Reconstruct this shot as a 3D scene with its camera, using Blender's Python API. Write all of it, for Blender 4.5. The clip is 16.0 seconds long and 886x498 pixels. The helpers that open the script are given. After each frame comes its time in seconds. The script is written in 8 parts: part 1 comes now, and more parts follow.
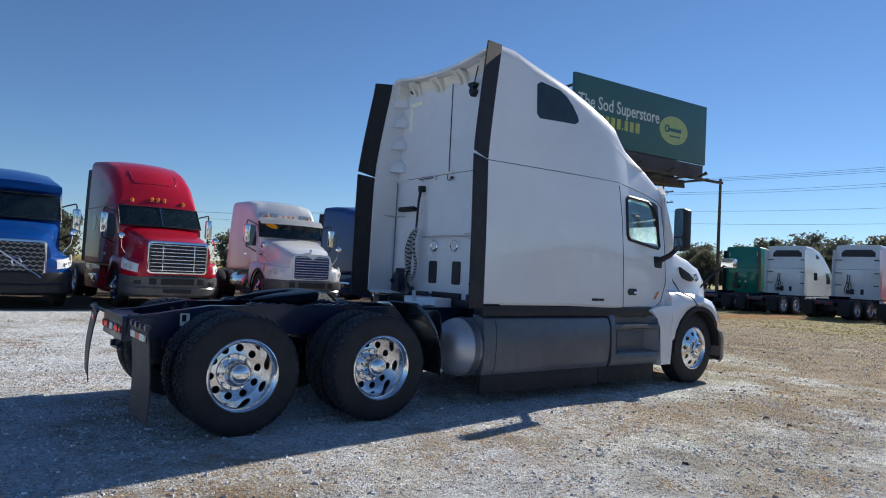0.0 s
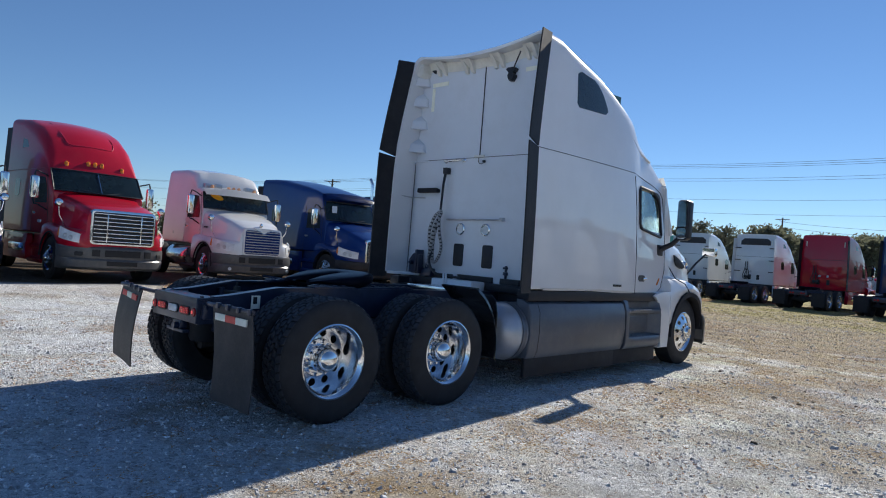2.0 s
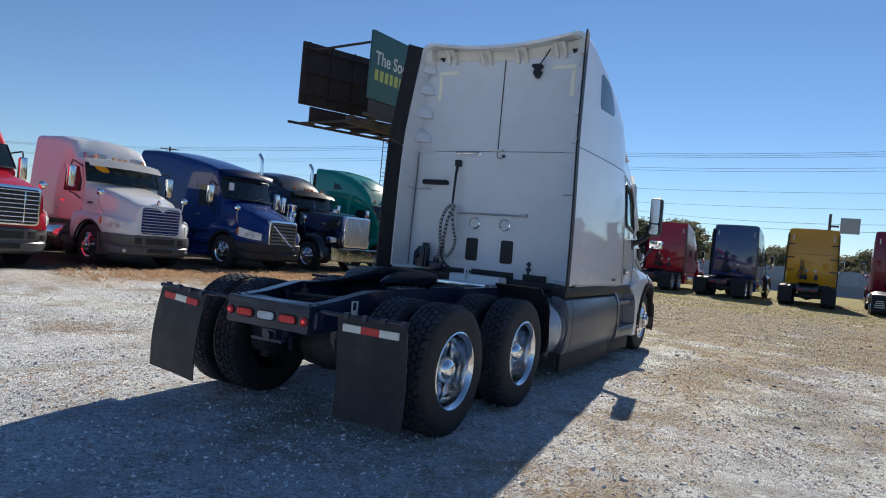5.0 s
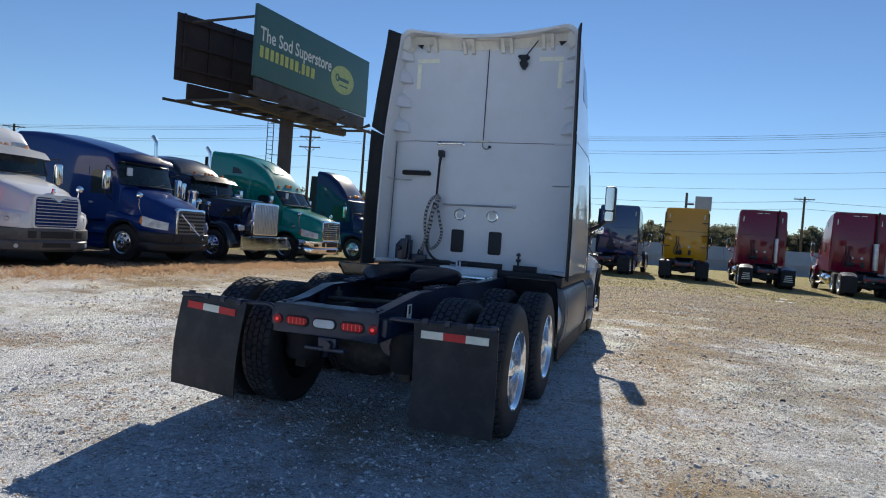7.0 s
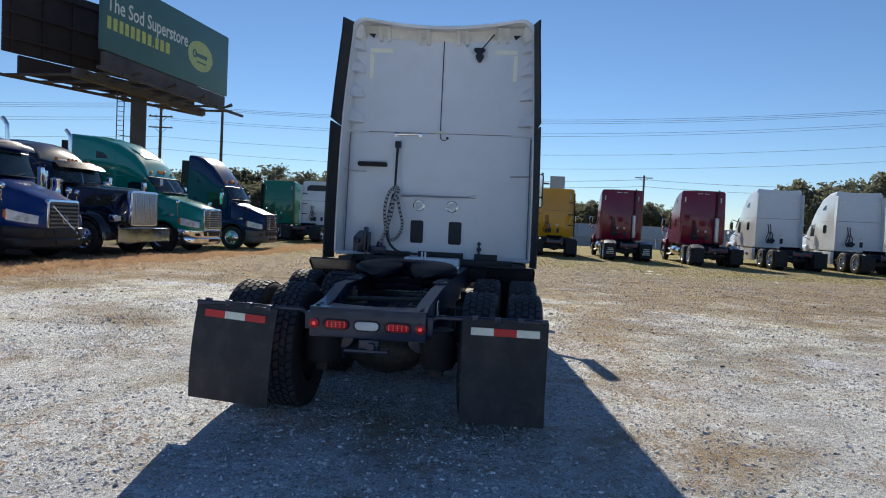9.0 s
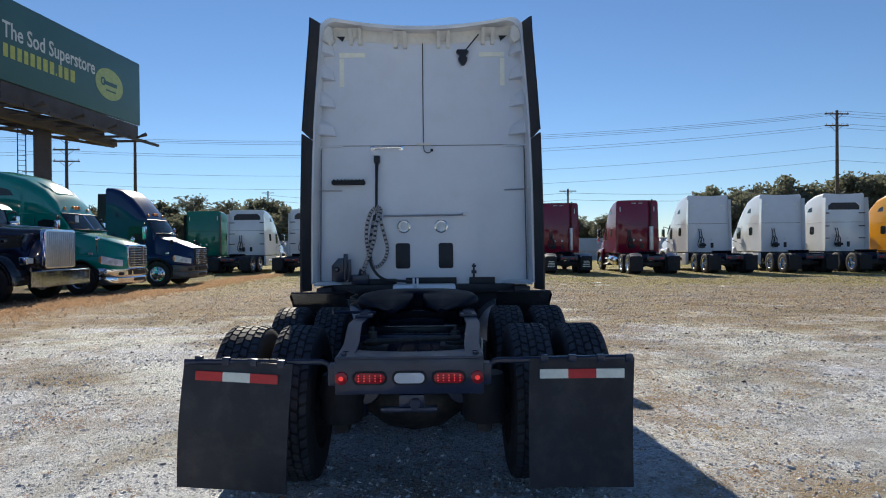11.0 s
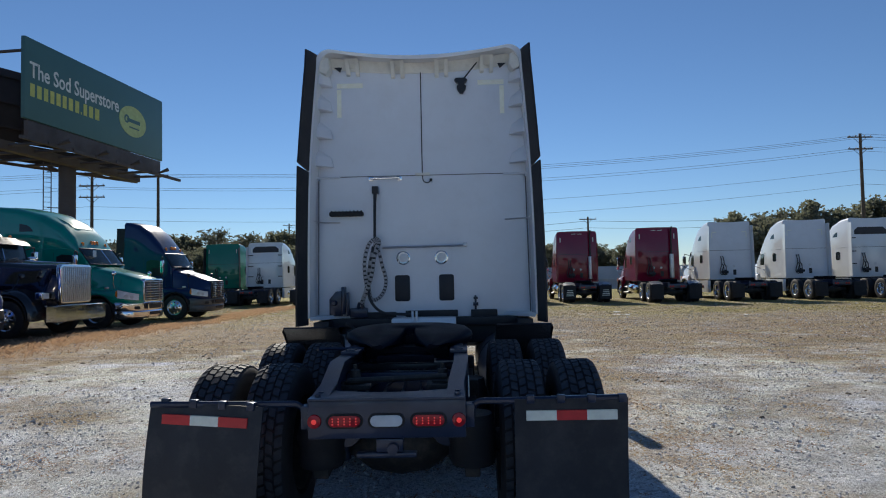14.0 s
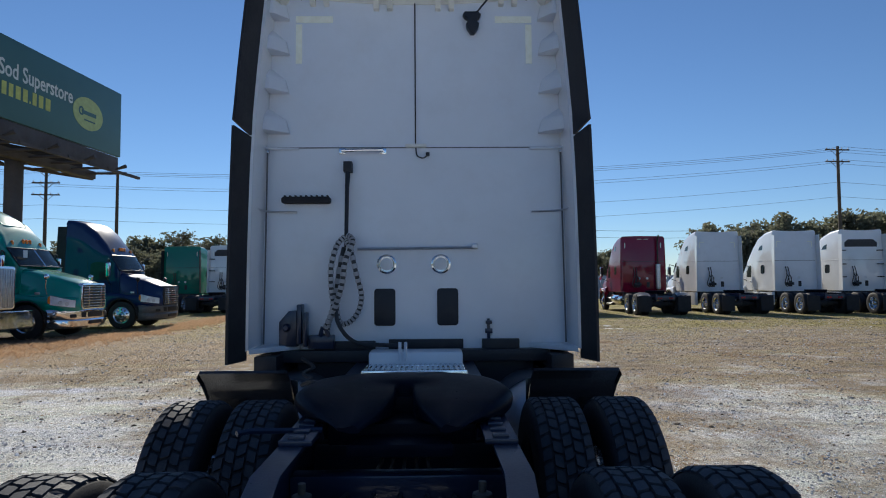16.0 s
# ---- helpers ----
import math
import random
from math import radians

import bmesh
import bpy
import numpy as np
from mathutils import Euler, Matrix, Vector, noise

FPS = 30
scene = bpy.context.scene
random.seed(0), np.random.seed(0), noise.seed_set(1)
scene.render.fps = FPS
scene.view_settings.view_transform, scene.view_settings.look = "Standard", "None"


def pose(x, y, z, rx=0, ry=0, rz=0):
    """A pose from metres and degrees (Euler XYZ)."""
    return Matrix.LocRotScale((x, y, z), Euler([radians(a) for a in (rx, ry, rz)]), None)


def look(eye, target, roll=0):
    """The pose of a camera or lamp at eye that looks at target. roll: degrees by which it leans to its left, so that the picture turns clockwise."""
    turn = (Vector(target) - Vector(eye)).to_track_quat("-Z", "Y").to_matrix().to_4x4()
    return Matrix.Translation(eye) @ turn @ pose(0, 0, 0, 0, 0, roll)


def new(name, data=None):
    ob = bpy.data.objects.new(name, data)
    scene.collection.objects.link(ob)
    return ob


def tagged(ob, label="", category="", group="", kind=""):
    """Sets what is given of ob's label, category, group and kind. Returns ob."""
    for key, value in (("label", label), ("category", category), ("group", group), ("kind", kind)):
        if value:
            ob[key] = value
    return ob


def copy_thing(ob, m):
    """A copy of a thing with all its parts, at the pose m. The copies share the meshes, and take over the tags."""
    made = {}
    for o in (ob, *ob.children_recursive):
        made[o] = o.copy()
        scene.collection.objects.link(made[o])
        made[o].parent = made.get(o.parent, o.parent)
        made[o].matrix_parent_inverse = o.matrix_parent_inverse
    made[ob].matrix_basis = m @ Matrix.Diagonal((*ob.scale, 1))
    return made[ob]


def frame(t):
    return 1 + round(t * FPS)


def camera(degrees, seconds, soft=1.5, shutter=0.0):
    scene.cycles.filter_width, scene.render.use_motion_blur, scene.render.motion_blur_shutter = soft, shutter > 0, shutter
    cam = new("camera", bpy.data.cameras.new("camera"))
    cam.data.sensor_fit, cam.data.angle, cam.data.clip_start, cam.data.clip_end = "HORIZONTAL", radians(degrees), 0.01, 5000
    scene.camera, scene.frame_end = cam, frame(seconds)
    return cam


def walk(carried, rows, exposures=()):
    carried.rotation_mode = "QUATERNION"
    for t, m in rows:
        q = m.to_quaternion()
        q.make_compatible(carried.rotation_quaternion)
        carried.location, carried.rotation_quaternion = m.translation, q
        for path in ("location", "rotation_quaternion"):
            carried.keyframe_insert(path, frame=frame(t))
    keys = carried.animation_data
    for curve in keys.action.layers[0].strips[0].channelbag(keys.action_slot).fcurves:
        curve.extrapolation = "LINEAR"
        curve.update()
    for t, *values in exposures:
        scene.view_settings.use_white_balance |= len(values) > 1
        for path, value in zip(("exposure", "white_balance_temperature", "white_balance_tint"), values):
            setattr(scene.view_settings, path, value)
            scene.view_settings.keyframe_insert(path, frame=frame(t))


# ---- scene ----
cam = camera(68.4, 16.0, 1.05)
PATH = [
    (0, (6.438, -1.9, 1.407), (4.827, -0.717, 1.477), 2.8),
    (0.5, (6.215, -2.214, 1.42), (4.647, -0.973, 1.477), 3.1),
    (1, (5.946, -2.473, 1.391), (4.424, -1.175, 1.429), 3.5),
    (1.5, (5.668, -2.749, 1.397), (4.198, -1.393, 1.422), 3.9),
    (2, (5.401, -3.087, 1.393), (3.991, -1.669, 1.409), 4.3),
    (2.5, (5.11, -3.332, 1.383), (3.766, -1.85, 1.398), 4.5),
    (3, (4.751, -3.493, 1.419), (3.476, -1.952, 1.436), 4.5),
    (3.2, (4.634, -3.599, 1.413), (3.387, -2.034, 1.429), 4.5),
    (5.5, (3.251, -4.442, 1.439), (2.309, -2.677, 1.412), 5.2),
    (6, (2.924, -4.535, 1.431), (2.063, -2.731, 1.396), 4.9),
    (6.5, (2.585, -4.611, 1.454), (1.818, -2.765, 1.415), 4.4),
    (7, (2.268, -4.785, 1.467), (1.607, -2.898, 1.422), 4.1),
    (7.5, (1.984, -4.883, 1.469), (1.433, -2.961, 1.417), 3.8),
    (8, (1.634, -4.933, 1.481), (1.193, -2.983, 1.416), 3.6),
    (8.5, (1.331, -5.07, 1.482), (0.993, -3.1, 1.406), 3.3),
    (9, (1.06, -5.143, 1.515), (0.824, -3.159, 1.437), 2.7),
    (9.2, (0.966, -5.131, 1.505), (0.767, -3.143, 1.429), 2.5),
    (11.5, (0.141, -4.027, 1.503), (0.147, -2.027, 1.518), -1.0),
    (12.0, (0.094, -3.658, 1.52), (0.102, -1.659, 1.558), -1.3),
    (12.5, (0.1, -3.252, 1.484), (0.109, -1.253, 1.544), -1.6),
    (13.0, (0.207, -3.621, 1.470), (0.183, -1.622, 1.536), -1.6),
    (13.5, (0.288, -4.086, 1.495), (0.248, -2.088, 1.562), -1.4),
    (14.0, (0.477, -4.143, 1.518), (0.402, -2.146, 1.602), -1.2),
    (14.5, (0.443, -3.635, 1.518), (0.350, -1.641, 1.643), -1.1),
    (15.0, (0.337, -3.099, 1.601), (0.236, -1.108, 1.757), -0.9),
    (15.5, (0.265, -2.599, 1.568), (0.161, -0.614, 1.784), -0.8),
    (16.0, (0.180, -2.086, 1.580), (0.193, -0.089, 1.684), -0.4),
]
walk(cam, [(t, look(eye, target, roll)) for t, eye, target, roll in PATH], [(0, 0.40, 5850, 10), (3, 0.40, 5950, 10), (5.5, 0.44, 6150, 10), (9.2, 0.42, 6150, 10), (12, 0.48, 6100, 10), (13, 0.36, 6000, 10), (14, 0.14, 5950, 10), (15, 0.2, 5950, 10), (16, 0.25, 5900, 10)])

# ---- light ----
SUN_EL, SUN_AZ = radians(29.5), radians(10.5)          # azimuth counted from +y towards -x
world = bpy.data.worlds.new("sky")
scene.world = world
world.use_nodes = True
wn = world.node_tree.nodes
sky = wn.new("ShaderNodeTexSky")
sky.sky_type = "NISHITA"
sky.sun_disc = False
sky.sun_elevation, sky.sun_rotation = SUN_EL, -SUN_AZ
sky.air_density, sky.dust_density, sky.ozone_density = 1.0, 0.0, 5.0
sky.altitude = 800
wn["Background"].inputs["Strength"].default_value = 0.071
world.node_tree.links.new(sky.outputs[0], wn["Background"].inputs["Color"])
sun_data = bpy.data.lights.new("sun", "SUN")
sun_data.energy, sun_data.angle, sun_data.color = 5.0, radians(0.5), (1.0, 0.885, 0.70)
sun_dir = Vector((-math.sin(SUN_AZ) * math.cos(SUN_EL), math.cos(SUN_AZ) * math.cos(SUN_EL), math.sin(SUN_EL)))
sun = new("sun", sun_data)
sun.matrix_world = Matrix.Translation((0, 0, 60)) @ sun_dir.to_track_quat("Z", "Y").to_matrix().to_4x4()

# ---- materials ----


def material(name):
    m = bpy.data.materials.new(name)
    m.use_nodes = True
    return m, m.node_tree.nodes, m.node_tree.links, m.node_tree.nodes["Principled BSDF"]


def ramp(nodes, stops):
    r = nodes.new("ShaderNodeValToRGB")
    while len(r.color_ramp.elements) < len(stops):
        r.color_ramp.elements.new(0.5)
    for e, (p, c) in zip(r.color_ramp.elements, stops):
        e.position, e.color = p, (*c, 1)
    return r


def noise_tex(nodes, links, scale, detail=4, rough=0.55, coord="Object"):
    tc = nodes.new("ShaderNodeTexCoord")
    n = nodes.new("ShaderNodeTexNoise")
    n.inputs["Scale"].default_value, n.inputs["Detail"].default_value, n.inputs["Roughness"].default_value = scale, detail, rough
    links.new(tc.outputs[coord], n.inputs["Vector"])
    return n


def surface(name, color, rough=0.5, metal=0.0, vary=0.12, scale=3.0, fine=60.0, bump=0.0, coat=0.0, dirt=None, dirt_amount=0.35, spec=0.5):
    """A worn solid surface: colour varied at two scales, gloss varied, optional dirt film and relief."""
    m, n, l, p = material(name)
    big, small = noise_tex(n, l, scale), noise_tex(n, l, fine, 3)
    lo, hi = [c * (1 - vary) for c in color], [min(1, c * (1 + vary)) for c in color]
    r = ramp(n, [(0.3, lo), (0.7, hi)])
    l.new(big.outputs["Fac"], r.inputs["Fac"])
    out = r.outputs["Color"]
    if dirt:
        mask = ramp(n, [(0.48, (0, 0, 0)), (0.78, (dirt_amount,) * 3)])
        l.new(noise_tex(n, l, scale * 2.3, 8, 0.7).outputs["Fac"], mask.inputs["Fac"])
        mix = n.new("ShaderNodeMixRGB")
        mix.inputs["Color2"].default_value = (*dirt, 1)
        l.new(mask.outputs["Color"], mix.inputs["Fac"])
        l.new(out, mix.inputs["Color1"])
        out = mix.outputs["Color"]
    l.new(out, p.inputs["Base Color"])
    rr = n.new("ShaderNodeMapRange")
    rr.inputs["To Min"].default_value, rr.inputs["To Max"].default_value = rough * 0.75, min(1, rough * 1.3)
    l.new(small.outputs["Fac"], rr.inputs["Value"])
    l.new(rr.outputs["Result"], p.inputs["Roughness"])
    p.inputs["Metallic"].default_value = metal
    p.inputs["Specular IOR Level"].default_value = spec
    p.inputs["Coat Weight"].default_value = coat
    p.inputs["Coat Roughness"].default_value = 0.04
    p.inputs["Coat IOR"].default_value = 1.7
    if bump:
        b = n.new("ShaderNodeBump")
        b.inputs["Strength"].default_value, b.inputs["Distance"].default_value = bump, 0.01
        l.new(small.outputs["Fac"], b.inputs["Height"])
        l.new(b.outputs["Normal"], p.inputs["Normal"])
    return m


DUST = (0.34, 0.30, 0.25)


def paint(name, color, dirt_amount=0.05, coat=0.6):
    return surface(name, color, 0.3, 0.0, 0.05, 0.9, 90, 0.01, coat, DUST, dirt_amount, 0.08)


def glass_dark(name, color, trans=0.0, rough=0.03):
    m, n, l, p = material(name)
    r = ramp(n, [(0.35, [c * 0.8 for c in color]), (0.7, [c * 1.25 for c in color])])
    l.new(noise_tex(n, l, 4, 5).outputs["Fac"], r.inputs["Fac"])
    l.new(r.outputs["Color"], p.inputs["Base Color"])
    p.inputs["Roughness"].default_value, p.inputs["Transmission Weight"].default_value, p.inputs["IOR"].default_value = rough, trans, 1.45
    return m


white_paint = paint("white_truck_paint", (0.78, 0.79, 0.81), 0.06, 0.9)
wall_white = surface("white_sleeper_panel", (0.75, 0.782, 0.835), 0.38, 0, 0.04, 1.4, 70, 0.02, 0.25, (0.5, 0.48, 0.45), 0.16)
cream = surface("aged_white_moulding", (0.78, 0.77, 0.71), 0.5, 0, 0.08, 5, 60, 0.05, 0, DUST, 0.3)
grey_skirt = surface("grey_fairing_plastic", (0.085, 0.097, 0.122), 0.34, 0, 0.14, 2.2, 120, 0.06, 0.1, DUST, 0.18)
black_plastic = surface("black_plastic", (0.022, 0.024, 0.031), 0.4, 0, 0.2, 3, 140, 0.08, 0, DUST, 0.04, 0.3)
flap_rubber = surface("dusty_mud_flap_rubber", (0.037, 0.038, 0.044), 0.5, 0, 0.2, 3, 80, 0.08, 0, DUST, 0.12, 0.3)
black_rubber = surface("black_rubber_flap", (0.026, 0.026, 0.030), 0.55, 0, 0.2, 3, 80, 0.08, 0, DUST, 0.05, 0.22)
frame_black = surface("painted_frame_steel", (0.017, 0.027, 0.060), 0.3, 0.1, 0.25, 5, 70, 0.05, 0.2, (0.10, 0.10, 0.11), 0.05, 0.4)
fender_gloss = surface("glossy_fender_plastic", (0.012, 0.012, 0.015), 0.22, 0, 0.2, 3, 140, 0.03, 0.2, DUST, 0.05, 0.4)
tank_bare = surface("bare_tank_aluminium", (0.50, 0.52, 0.57), 0.36, 0.55, 0.1, 5, 90, 0.04, 0, (0.3, 0.28, 0.25), 0.25)
grimy_steel = surface("grimy_axle_steel", (0.035, 0.033, 0.031), 0.6, 0.2, 0.35, 7, 60, 0.2, 0, (0.16, 0.12, 0.09), 0.5)
greasy_plate = surface("greased_plate_steel", (0.005, 0.007, 0.015), 0.3, 0.0, 0.4, 4, 30, 0.02, 0.0, (0.02, 0.016, 0.014), 0.08, 0.03)
tread_rubber = surface("dusty_tread_rubber", (0.042, 0.047, 0.058), 0.68, 0, 0.3, 6, 130, 0.1, 0, DUST, 0.14, 0.25)
tyre_rubber = surface("tyre_rubber", (0.024, 0.024, 0.027), 0.6, 0, 0.25, 6, 130, 0.12, 0, (0.10, 0.09, 0.08), 0.10, 0.3)
alu = surface("polished_aluminium", (0.84, 0.85, 0.87), 0.14, 1.0, 0.08, 9, 120, 0.02, 0, (0.35, 0.32, 0.28), 0.25)
alu_dull = surface("dull_aluminium", (0.55, 0.56, 0.58), 0.36, 1.0, 0.12, 5, 90, 0.05, 0, (0.3, 0.28, 0.25), 0.3)
tank_silver = surface("grey_painted_tank", (0.24, 0.25, 0.28), 0.38, 0.4, 0.1, 3, 80, 0.04, 0.2, DUST, 0.25)
chrome = surface("chrome", (0.86, 0.87, 0.88), 0.07, 1.0, 0.04, 6, 90, 0.0, 0, (0.4, 0.38, 0.35), 0.1)
screen_glass = glass_dark("windscreen_glass", (0.020, 0.037, 0.044), 0.0, 0.04)
screen_glass.node_tree.nodes["Principled BSDF"].inputs["IOR"].default_value = 1.8
tinted = glass_dark("tinted_glass", (0.022, 0.032, 0.036))
clear_glass = glass_dark("window_glass", (0.62, 0.88, 0.88), 0.95)
interior_dark = surface("cab_interior", (0.05, 0.05, 0.055), 0.7, 0, 0.15, 5, 80, 0.1)
lens_red = glass_dark("red_lens", (0.36, 0.016, 0.024), 0.0, 0.18)
lens_clear = glass_dark("clear_lens", (0.66, 0.68, 0.70), 0.0, 0.08)
headlamp_lens = glass_dark("headlamp_lens", (0.74, 0.76, 0.78), 0.0, 0.05)
lens_peach = glass_dark("pale_amber_lens", (0.80, 0.42, 0.20), 0.0, 0.15)
lens_amber = glass_dark("amber_lens", (0.75, 0.22, 0.02), 0.0, 0.15)
tape_red = surface("red_reflective_tape", (0.62, 0.03, 0.035), 0.35, 0, 0.1, 20, 120)
tape_white = surface("white_reflective_tape", (0.90, 0.90, 0.78), 0.35, 0, 0.08, 20, 120)
seam_grey = surface("grey_seam_rubber", (0.14, 0.14, 0.15), 0.5, 0, 0.15, 8, 100)
tape_yellow = surface("yellowed_reflective_tape", (1.0, 0.98, 0.80), 0.3, 0, 0.08, 20, 120)
hose_black = surface("hose_rubber", (0.03, 0.03, 0.033), 0.45, 0, 0.2, 10, 100)
hose_grey = surface("hose_spiral_wrap", (0.42, 0.42, 0.43), 0.5, 0, 0.15, 12, 100)
led_red = surface("lit_red_lamp", (0.7, 0.03, 0.03), 0.3)
led_p = led_red.node_tree.nodes["Principled BSDF"]
led_p.inputs["Emission Color"].default_value, led_p.inputs["Emission Strength"].default_value = (1, 0.06, 0.05, 1), 0.4

# ---- mesh tools ----


def part(name, bm, mat, parent=None, label="", m=None, angle=38):
    """Links a bmesh as one mesh object under a thing or a part."""
    bmesh.ops.recalc_face_normals(bm, faces=bm.faces)
    me = bpy.data.meshes.new(name)
    bm.to_mesh(me)
    bm.free()
    me.materials.append(mat)
    me.shade_smooth()
    me.set_sharp_from_angle(angle=radians(angle))
    return put(name, me, parent, label, m)


def put(name, me, parent=None, label="", m=None):
    ob = new(name, me)
    ob.parent = parent
    if m is not None:
        ob.matrix_basis = m
    return tagged(ob, label)


def thing(name, m, label, category, group=""):
    ob = new(name)
    ob.empty_display_size = 0.2
    ob.matrix_basis = m
    return tagged(ob, label, category, group)


def box(bm, x0, x1, y0, y1, z0, z1, bev=0.0, seg=2):
    m = Matrix.LocRotScale(((x0 + x1) / 2, (y0 + y1) / 2, (z0 + z1) / 2), None, (abs(x1 - x0), abs(y1 - y0), abs(z1 - z0)))
    made = bmesh.ops.create_cube(bm, size=1, matrix=m)["verts"]
    if bev:
        edges = list({e for v in made for e in v.link_edges})
        bmesh.ops.bevel(bm, geom=edges, offset=bev, segments=seg, affect="EDGES", profile=0.6)
    return bm


def cuboid(*a, **k):
    return box(bmesh.new(), *a, **k)


def prism(bm, pts, axis, a, b, bev=0.0):
    """A polygon, given in the two other axes in order, drawn out along axis from a to b."""
    k = "xyz".index(axis)

    def at(p, h):
        v = list(p)
        v.insert(k, h)
        return bm.verts.new(v)
    lo, hi = [at(p, a) for p in pts], [at(p, b) for p in pts]
    n = len(pts)
    faces = [bm.faces.new(lo[::-1]), bm.faces.new(hi)]
    faces += [bm.faces.new((lo[i], lo[(i + 1) % n], hi[(i + 1) % n], hi[i])) for i in range(n)]
    if bev:
        edges = list({e for f in faces[:2] for e in f.edges})
        bmesh.ops.bevel(bm, geom=edges, offset=bev, segments=2, affect="EDGES", profile=0.6)
    return bm


def loft(bm, rings, caps=(True, True), closed=True):
    vs = [[bm.verts.new(p) for p in ring] for ring in rings]
    n = len(vs[0])
    for a, b in zip(vs, vs[1:]):
        for i in range(n if closed else n - 1):
            j = (i + 1) % n
            bm.faces.new((a[i], a[j], b[j], b[i]))
    if caps[0]:
        bm.faces.new(vs[0][::-1])
    if caps[1]:
        bm.faces.new(vs[-1])
    return vs


def tube(bm, pts, r, n=8, caps=True):
    pts = [Vector(p) for p in pts]
    rings, side = [], None
    for i, p in enumerate(pts):
        d = (pts[min(i + 1, len(pts) - 1)] - pts[max(i - 1, 0)]).normalized()
        if side is None:
            side = d.orthogonal().normalized()
        side = (side - d * side.dot(d)).normalized()
        up = d.cross(side)
        rad = r[i] if isinstance(r, (list, tuple)) else r
        rings.append([p + (side * math.cos(2 * math.pi * k / n) + up * math.sin(2 * math.pi * k / n)) * rad for k in range(n)])
    loft(bm, rings, (caps, caps))
    return bm


def lathe(bm, prof, n=40, axis="x", at=(0, 0, 0), a0=0.0, a1=2 * math.pi):
    """Turns rows of (radius, along) about an axis."""
    whole = abs(a1 - a0 - 2 * math.pi) < 1e-6
    at = Vector(at)
    turn = {"x": lambda h, c, s: (h, c, s), "y": lambda h, c, s: (s, h, c), "z": lambda h, c, s: (c, s, h)}[axis]
    steps = [a0 + (a1 - a0) * k / n for k in range(n if whole else n + 1)]
    cols = [[bm.verts.new(at + Vector(turn(h, r * math.cos(a), r * math.sin(a)))) for r, h in prof] for a in steps]
    for i in range(len(cols) if whole else len(cols) - 1):
        a, b = cols[i], cols[(i + 1) % len(cols)]
        for k in range(len(prof) - 1):
            bm.faces.new((a[k], b[k], b[k + 1], a[k + 1]))
    bmesh.ops.remove_doubles(bm, verts=[v for c in cols for v in c], dist=1e-5)
    return bm


def curve_pts(keys, steps=8):
    """A smooth line through the given points."""
    p = [Vector(k) for k in keys]
    out = []
    for i in range(len(p) - 1):
        a, b, c, d = p[max(i - 1, 0)], p[i], p[i + 1], p[min(i + 2, len(p) - 1)]
        for s in range(steps):
            t = s / steps
            out.append(0.5 * ((2 * b) + (c - a) * t + (2 * a - 5 * b + 4 * c - d) * t * t + (3 * b - a - 3 * c + d) * t ** 3))
    return out + [p[-1]]


def rounded(x0, x1, z0, z1, r, n=4):
    """The outline of a rectangle with round corners."""
    out = []
    for cx, cz, a in ((x1 - r, z1 - r, 0), (x0 + r, z1 - r, 90), (x0 + r, z0 + r, 180), (x1 - r, z0 + r, 270)):
        out += [(cx + r * math.cos(radians(a + 90 * k / n)), cz + r * math.sin(radians(a + 90 * k / n))) for k in range(n + 1)]
    return out


def ring(y, z0, zt, w0, w1, r, crown, levels):
    """A closed cab section: flat bottom, sides that lean in, round shoulders, a top that rises or dips by crown."""
    half = [(0, z0), (w0 * 0.6, z0), (w0 - 0.03, z0), (w0, z0 + 0.03)]
    top = zt - r
    knots = [z for z in levels if z < top - 0.02]
    last = knots[-1] if knots else z0 + 0.03
    knots = list(knots) + [last + (top - last) * k / 4 for k in range(1, 5)]
    while len(knots) < len(levels) + 4:
        knots.insert(0, z0 + 0.03 + (knots[0] - z0 - 0.03) * 0.5)
    half += [(w0 + (w1 - w0) * max(0, (z - z0) / (top - z0)) ** 2.0, z) for z in knots]
    half += [(w1 - r + r * math.cos(radians(a)), top + r * math.sin(radians(a))) for a in (18, 36, 54, 72)]
    flat = w1 - r
    half += [(flat * k / 6, zt + crown * (1 - (k / 6) ** 2)) for k in (6, 5, 4, 3, 2, 1, 0)]
    return [(x, y, z) for x, z in half] + [(-x, y, z) for x, z in half[-2:0:-1]]


# ---- wheels ----


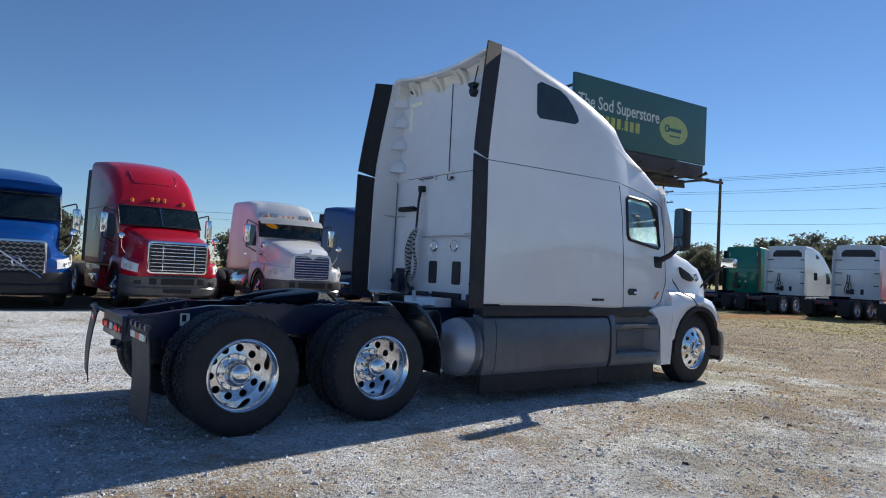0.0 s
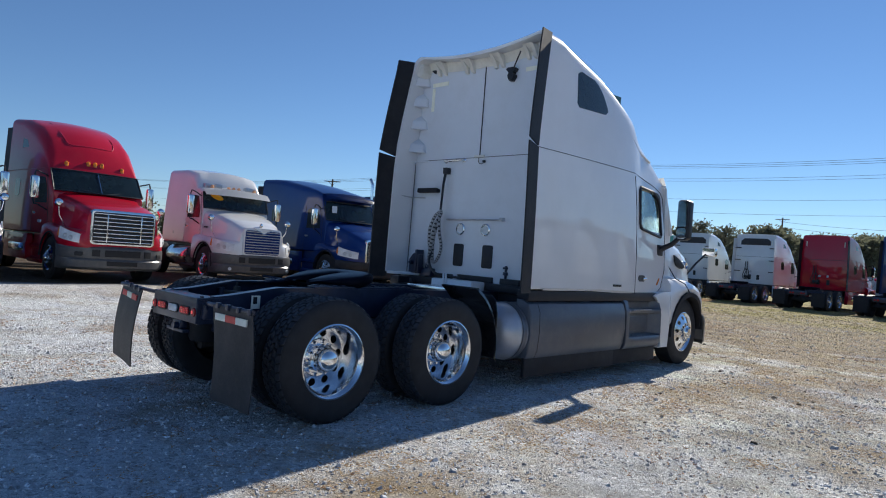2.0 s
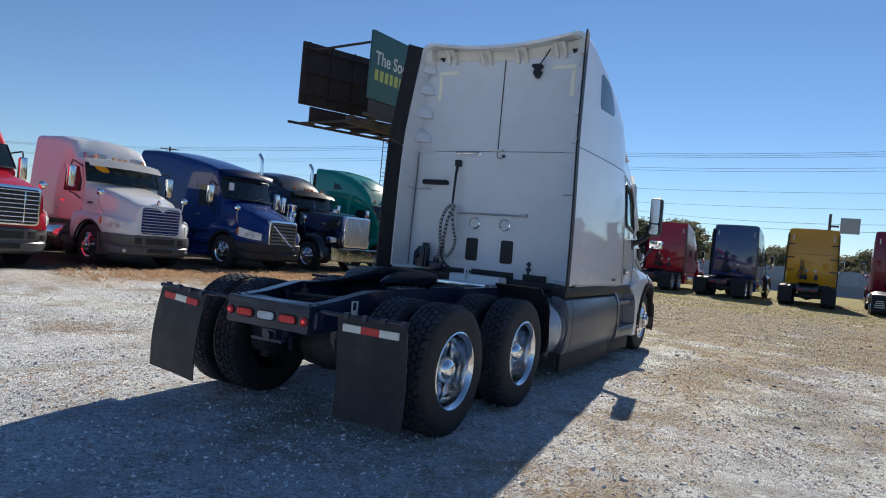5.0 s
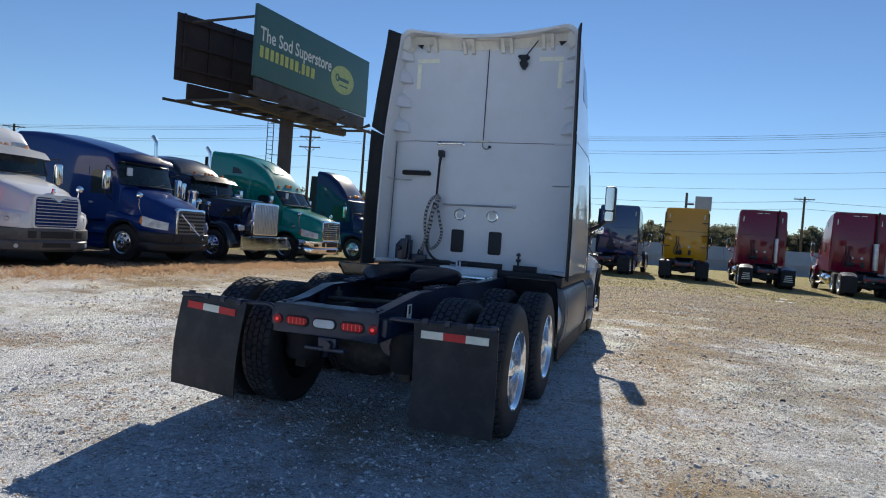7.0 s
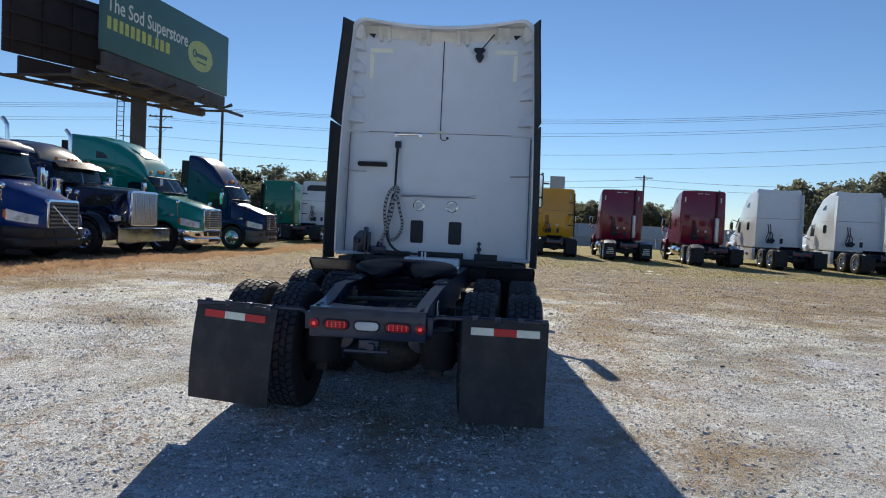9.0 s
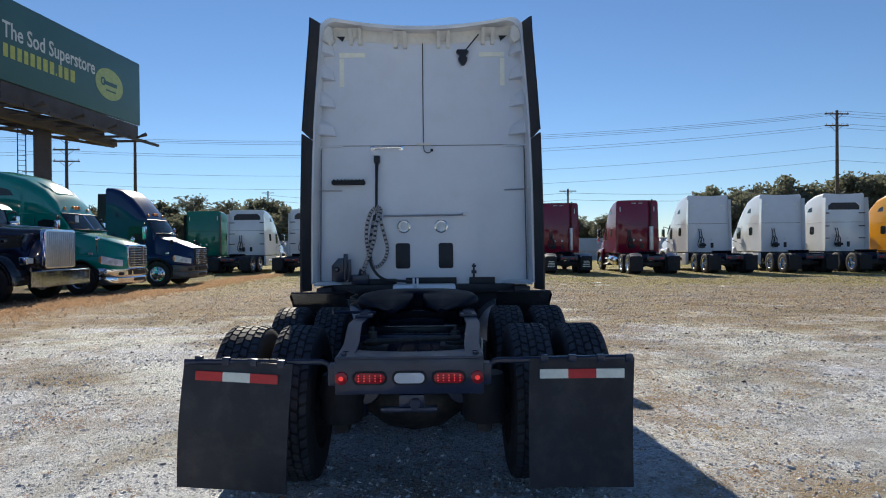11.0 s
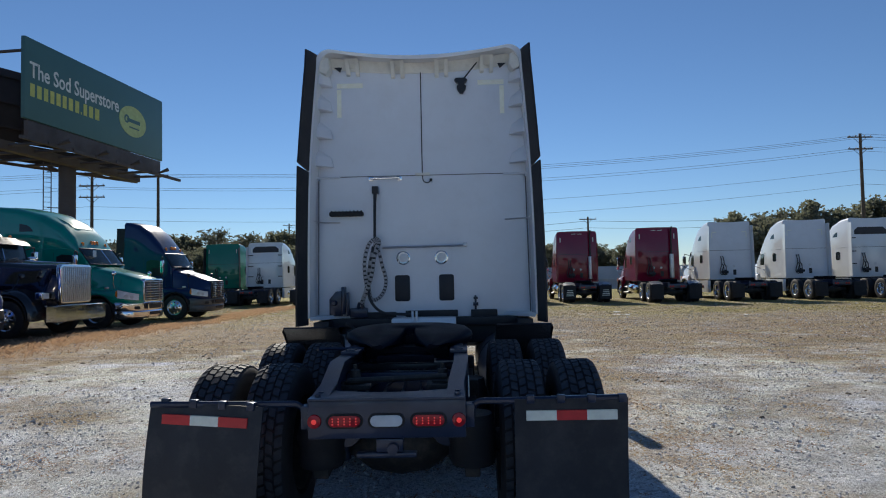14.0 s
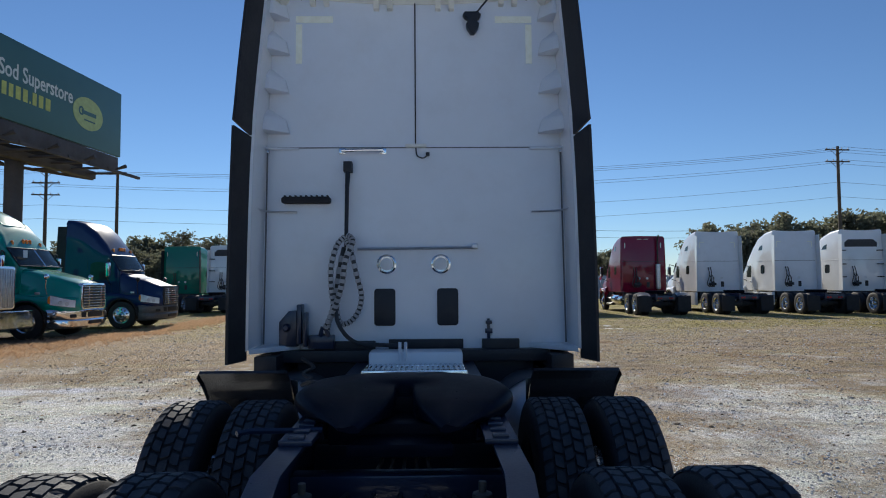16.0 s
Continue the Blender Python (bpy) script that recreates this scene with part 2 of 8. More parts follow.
def holed_disc(bm, r0, r1, h0, h1, count, hole_r, at_r, n=12):
    """A dished disc from radius r0 at h0 to r1 at h1, pierced by count round holes."""
    def place(r, a):
        return (h0 + (h1 - h0) * (r - r0) / (r1 - r0), r * math.cos(a), r * math.sin(a))
    for s in range(count):
        a0, span = 2 * math.pi * s / count, 2 * math.pi / count
        inner, outer = [], []
        for k in range(n):
            f = 2 * math.pi * k / n
            du, dv = math.cos(f), math.sin(f)
            inner.append(bm.verts.new(place(at_r + hole_r * du, a0 + hole_r * dv / at_r)))
            ru = ((r1 - at_r) if du > 0 else (at_r - r0)) / max(abs(du), 1e-6)
            rv = (span / 2 * at_r) / max(abs(dv), 1e-6)
            t = min(ru, rv)
            outer.append(bm.verts.new(place(at_r + t * du, a0 + t * dv / at_r)))
        corners = [bm.verts.new(place(r, a0 + g * span / 2)) for r, g in ((r1, 1), (r0, 1), (r0, -1), (r1, -1))]
        for k in range(n):
            j = (k + 1) % n
            bm.faces.new((inner[k], inner[j], outer[j], outer[k]))
        for c in corners:
            near = sorted(range(n), key=lambda k: (outer[k].co - c.co).length)[:2]
            if abs(near[0] - near[1]) in (1, n - 1):
                bm.faces.new((outer[near[0]], outer[near[1]], c))
        deep = [bm.verts.new(Vector(v.co) - Vector((0.03, 0, 0))) for v in inner]
        for k in range(n):
            j = (k + 1) % n
            bm.faces.new((inner[j], inner[k], deep[k], deep[j]))


def as_mesh(name, bm, mat):
    ob = part(name, bm, mat)
    me = ob.data
    bpy.data.objects.remove(ob)
    return me


TR, TW = 0.497, 0.272


def tyre_mesh(name, lugs, seg):
    """A heavy truck tyre, its outer side towards +x at 0; lugs: rows of tread blocks."""
    bm = bmesh.new()
    r, w = TR, TW
    body = r - 0.014 if lugs else r
    lathe(bm, [(0.288, -0.025), (0.30, -0.002), (0.36, 0.004), (0.43, -0.002), (0.468, -0.012), (body - 0.004, -0.026), (body, -0.04),
               (body, -w + 0.04), (body - 0.004, -w + 0.026), (0.468, -w + 0.012), (0.43, -w + 0.002), (0.36, -w - 0.004), (0.30, -w + 0.002), (0.288, -w + 0.025), (0.27, -w + 0.05), (0.27, -0.05), (0.288, -0.025)], seg)
    return as_mesh(name, bm, tyre_rubber)


def tread_mesh(name):
    """Rows of tread blocks round the drive tyre."""
    bm = bmesh.new()
    r, w = TR, TW
    body = r - 0.014
    rows = 5
    pitch = (w - 0.03) / rows
    count = 46
    for j in range(rows):
        x0 = -0.015 - j * pitch
        for k in range(count):
            mid = 2 * math.pi * (k + (0.5 if j % 2 else 0)) / count
            half = math.pi / count * 0.82
            skew = 0.26 * half * (1 if j % 2 else -1)
            a, b = x0 - 0.004, x0 - pitch + 0.004
            c = (a + b) / 2
            outline = [(a, -half * 0.9 + skew), (c, -half * 1.02), (b, -half * 0.9 - skew), (b, half * 0.9 - skew), (c, half * 1.02), (a, half * 0.9 + skew)]
            edge = 0.012 if j in (0, rows - 1) else 0
            lo = [bm.verts.new((x, (body - 0.004) * math.cos(mid + t), (body - 0.004) * math.sin(mid + t))) for x, t in outline]
            hi = []
            for x, t in outline:
                rr = r - (edge if (j == 0 and x == a) or (j == rows - 1 and x == b) else 0)
                hi.append(bm.verts.new((c + (x - c) * 0.94, rr * math.cos(mid + t * 0.94), rr * math.sin(mid + t * 0.94))))
            bm.faces.new(hi)
            for q in range(6):
                bm.faces.new((lo[q], lo[(q + 1) % 6], hi[(q + 1) % 6], hi[q]))
    return as_mesh(name, bm, tread_rubber)


def rim_mesh(name, kind, mat, seg=40):
    """Rims, outer lip at x = 0: 'dish' sinks in, 'dome' bulges out, 'barrel' is the inner one of a pair."""
    bm = bmesh.new()
    if kind == "dish":
        lathe(bm, [(0.272, -0.26), (0.262, -0.2), (0.262, -0.03), (0.292, -0.014), (0.298, 0.0), (0.288, 0.004), (0.278, -0.004), (0.262, -0.03), (0.254, -0.1), (0.248, -0.245)], seg)
        holed_disc(bm, 0.155, 0.248, -0.222, -0.235, 10, 0.033, 0.201)
        lathe(bm, [(0.155, -0.222), (0.148, -0.212), (0.0, -0.212)], seg)
    elif kind == "dome":
        lathe(bm, [(0.272, -0.26), (0.262, -0.2), (0.262, -0.03), (0.292, -0.014), (0.298, 0.0), (0.288, 0.004), (0.272, -0.012), (0.262, -0.02)], seg)
        holed_disc(bm, 0.15, 0.262, 0.03, -0.02, 10, 0.032, 0.210)
        lathe(bm, [(0.15, 0.03), (0.14, 0.035), (0.0, 0.035)], seg)
    else:
        lathe(bm, [(0.272, -0.26), (0.26, -0.2), (0.26, -0.03), (0.292, -0.014), (0.298, 0.0), (0.27, -0.01), (0.2, -0.05), (0.0, -0.05)], seg)
    return as_mesh(name, bm, mat)


def hub_mesh(name, kind, seg=28):
    bm = bmesh.new()
    if kind == "dish":
        lathe(bm, [(0.112, -0.212), (0.112, -0.150), (0.104, -0.142), (0.104, -0.110), (0.096, -0.075), (0.075, -0.045), (0.045, -0.028), (0.0, -0.022)], seg)
    else:
        lathe(bm, [(0.1, 0.035), (0.098, 0.06), (0.075, 0.07), (0.07, 0.09), (0.06, 0.1), (0.0, 0.104)], seg)
    return as_mesh(name, bm, chrome)


NUT = as_mesh("wheel_nut", lathe(bmesh.new(), [(0.017, 0.0), (0.017, 0.02), (0.011, 0.034), (0.0, 0.034)], 6), chrome)
TREAD = tread_mesh("tread")
TYRE_DRIVE = tyre_mesh("tyre", True, 56)
TYRE_PLAIN = tyre_mesh("tyre_plain", False, 36)
RIM_DISH, RIM_DOME, RIM_IN = rim_mesh("rim_dish", "dish", alu), rim_mesh("rim_dome", "dome", alu), rim_mesh("rim_inner", "barrel", grimy_steel, 28)
HUB_DISH, HUB_DOME = hub_mesh("hub_dish", "dish"), hub_mesh("hub_dome", "dome")


def wheel(parent, x, y, kind, tyre, z=0.49):
    """A wheel whose outer lip lies at x; on the left side (x < 0) it is turned round."""
    m = pose(x, y, z, 0, 0, 0 if x > 0 else 180) @ pose(0, 0, 0, random.uniform(0, 360))
    rim = put("wheel", {"dish": RIM_DISH, "dome": RIM_DOME, "inner": RIM_IN}[kind], parent, "", m)
    put("tyre", tyre, rim, "black rubber tyre")
    if tyre is TYRE_DRIVE:
        tagged(put("tread", TREAD, rim), "rows of rubber tread blocks", kind="stuff")
    if kind == "dome" or (kind == "dish" and tyre is TYRE_DRIVE):
        for k in range(10):
            a = 2 * math.pi * k / 10
            r, h = (0.122, 0.035) if kind == "dome" else (0.133, -0.212)
            put("wheel_nut", NUT, rim, "", pose(h, r * math.cos(a), r * math.sin(a)))
    if kind != "inner":
        put("hub_cap", HUB_DISH if kind == "dish" else HUB_DOME, rim, "chrome hub cap")
    return rim


# ---- bonnets ----


def lerp_rows(keys, y):
    """Values at y out of rows that begin with y, falling."""
    for a, b in zip(keys, keys[1:]):
        if y >= b[0]:
            f = min(1, max(0, (a[0] - y) / (a[0] - b[0])))
            f = f * f * (3 - 2 * f) * 0.5 + f * 0.5
            return [p + (q - p) * f for p, q in zip(a[1:], b[1:])]
    return list(keys[-1][1:])


def sweep(y, gw):
    """Half width of the wings, drawn in towards the grille."""
    f = min(1, max(0, (-y - 0.06) / 0.75))
    return gw / 2 + 0.10 + (1.16 - gw / 2 - 0.10) * (1 - (1 - f) ** 2.4) ** 0.8


def bonnet_mesh(gw, top, fy, foot_y, foot_z, lip, keys=None, front=-0.06):
    """Bonnet and both wings in one moulding, open over the wheels."""
    keys = keys or ((-0.06, top - 0.04, gw / 2 + 0.05, 1.16), (-0.3, top + 0.05, gw / 2 + 0.10, 1.19), (-0.7, top + (foot_z - top) * 0.42, gw / 2 * 0.5 + 0.50, 1.22), (fy, top + (foot_z - top) * 0.72, gw / 2 * 0.3 + 0.67, 1.24), (foot_y - 0.02, foot_z - 0.01, 0.97, 1.30))
    ys = [front, -0.06, -0.12, -0.2, -0.3, -0.42] + [fy + 0.6 * math.cos(radians(a)) for a in (2, 12, 24, 40, 60, 80, 100, 120, 140, 156, 168, 178)] + [foot_y - 0.24]
    rings = []
    for y in sorted({y for y in ys if y <= front}, reverse=True):
        zc, hw, ft = lerp_rows(keys, y)
        fw = sweep(y, gw)
        d = abs(y - fy)
        zb = 0.49 + math.sqrt(max(0, 0.60 ** 2 - d * d)) if d < 0.599 else 0.0
        zb = max(zb, lip if y > fy else 0.62)
        ft = max(ft, zb + 0.13)
        x1, x2 = max(hw + 0.03, fw - 0.20), max(hw + 0.02, fw * 0.45 + hw * 0.55 - 0.02)
        x2 = min(x2, x1 - 0.005)
        half = [(0, zb), (fw * 0.6, zb), (fw - 0.03, zb), (fw, zb + 0.025), (fw + 0.012, zb * 0.6 + ft * 0.4), (fw - 0.01, ft - 0.10), (fw - 0.06, ft - 0.03), (max(x1, fw - 0.12), ft),
                (x1, ft + 0.012), (x2, ft + 0.035), (min(hw + 0.03, x2), ft * 0.6 + zc * 0.4 - 0.05), (hw, zc - 0.14), (hw - 0.05, zc - 0.055), (hw - 0.15, zc - 0.012), (hw * 0.55, zc + 0.02), (hw * 0.25, zc + 0.035), (0, zc + 0.04)]
        rings.append([(x, y, z) for x, z in half] + [(-x, y, z) for x, z in half[-2:0:-1]])
    bm = bmesh.new()
    loft(bm, rings)
    return bm


def wing_patch(s, gw, y0, y1, low, high, off=0.012, thick=0.03):
    """A lens or vent that follows the swept wing from y0 back to y1; low and high: heights at both ends."""
    grid = []
    for k in range(7):
        f = k / 6
        y = y0 + (y1 - y0) * f
        za, zb = low[0] + (low[1] - low[0]) * f, high[0] + (high[1] - high[0]) * f
        grid.append([(s * (sweep(y, gw) + off - 0.02 * g ** 3), y + 0.004, za + (zb - za) * g) for g in (0, 0.33, 0.66, 1)])
    bm = bmesh.new()
    loft(bm, grid, (False, False), False)
    bmesh.ops.recalc_face_normals(bm, faces=bm.faces)
    bmesh.ops.solidify(bm, geom=list(bm.faces), thickness=thick)
    return bm

# ---- the white truck ----
# Its own axes: y forward from the rear axle, x to its right, z up from the ground.
semi = thing("semi_truck", pose(0.035, 0, 0, 0, 0, 0.7), "white sleeper tractor truck with grey side skirts, parked on gravel", "truck", "parked trucks")
WALL = 2.86
LEVELS = (1.25, 1.55, 1.93, 2.2, 2.47)
#        y     z0    zt    w0    w1    r     crown
CAB = ((2.48, 1.08, 3.89, 1.185, 1.10, 0.15, -0.09), (2.75, 1.08, 3.895, 1.185, 1.10, 0.16, -0.085), (3.1, 1.08, 3.86, 1.18, 1.10, 0.17, -0.07),
       (3.5, 1.08, 3.80, 1.175, 1.09, 0.17, -0.02), (3.85, 1.08, 3.765, 1.17, 1.075, 0.22, 0.03), (4.25, 1.07, 3.665, 1.165, 1.055, 0.26, 0.07),
       (4.6, 1.06, 3.56, 1.155, 1.03, 0.28, 0.08), (4.8, 1.05, 3.475, 1.145, 1.015, 0.28, 0.08), (4.96, 1.05, 3.34, 1.13, 0.99, 0.29, 0.10),
       (5.1, 1.05, 3.24, 1.115, 0.97, 0.3, 0.11), (5.4, 1.05, 3.10, 1.09, 0.95, 0.3, 0.1), (5.55, 1.05, 3.02, 1.075, 0.94, 0.27, 0.09),
       (5.78, 1.05, 2.86, 1.05, 0.92, 0.2, 0.06), (5.96, 1.05, 2.72, 1.03, 0.9, 0.1, 0.04))


def cab_at(y):
    for a, b in zip(CAB, CAB[1:]):
        if y <= b[0]:
            f = max(0, (y - a[0]) / (b[0] - a[0]))
            return [p + (q - p) * f for p, q in zip(a, b)]
    return list(CAB[-1])


def side_x(y, z):
    _, z0, zt, w0, w1, r, _ = cab_at(y)
    return w0 + (w1 - w0) * min(1.0, max(0.0, (z - z0) / (zt - r - z0))) ** 2.0


def on_side(bm, outline, s, off, thick=0.012, fn=None, cols=7, rows=5):
    """A thin plate that follows the cab's side; convex outline in y, z; s: +1 right, -1 left."""
    fn = fn or side_x
    lo, hi = min(y for y, _ in outline), max(y for y, _ in outline)
    grid = []
    for i in range(cols + 1):
        y = lo + 1e-4 + (hi - lo - 2e-4) * i / cols
        cuts = []
        for (ya, za), (yb, zb) in zip(outline, outline[1:] + outline[:1]):
            if (ya - y) * (yb - y) <= 0 and ya != yb:
                cuts.append(za + (zb - za) * (y - ya) / (yb - ya))
        z0, z1 = min(cuts), max(cuts)
        grid.append([(y, z0 + (z1 - z0) * j / rows) for j in range(rows + 1)])
    out = [[bm.verts.new((s * (fn(y, z) + off), y, z)) for y, z in col] for col in grid]
    back = [[bm.verts.new((s * (fn(y, z) + off - thick), y, z)) for y, z in col] for col in grid]
    for i in range(cols):
        for j in range(rows):
            bm.faces.new((out[i][j], out[i + 1][j], out[i + 1][j + 1], out[i][j + 1]))
            bm.faces.new((back[i][j], back[i][j + 1], back[i + 1][j + 1], back[i + 1][j]))
        bm.faces.new((out[i][0], back[i][0], back[i + 1][0], out[i + 1][0]))
        bm.faces.new((out[i][rows], out[i + 1][rows], back[i + 1][rows], back[i][rows]))
    for i in (0, cols):
        for j in range(rows):
            bm.faces.new((out[i][j], out[i][j + 1], back[i][j + 1], back[i][j]))
    return bm


def side_line(bm, pts, s, r=0.004):
    return tube(bm, [(s * (side_x(y, z) + r * 0.3), y, z) for y, z in pts], r, 6)


rings = [ring(*row, LEVELS) for row in CAB]


def inset(row, y, d, down=None):
    _, z0, zt, w0, w1, r, crown = row
    return ring(y, z0 + d * 0.3, zt - (d if down is None else down), w0 - d, w1 - d, r, crown, LEVELS)


bm = bmesh.new()
vs = loft(bm, [inset(CAB[2], WALL + 0.02, 0.03, -0.05), inset(CAB[0], 2.485, 0.035)] + rings, (False, False))
gone = []
for f in bm.faces:
    c = f.calc_center_median()
    if c.z < 1.13 and c.y < 2.84:
        gone.append(f)
    elif 4.96 < c.y < 5.78 and 1.93 < c.z < 2.47 and abs(c.x) > 0.8:
        gone.append(f)
bmesh.ops.delete(bm, geom=gone, context="FACES")
body = part("cab_body", bm, white_paint, semi, "glossy white cab and sleeper shell")

bm = bmesh.new()
back = [Vector(p) for p in inset(CAB[2], WALL, 0.025, -0.045)]
bm.faces.new([bm.verts.new(p) for p in back])
geo = bmesh.ops.extrude_face_region(bm, geom=list(bm.faces))
bmesh.ops.translate(bm, verts=[e for e in geo["geom"] if isinstance(e, bmesh.types.BMVert)], vec=(0, 0.05, 0))
wall = part("rear_wall", bm, wall_white, semi, "flat white back wall of the sleeper")


def on_wall(name, mat, label="", bev=0.004, *boxes):
    bm = bmesh.new()
    for x0, x1, z0, z1, d in boxes:
        box(bm, x0, x1, WALL - d, WALL + 0.004, z0, z1, bev if bev < d else 0)
    return part(name, bm, mat, semi, label)


on_wall("panel_seam", seam_grey, "dark seam across the back wall", 0, (-1.12, 1.12, 2.612, 2.62, 0.004))
on_wall("rubber_strip", black_rubber, "black upright rubber strip", 0.003, (0.002, 0.012, 2.63, 3.81, 0.010))
for s in (-1, 1):
    on_wall("corner_tape", tape_yellow, "yellowed reflective corner tape", 0, (s * 0.885 - 0.024, s * 0.885 + 0.024, 3.27, 3.575, 0.006), (min(s * 0.909, s * 0.625), max(s * 0.909, s * 0.625), 3.59, 3.64, 0.007))
    bm = tube(bmesh.new(), [(s * 1.135, WALL - 0.02, 1.13), (s * 1.115, WALL - 0.02, 2.59)], 0.006, 8)
    part("corner_rod", bm, seam_grey, semi, "upright corner seal")
    bm = tube(bmesh.new(), curve_pts([(s * 1.15, 2.6, 2.135), (s * 1.10, WALL - 0.05, 2.125), (s * 0.89, WALL - 0.016, 2.12)], 5), 0.008, 8)
    part("brace_rod", bm, alu_dull, semi)
    bm = bmesh.new()
    prism(bm, [(s * 1.15, 2.5), (s * 0.86, WALL - 0.01), (s * 1.14, WALL - 0.01)], "z", 1.09, 1.13, 0.008)
    part("lower_gusset", bm, wall_white, semi, "white lower corner gusset")
    for z, w in ((2.72, 0.15), (3.03, 0.13), (3.33, 0.115), (3.60, 0.10)):          # moulded ledges of the inner corner, flat below and tapered above
        bm = bmesh.new()
        edge = side_x(WALL, z) - 0.025
        foot = [(s * edge, WALL - 0.17), (s * (edge - 0.045), WALL - 0.16), (s * (edge - 0.03 - w), WALL - 0.05), (s * (edge - 0.03 - w), WALL + 0.006), (s * edge, WALL + 0.006)]
        mid = [(s * edge, WALL - 0.15), (s * (edge - 0.035), WALL - 0.13), (s * (edge - 0.02 - w * 0.85), WALL - 0.03), (s * (edge - 0.02 - w * 0.85), WALL + 0.006), (s * edge, WALL + 0.006)]
        top = [(s * edge, WALL - 0.03), (s * (edge - 0.005), WALL - 0.02), (s * (edge - 0.01), WALL - 0.004), (s * (edge - 0.015), WALL + 0.006), (s * edge, WALL + 0.006)]
        loft(bm, [[(x, y, z) for x, y in foot], [(x, y, z + 0.11) for x, y in mid], [(x, y, z + 0.20) for x, y in top]])
        bmesh.ops.bevel(bm, geom=bm.edges[:], offset=0.010, segments=2, affect="EDGES", profile=0.6)
        part("moulded_ledge", bm, wall_white, semi, "white moulded ledge")
    bm = tube(bmesh.new(), curve_pts([(s * 1.15, 2.6, 2.60), (s * 1.11, WALL - 0.05, 2.605), (s * 0.88, WALL - 0.012, 2.606)], 5), 0.010, 8)
    part("seam_bead", bm, wall_white, semi, "white bead over the seam end")
    lathe_at = (s * 1.115, WALL - 0.022, 2.585)
    part("rod_cap", lathe(bmesh.new(), [(0.016, -0.012), (0.018, 0.0), (0.012, 0.012), (0.0, 0.014)], 12, "z", lathe_at), alu, semi, "small bright rod cap")
    # moulded pocket in the upper corner
    bm = bmesh.new()
    prism(bm, [(s * 1.09, 3.74), (s * 1.0, 3.70), (s * 0.955, 3.76), (s * 0.97, 3.88), (s * 1.04, 3.90)], "y", 2.70, WALL + 0.006, 0.02)
    part("corner_pocket", bm, cream, semi, "aged white corner moulding")
for x in (-0.725, -0.237, 0.237, 0.725):       # arched brackets under the roof edge
    bm = bmesh.new()
    zt = 3.90 - 0.07 * (1 - (x / 0.95) ** 2)
    for d in (-0.052, 0.052):
        prism(bm, [(2.70, zt - 0.005), (WALL + 0.006, zt + 0.0), (WALL + 0.006, zt - 0.155), (WALL - 0.04, zt - 0.145), (WALL - 0.075, zt - 0.06)], "x", x + d - 0.021, x + d + 0.021, 0.008)
    prism(bm, [(2.71, zt - 0.003), (WALL + 0.006, zt), (WALL + 0.006, zt - 0.075), (WALL - 0.05, zt - 0.06)], "x", x - 0.05, x + 0.05, 0.008)
    part("roof_bracket", bm, cream, semi, "cream arched roof edge bracket")
bm = bmesh.new()
loft(bm, [[(0.98 * k / 10, yy, zz - 0.07 * (1 - (k / 10) ** 2)) for k in range(-10, 11)] for yy, zz in ((WALL + 0.004, 3.80), (WALL - 0.008, 3.802), (WALL - 0.02, 3.86), (WALL - 0.05, 3.915))], (False, False), False)
part("roof_cove", bm, cream, semi, "cream moulded strip where wall meets roof")
for x in (-0.89, 0.89):
    bm = prism(bmesh.new(), [(x - 0.045, 3.815), (x + 0.045, 3.815), (x + (0.02 if x < 0 else -0.02), 3.765)], "y", WALL - 0.024, WALL + 0.004)
    part("roof_gap", bm, black_plastic, semi, "dark gap in the moulding")
for x in (-0.23, 0.245):
    bm = prism(bmesh.new(), rounded(x - 0.08, x + 0.08, 1.26, 1.54, 0.025), "y", WALL - 0.012, WALL + 0.004, 0.003)
    part("vent_panel", bm, black_plastic, semi, "dark rounded vent panel")
for x, z in ((-0.215, 1.725), (0.195, 1.725)):
    bm = lathe(bmesh.new(), [(0.074, 0.0), (0.074, -0.02), (0.062, -0.026), (0.056, -0.016), (0.0, -0.014)], 28, "y", (x, WALL, z))
    lamp = part("work_light", bm, chrome, semi, "round chrome-ringed rear light")
    bm = lathe(bmesh.new(), [(0.054, -0.012), (0.045, -0.022), (0.0, -0.026)], 24, "y", (x, WALL, z))
    part("lens", bm, lens_clear, lamp, "clear lens")
bm = tube(bmesh.new(), [(-0.43, WALL - 0.005, 1.838), (-0.43, WALL - 0.05, 1.838), (0.455, WALL - 0.05, 1.845), (0.455, WALL - 0.005, 1.845)], 0.011, 8)
box(bm, 0.43, 0.475, WALL - 0.06, WALL + 0.003, 1.835, 1.875, 0.006)
part("grab_rail", bm, alu_dull, semi, "long polished grab rail")
bm = tube(bmesh.new(), [(-0.55, WALL - 0.003, 2.585), (-0.55, WALL - 0.05, 2.585), (-0.24, WALL - 0.05, 2.59), (-0.24, WALL - 0.003, 2.59)], 0.012, 8)
for x in (-0.55, -0.24):
    box(bm, x - 0.025, x + 0.025, WALL - 0.012, WALL + 0.003, 2.565, 2.61, 0.003)
part("tracker_bar", bm, alu, semi, "short polished hose tracker bar")
bm = prism(bmesh.new(), rounded(-1.0, -0.635, 2.185, 2.235, 0.018), "y", WALL - 0.07, WALL + 0.004, 0.006)
for k in range(9):
    box(bm, -0.98 + k * 0.04, -0.968 + k * 0.04, WALL - 0.076, WALL - 0.03, 2.232, 2.244, 0.002)
part("grip_pad", bm, black_rubber, semi, "black ribbed rubber grip")
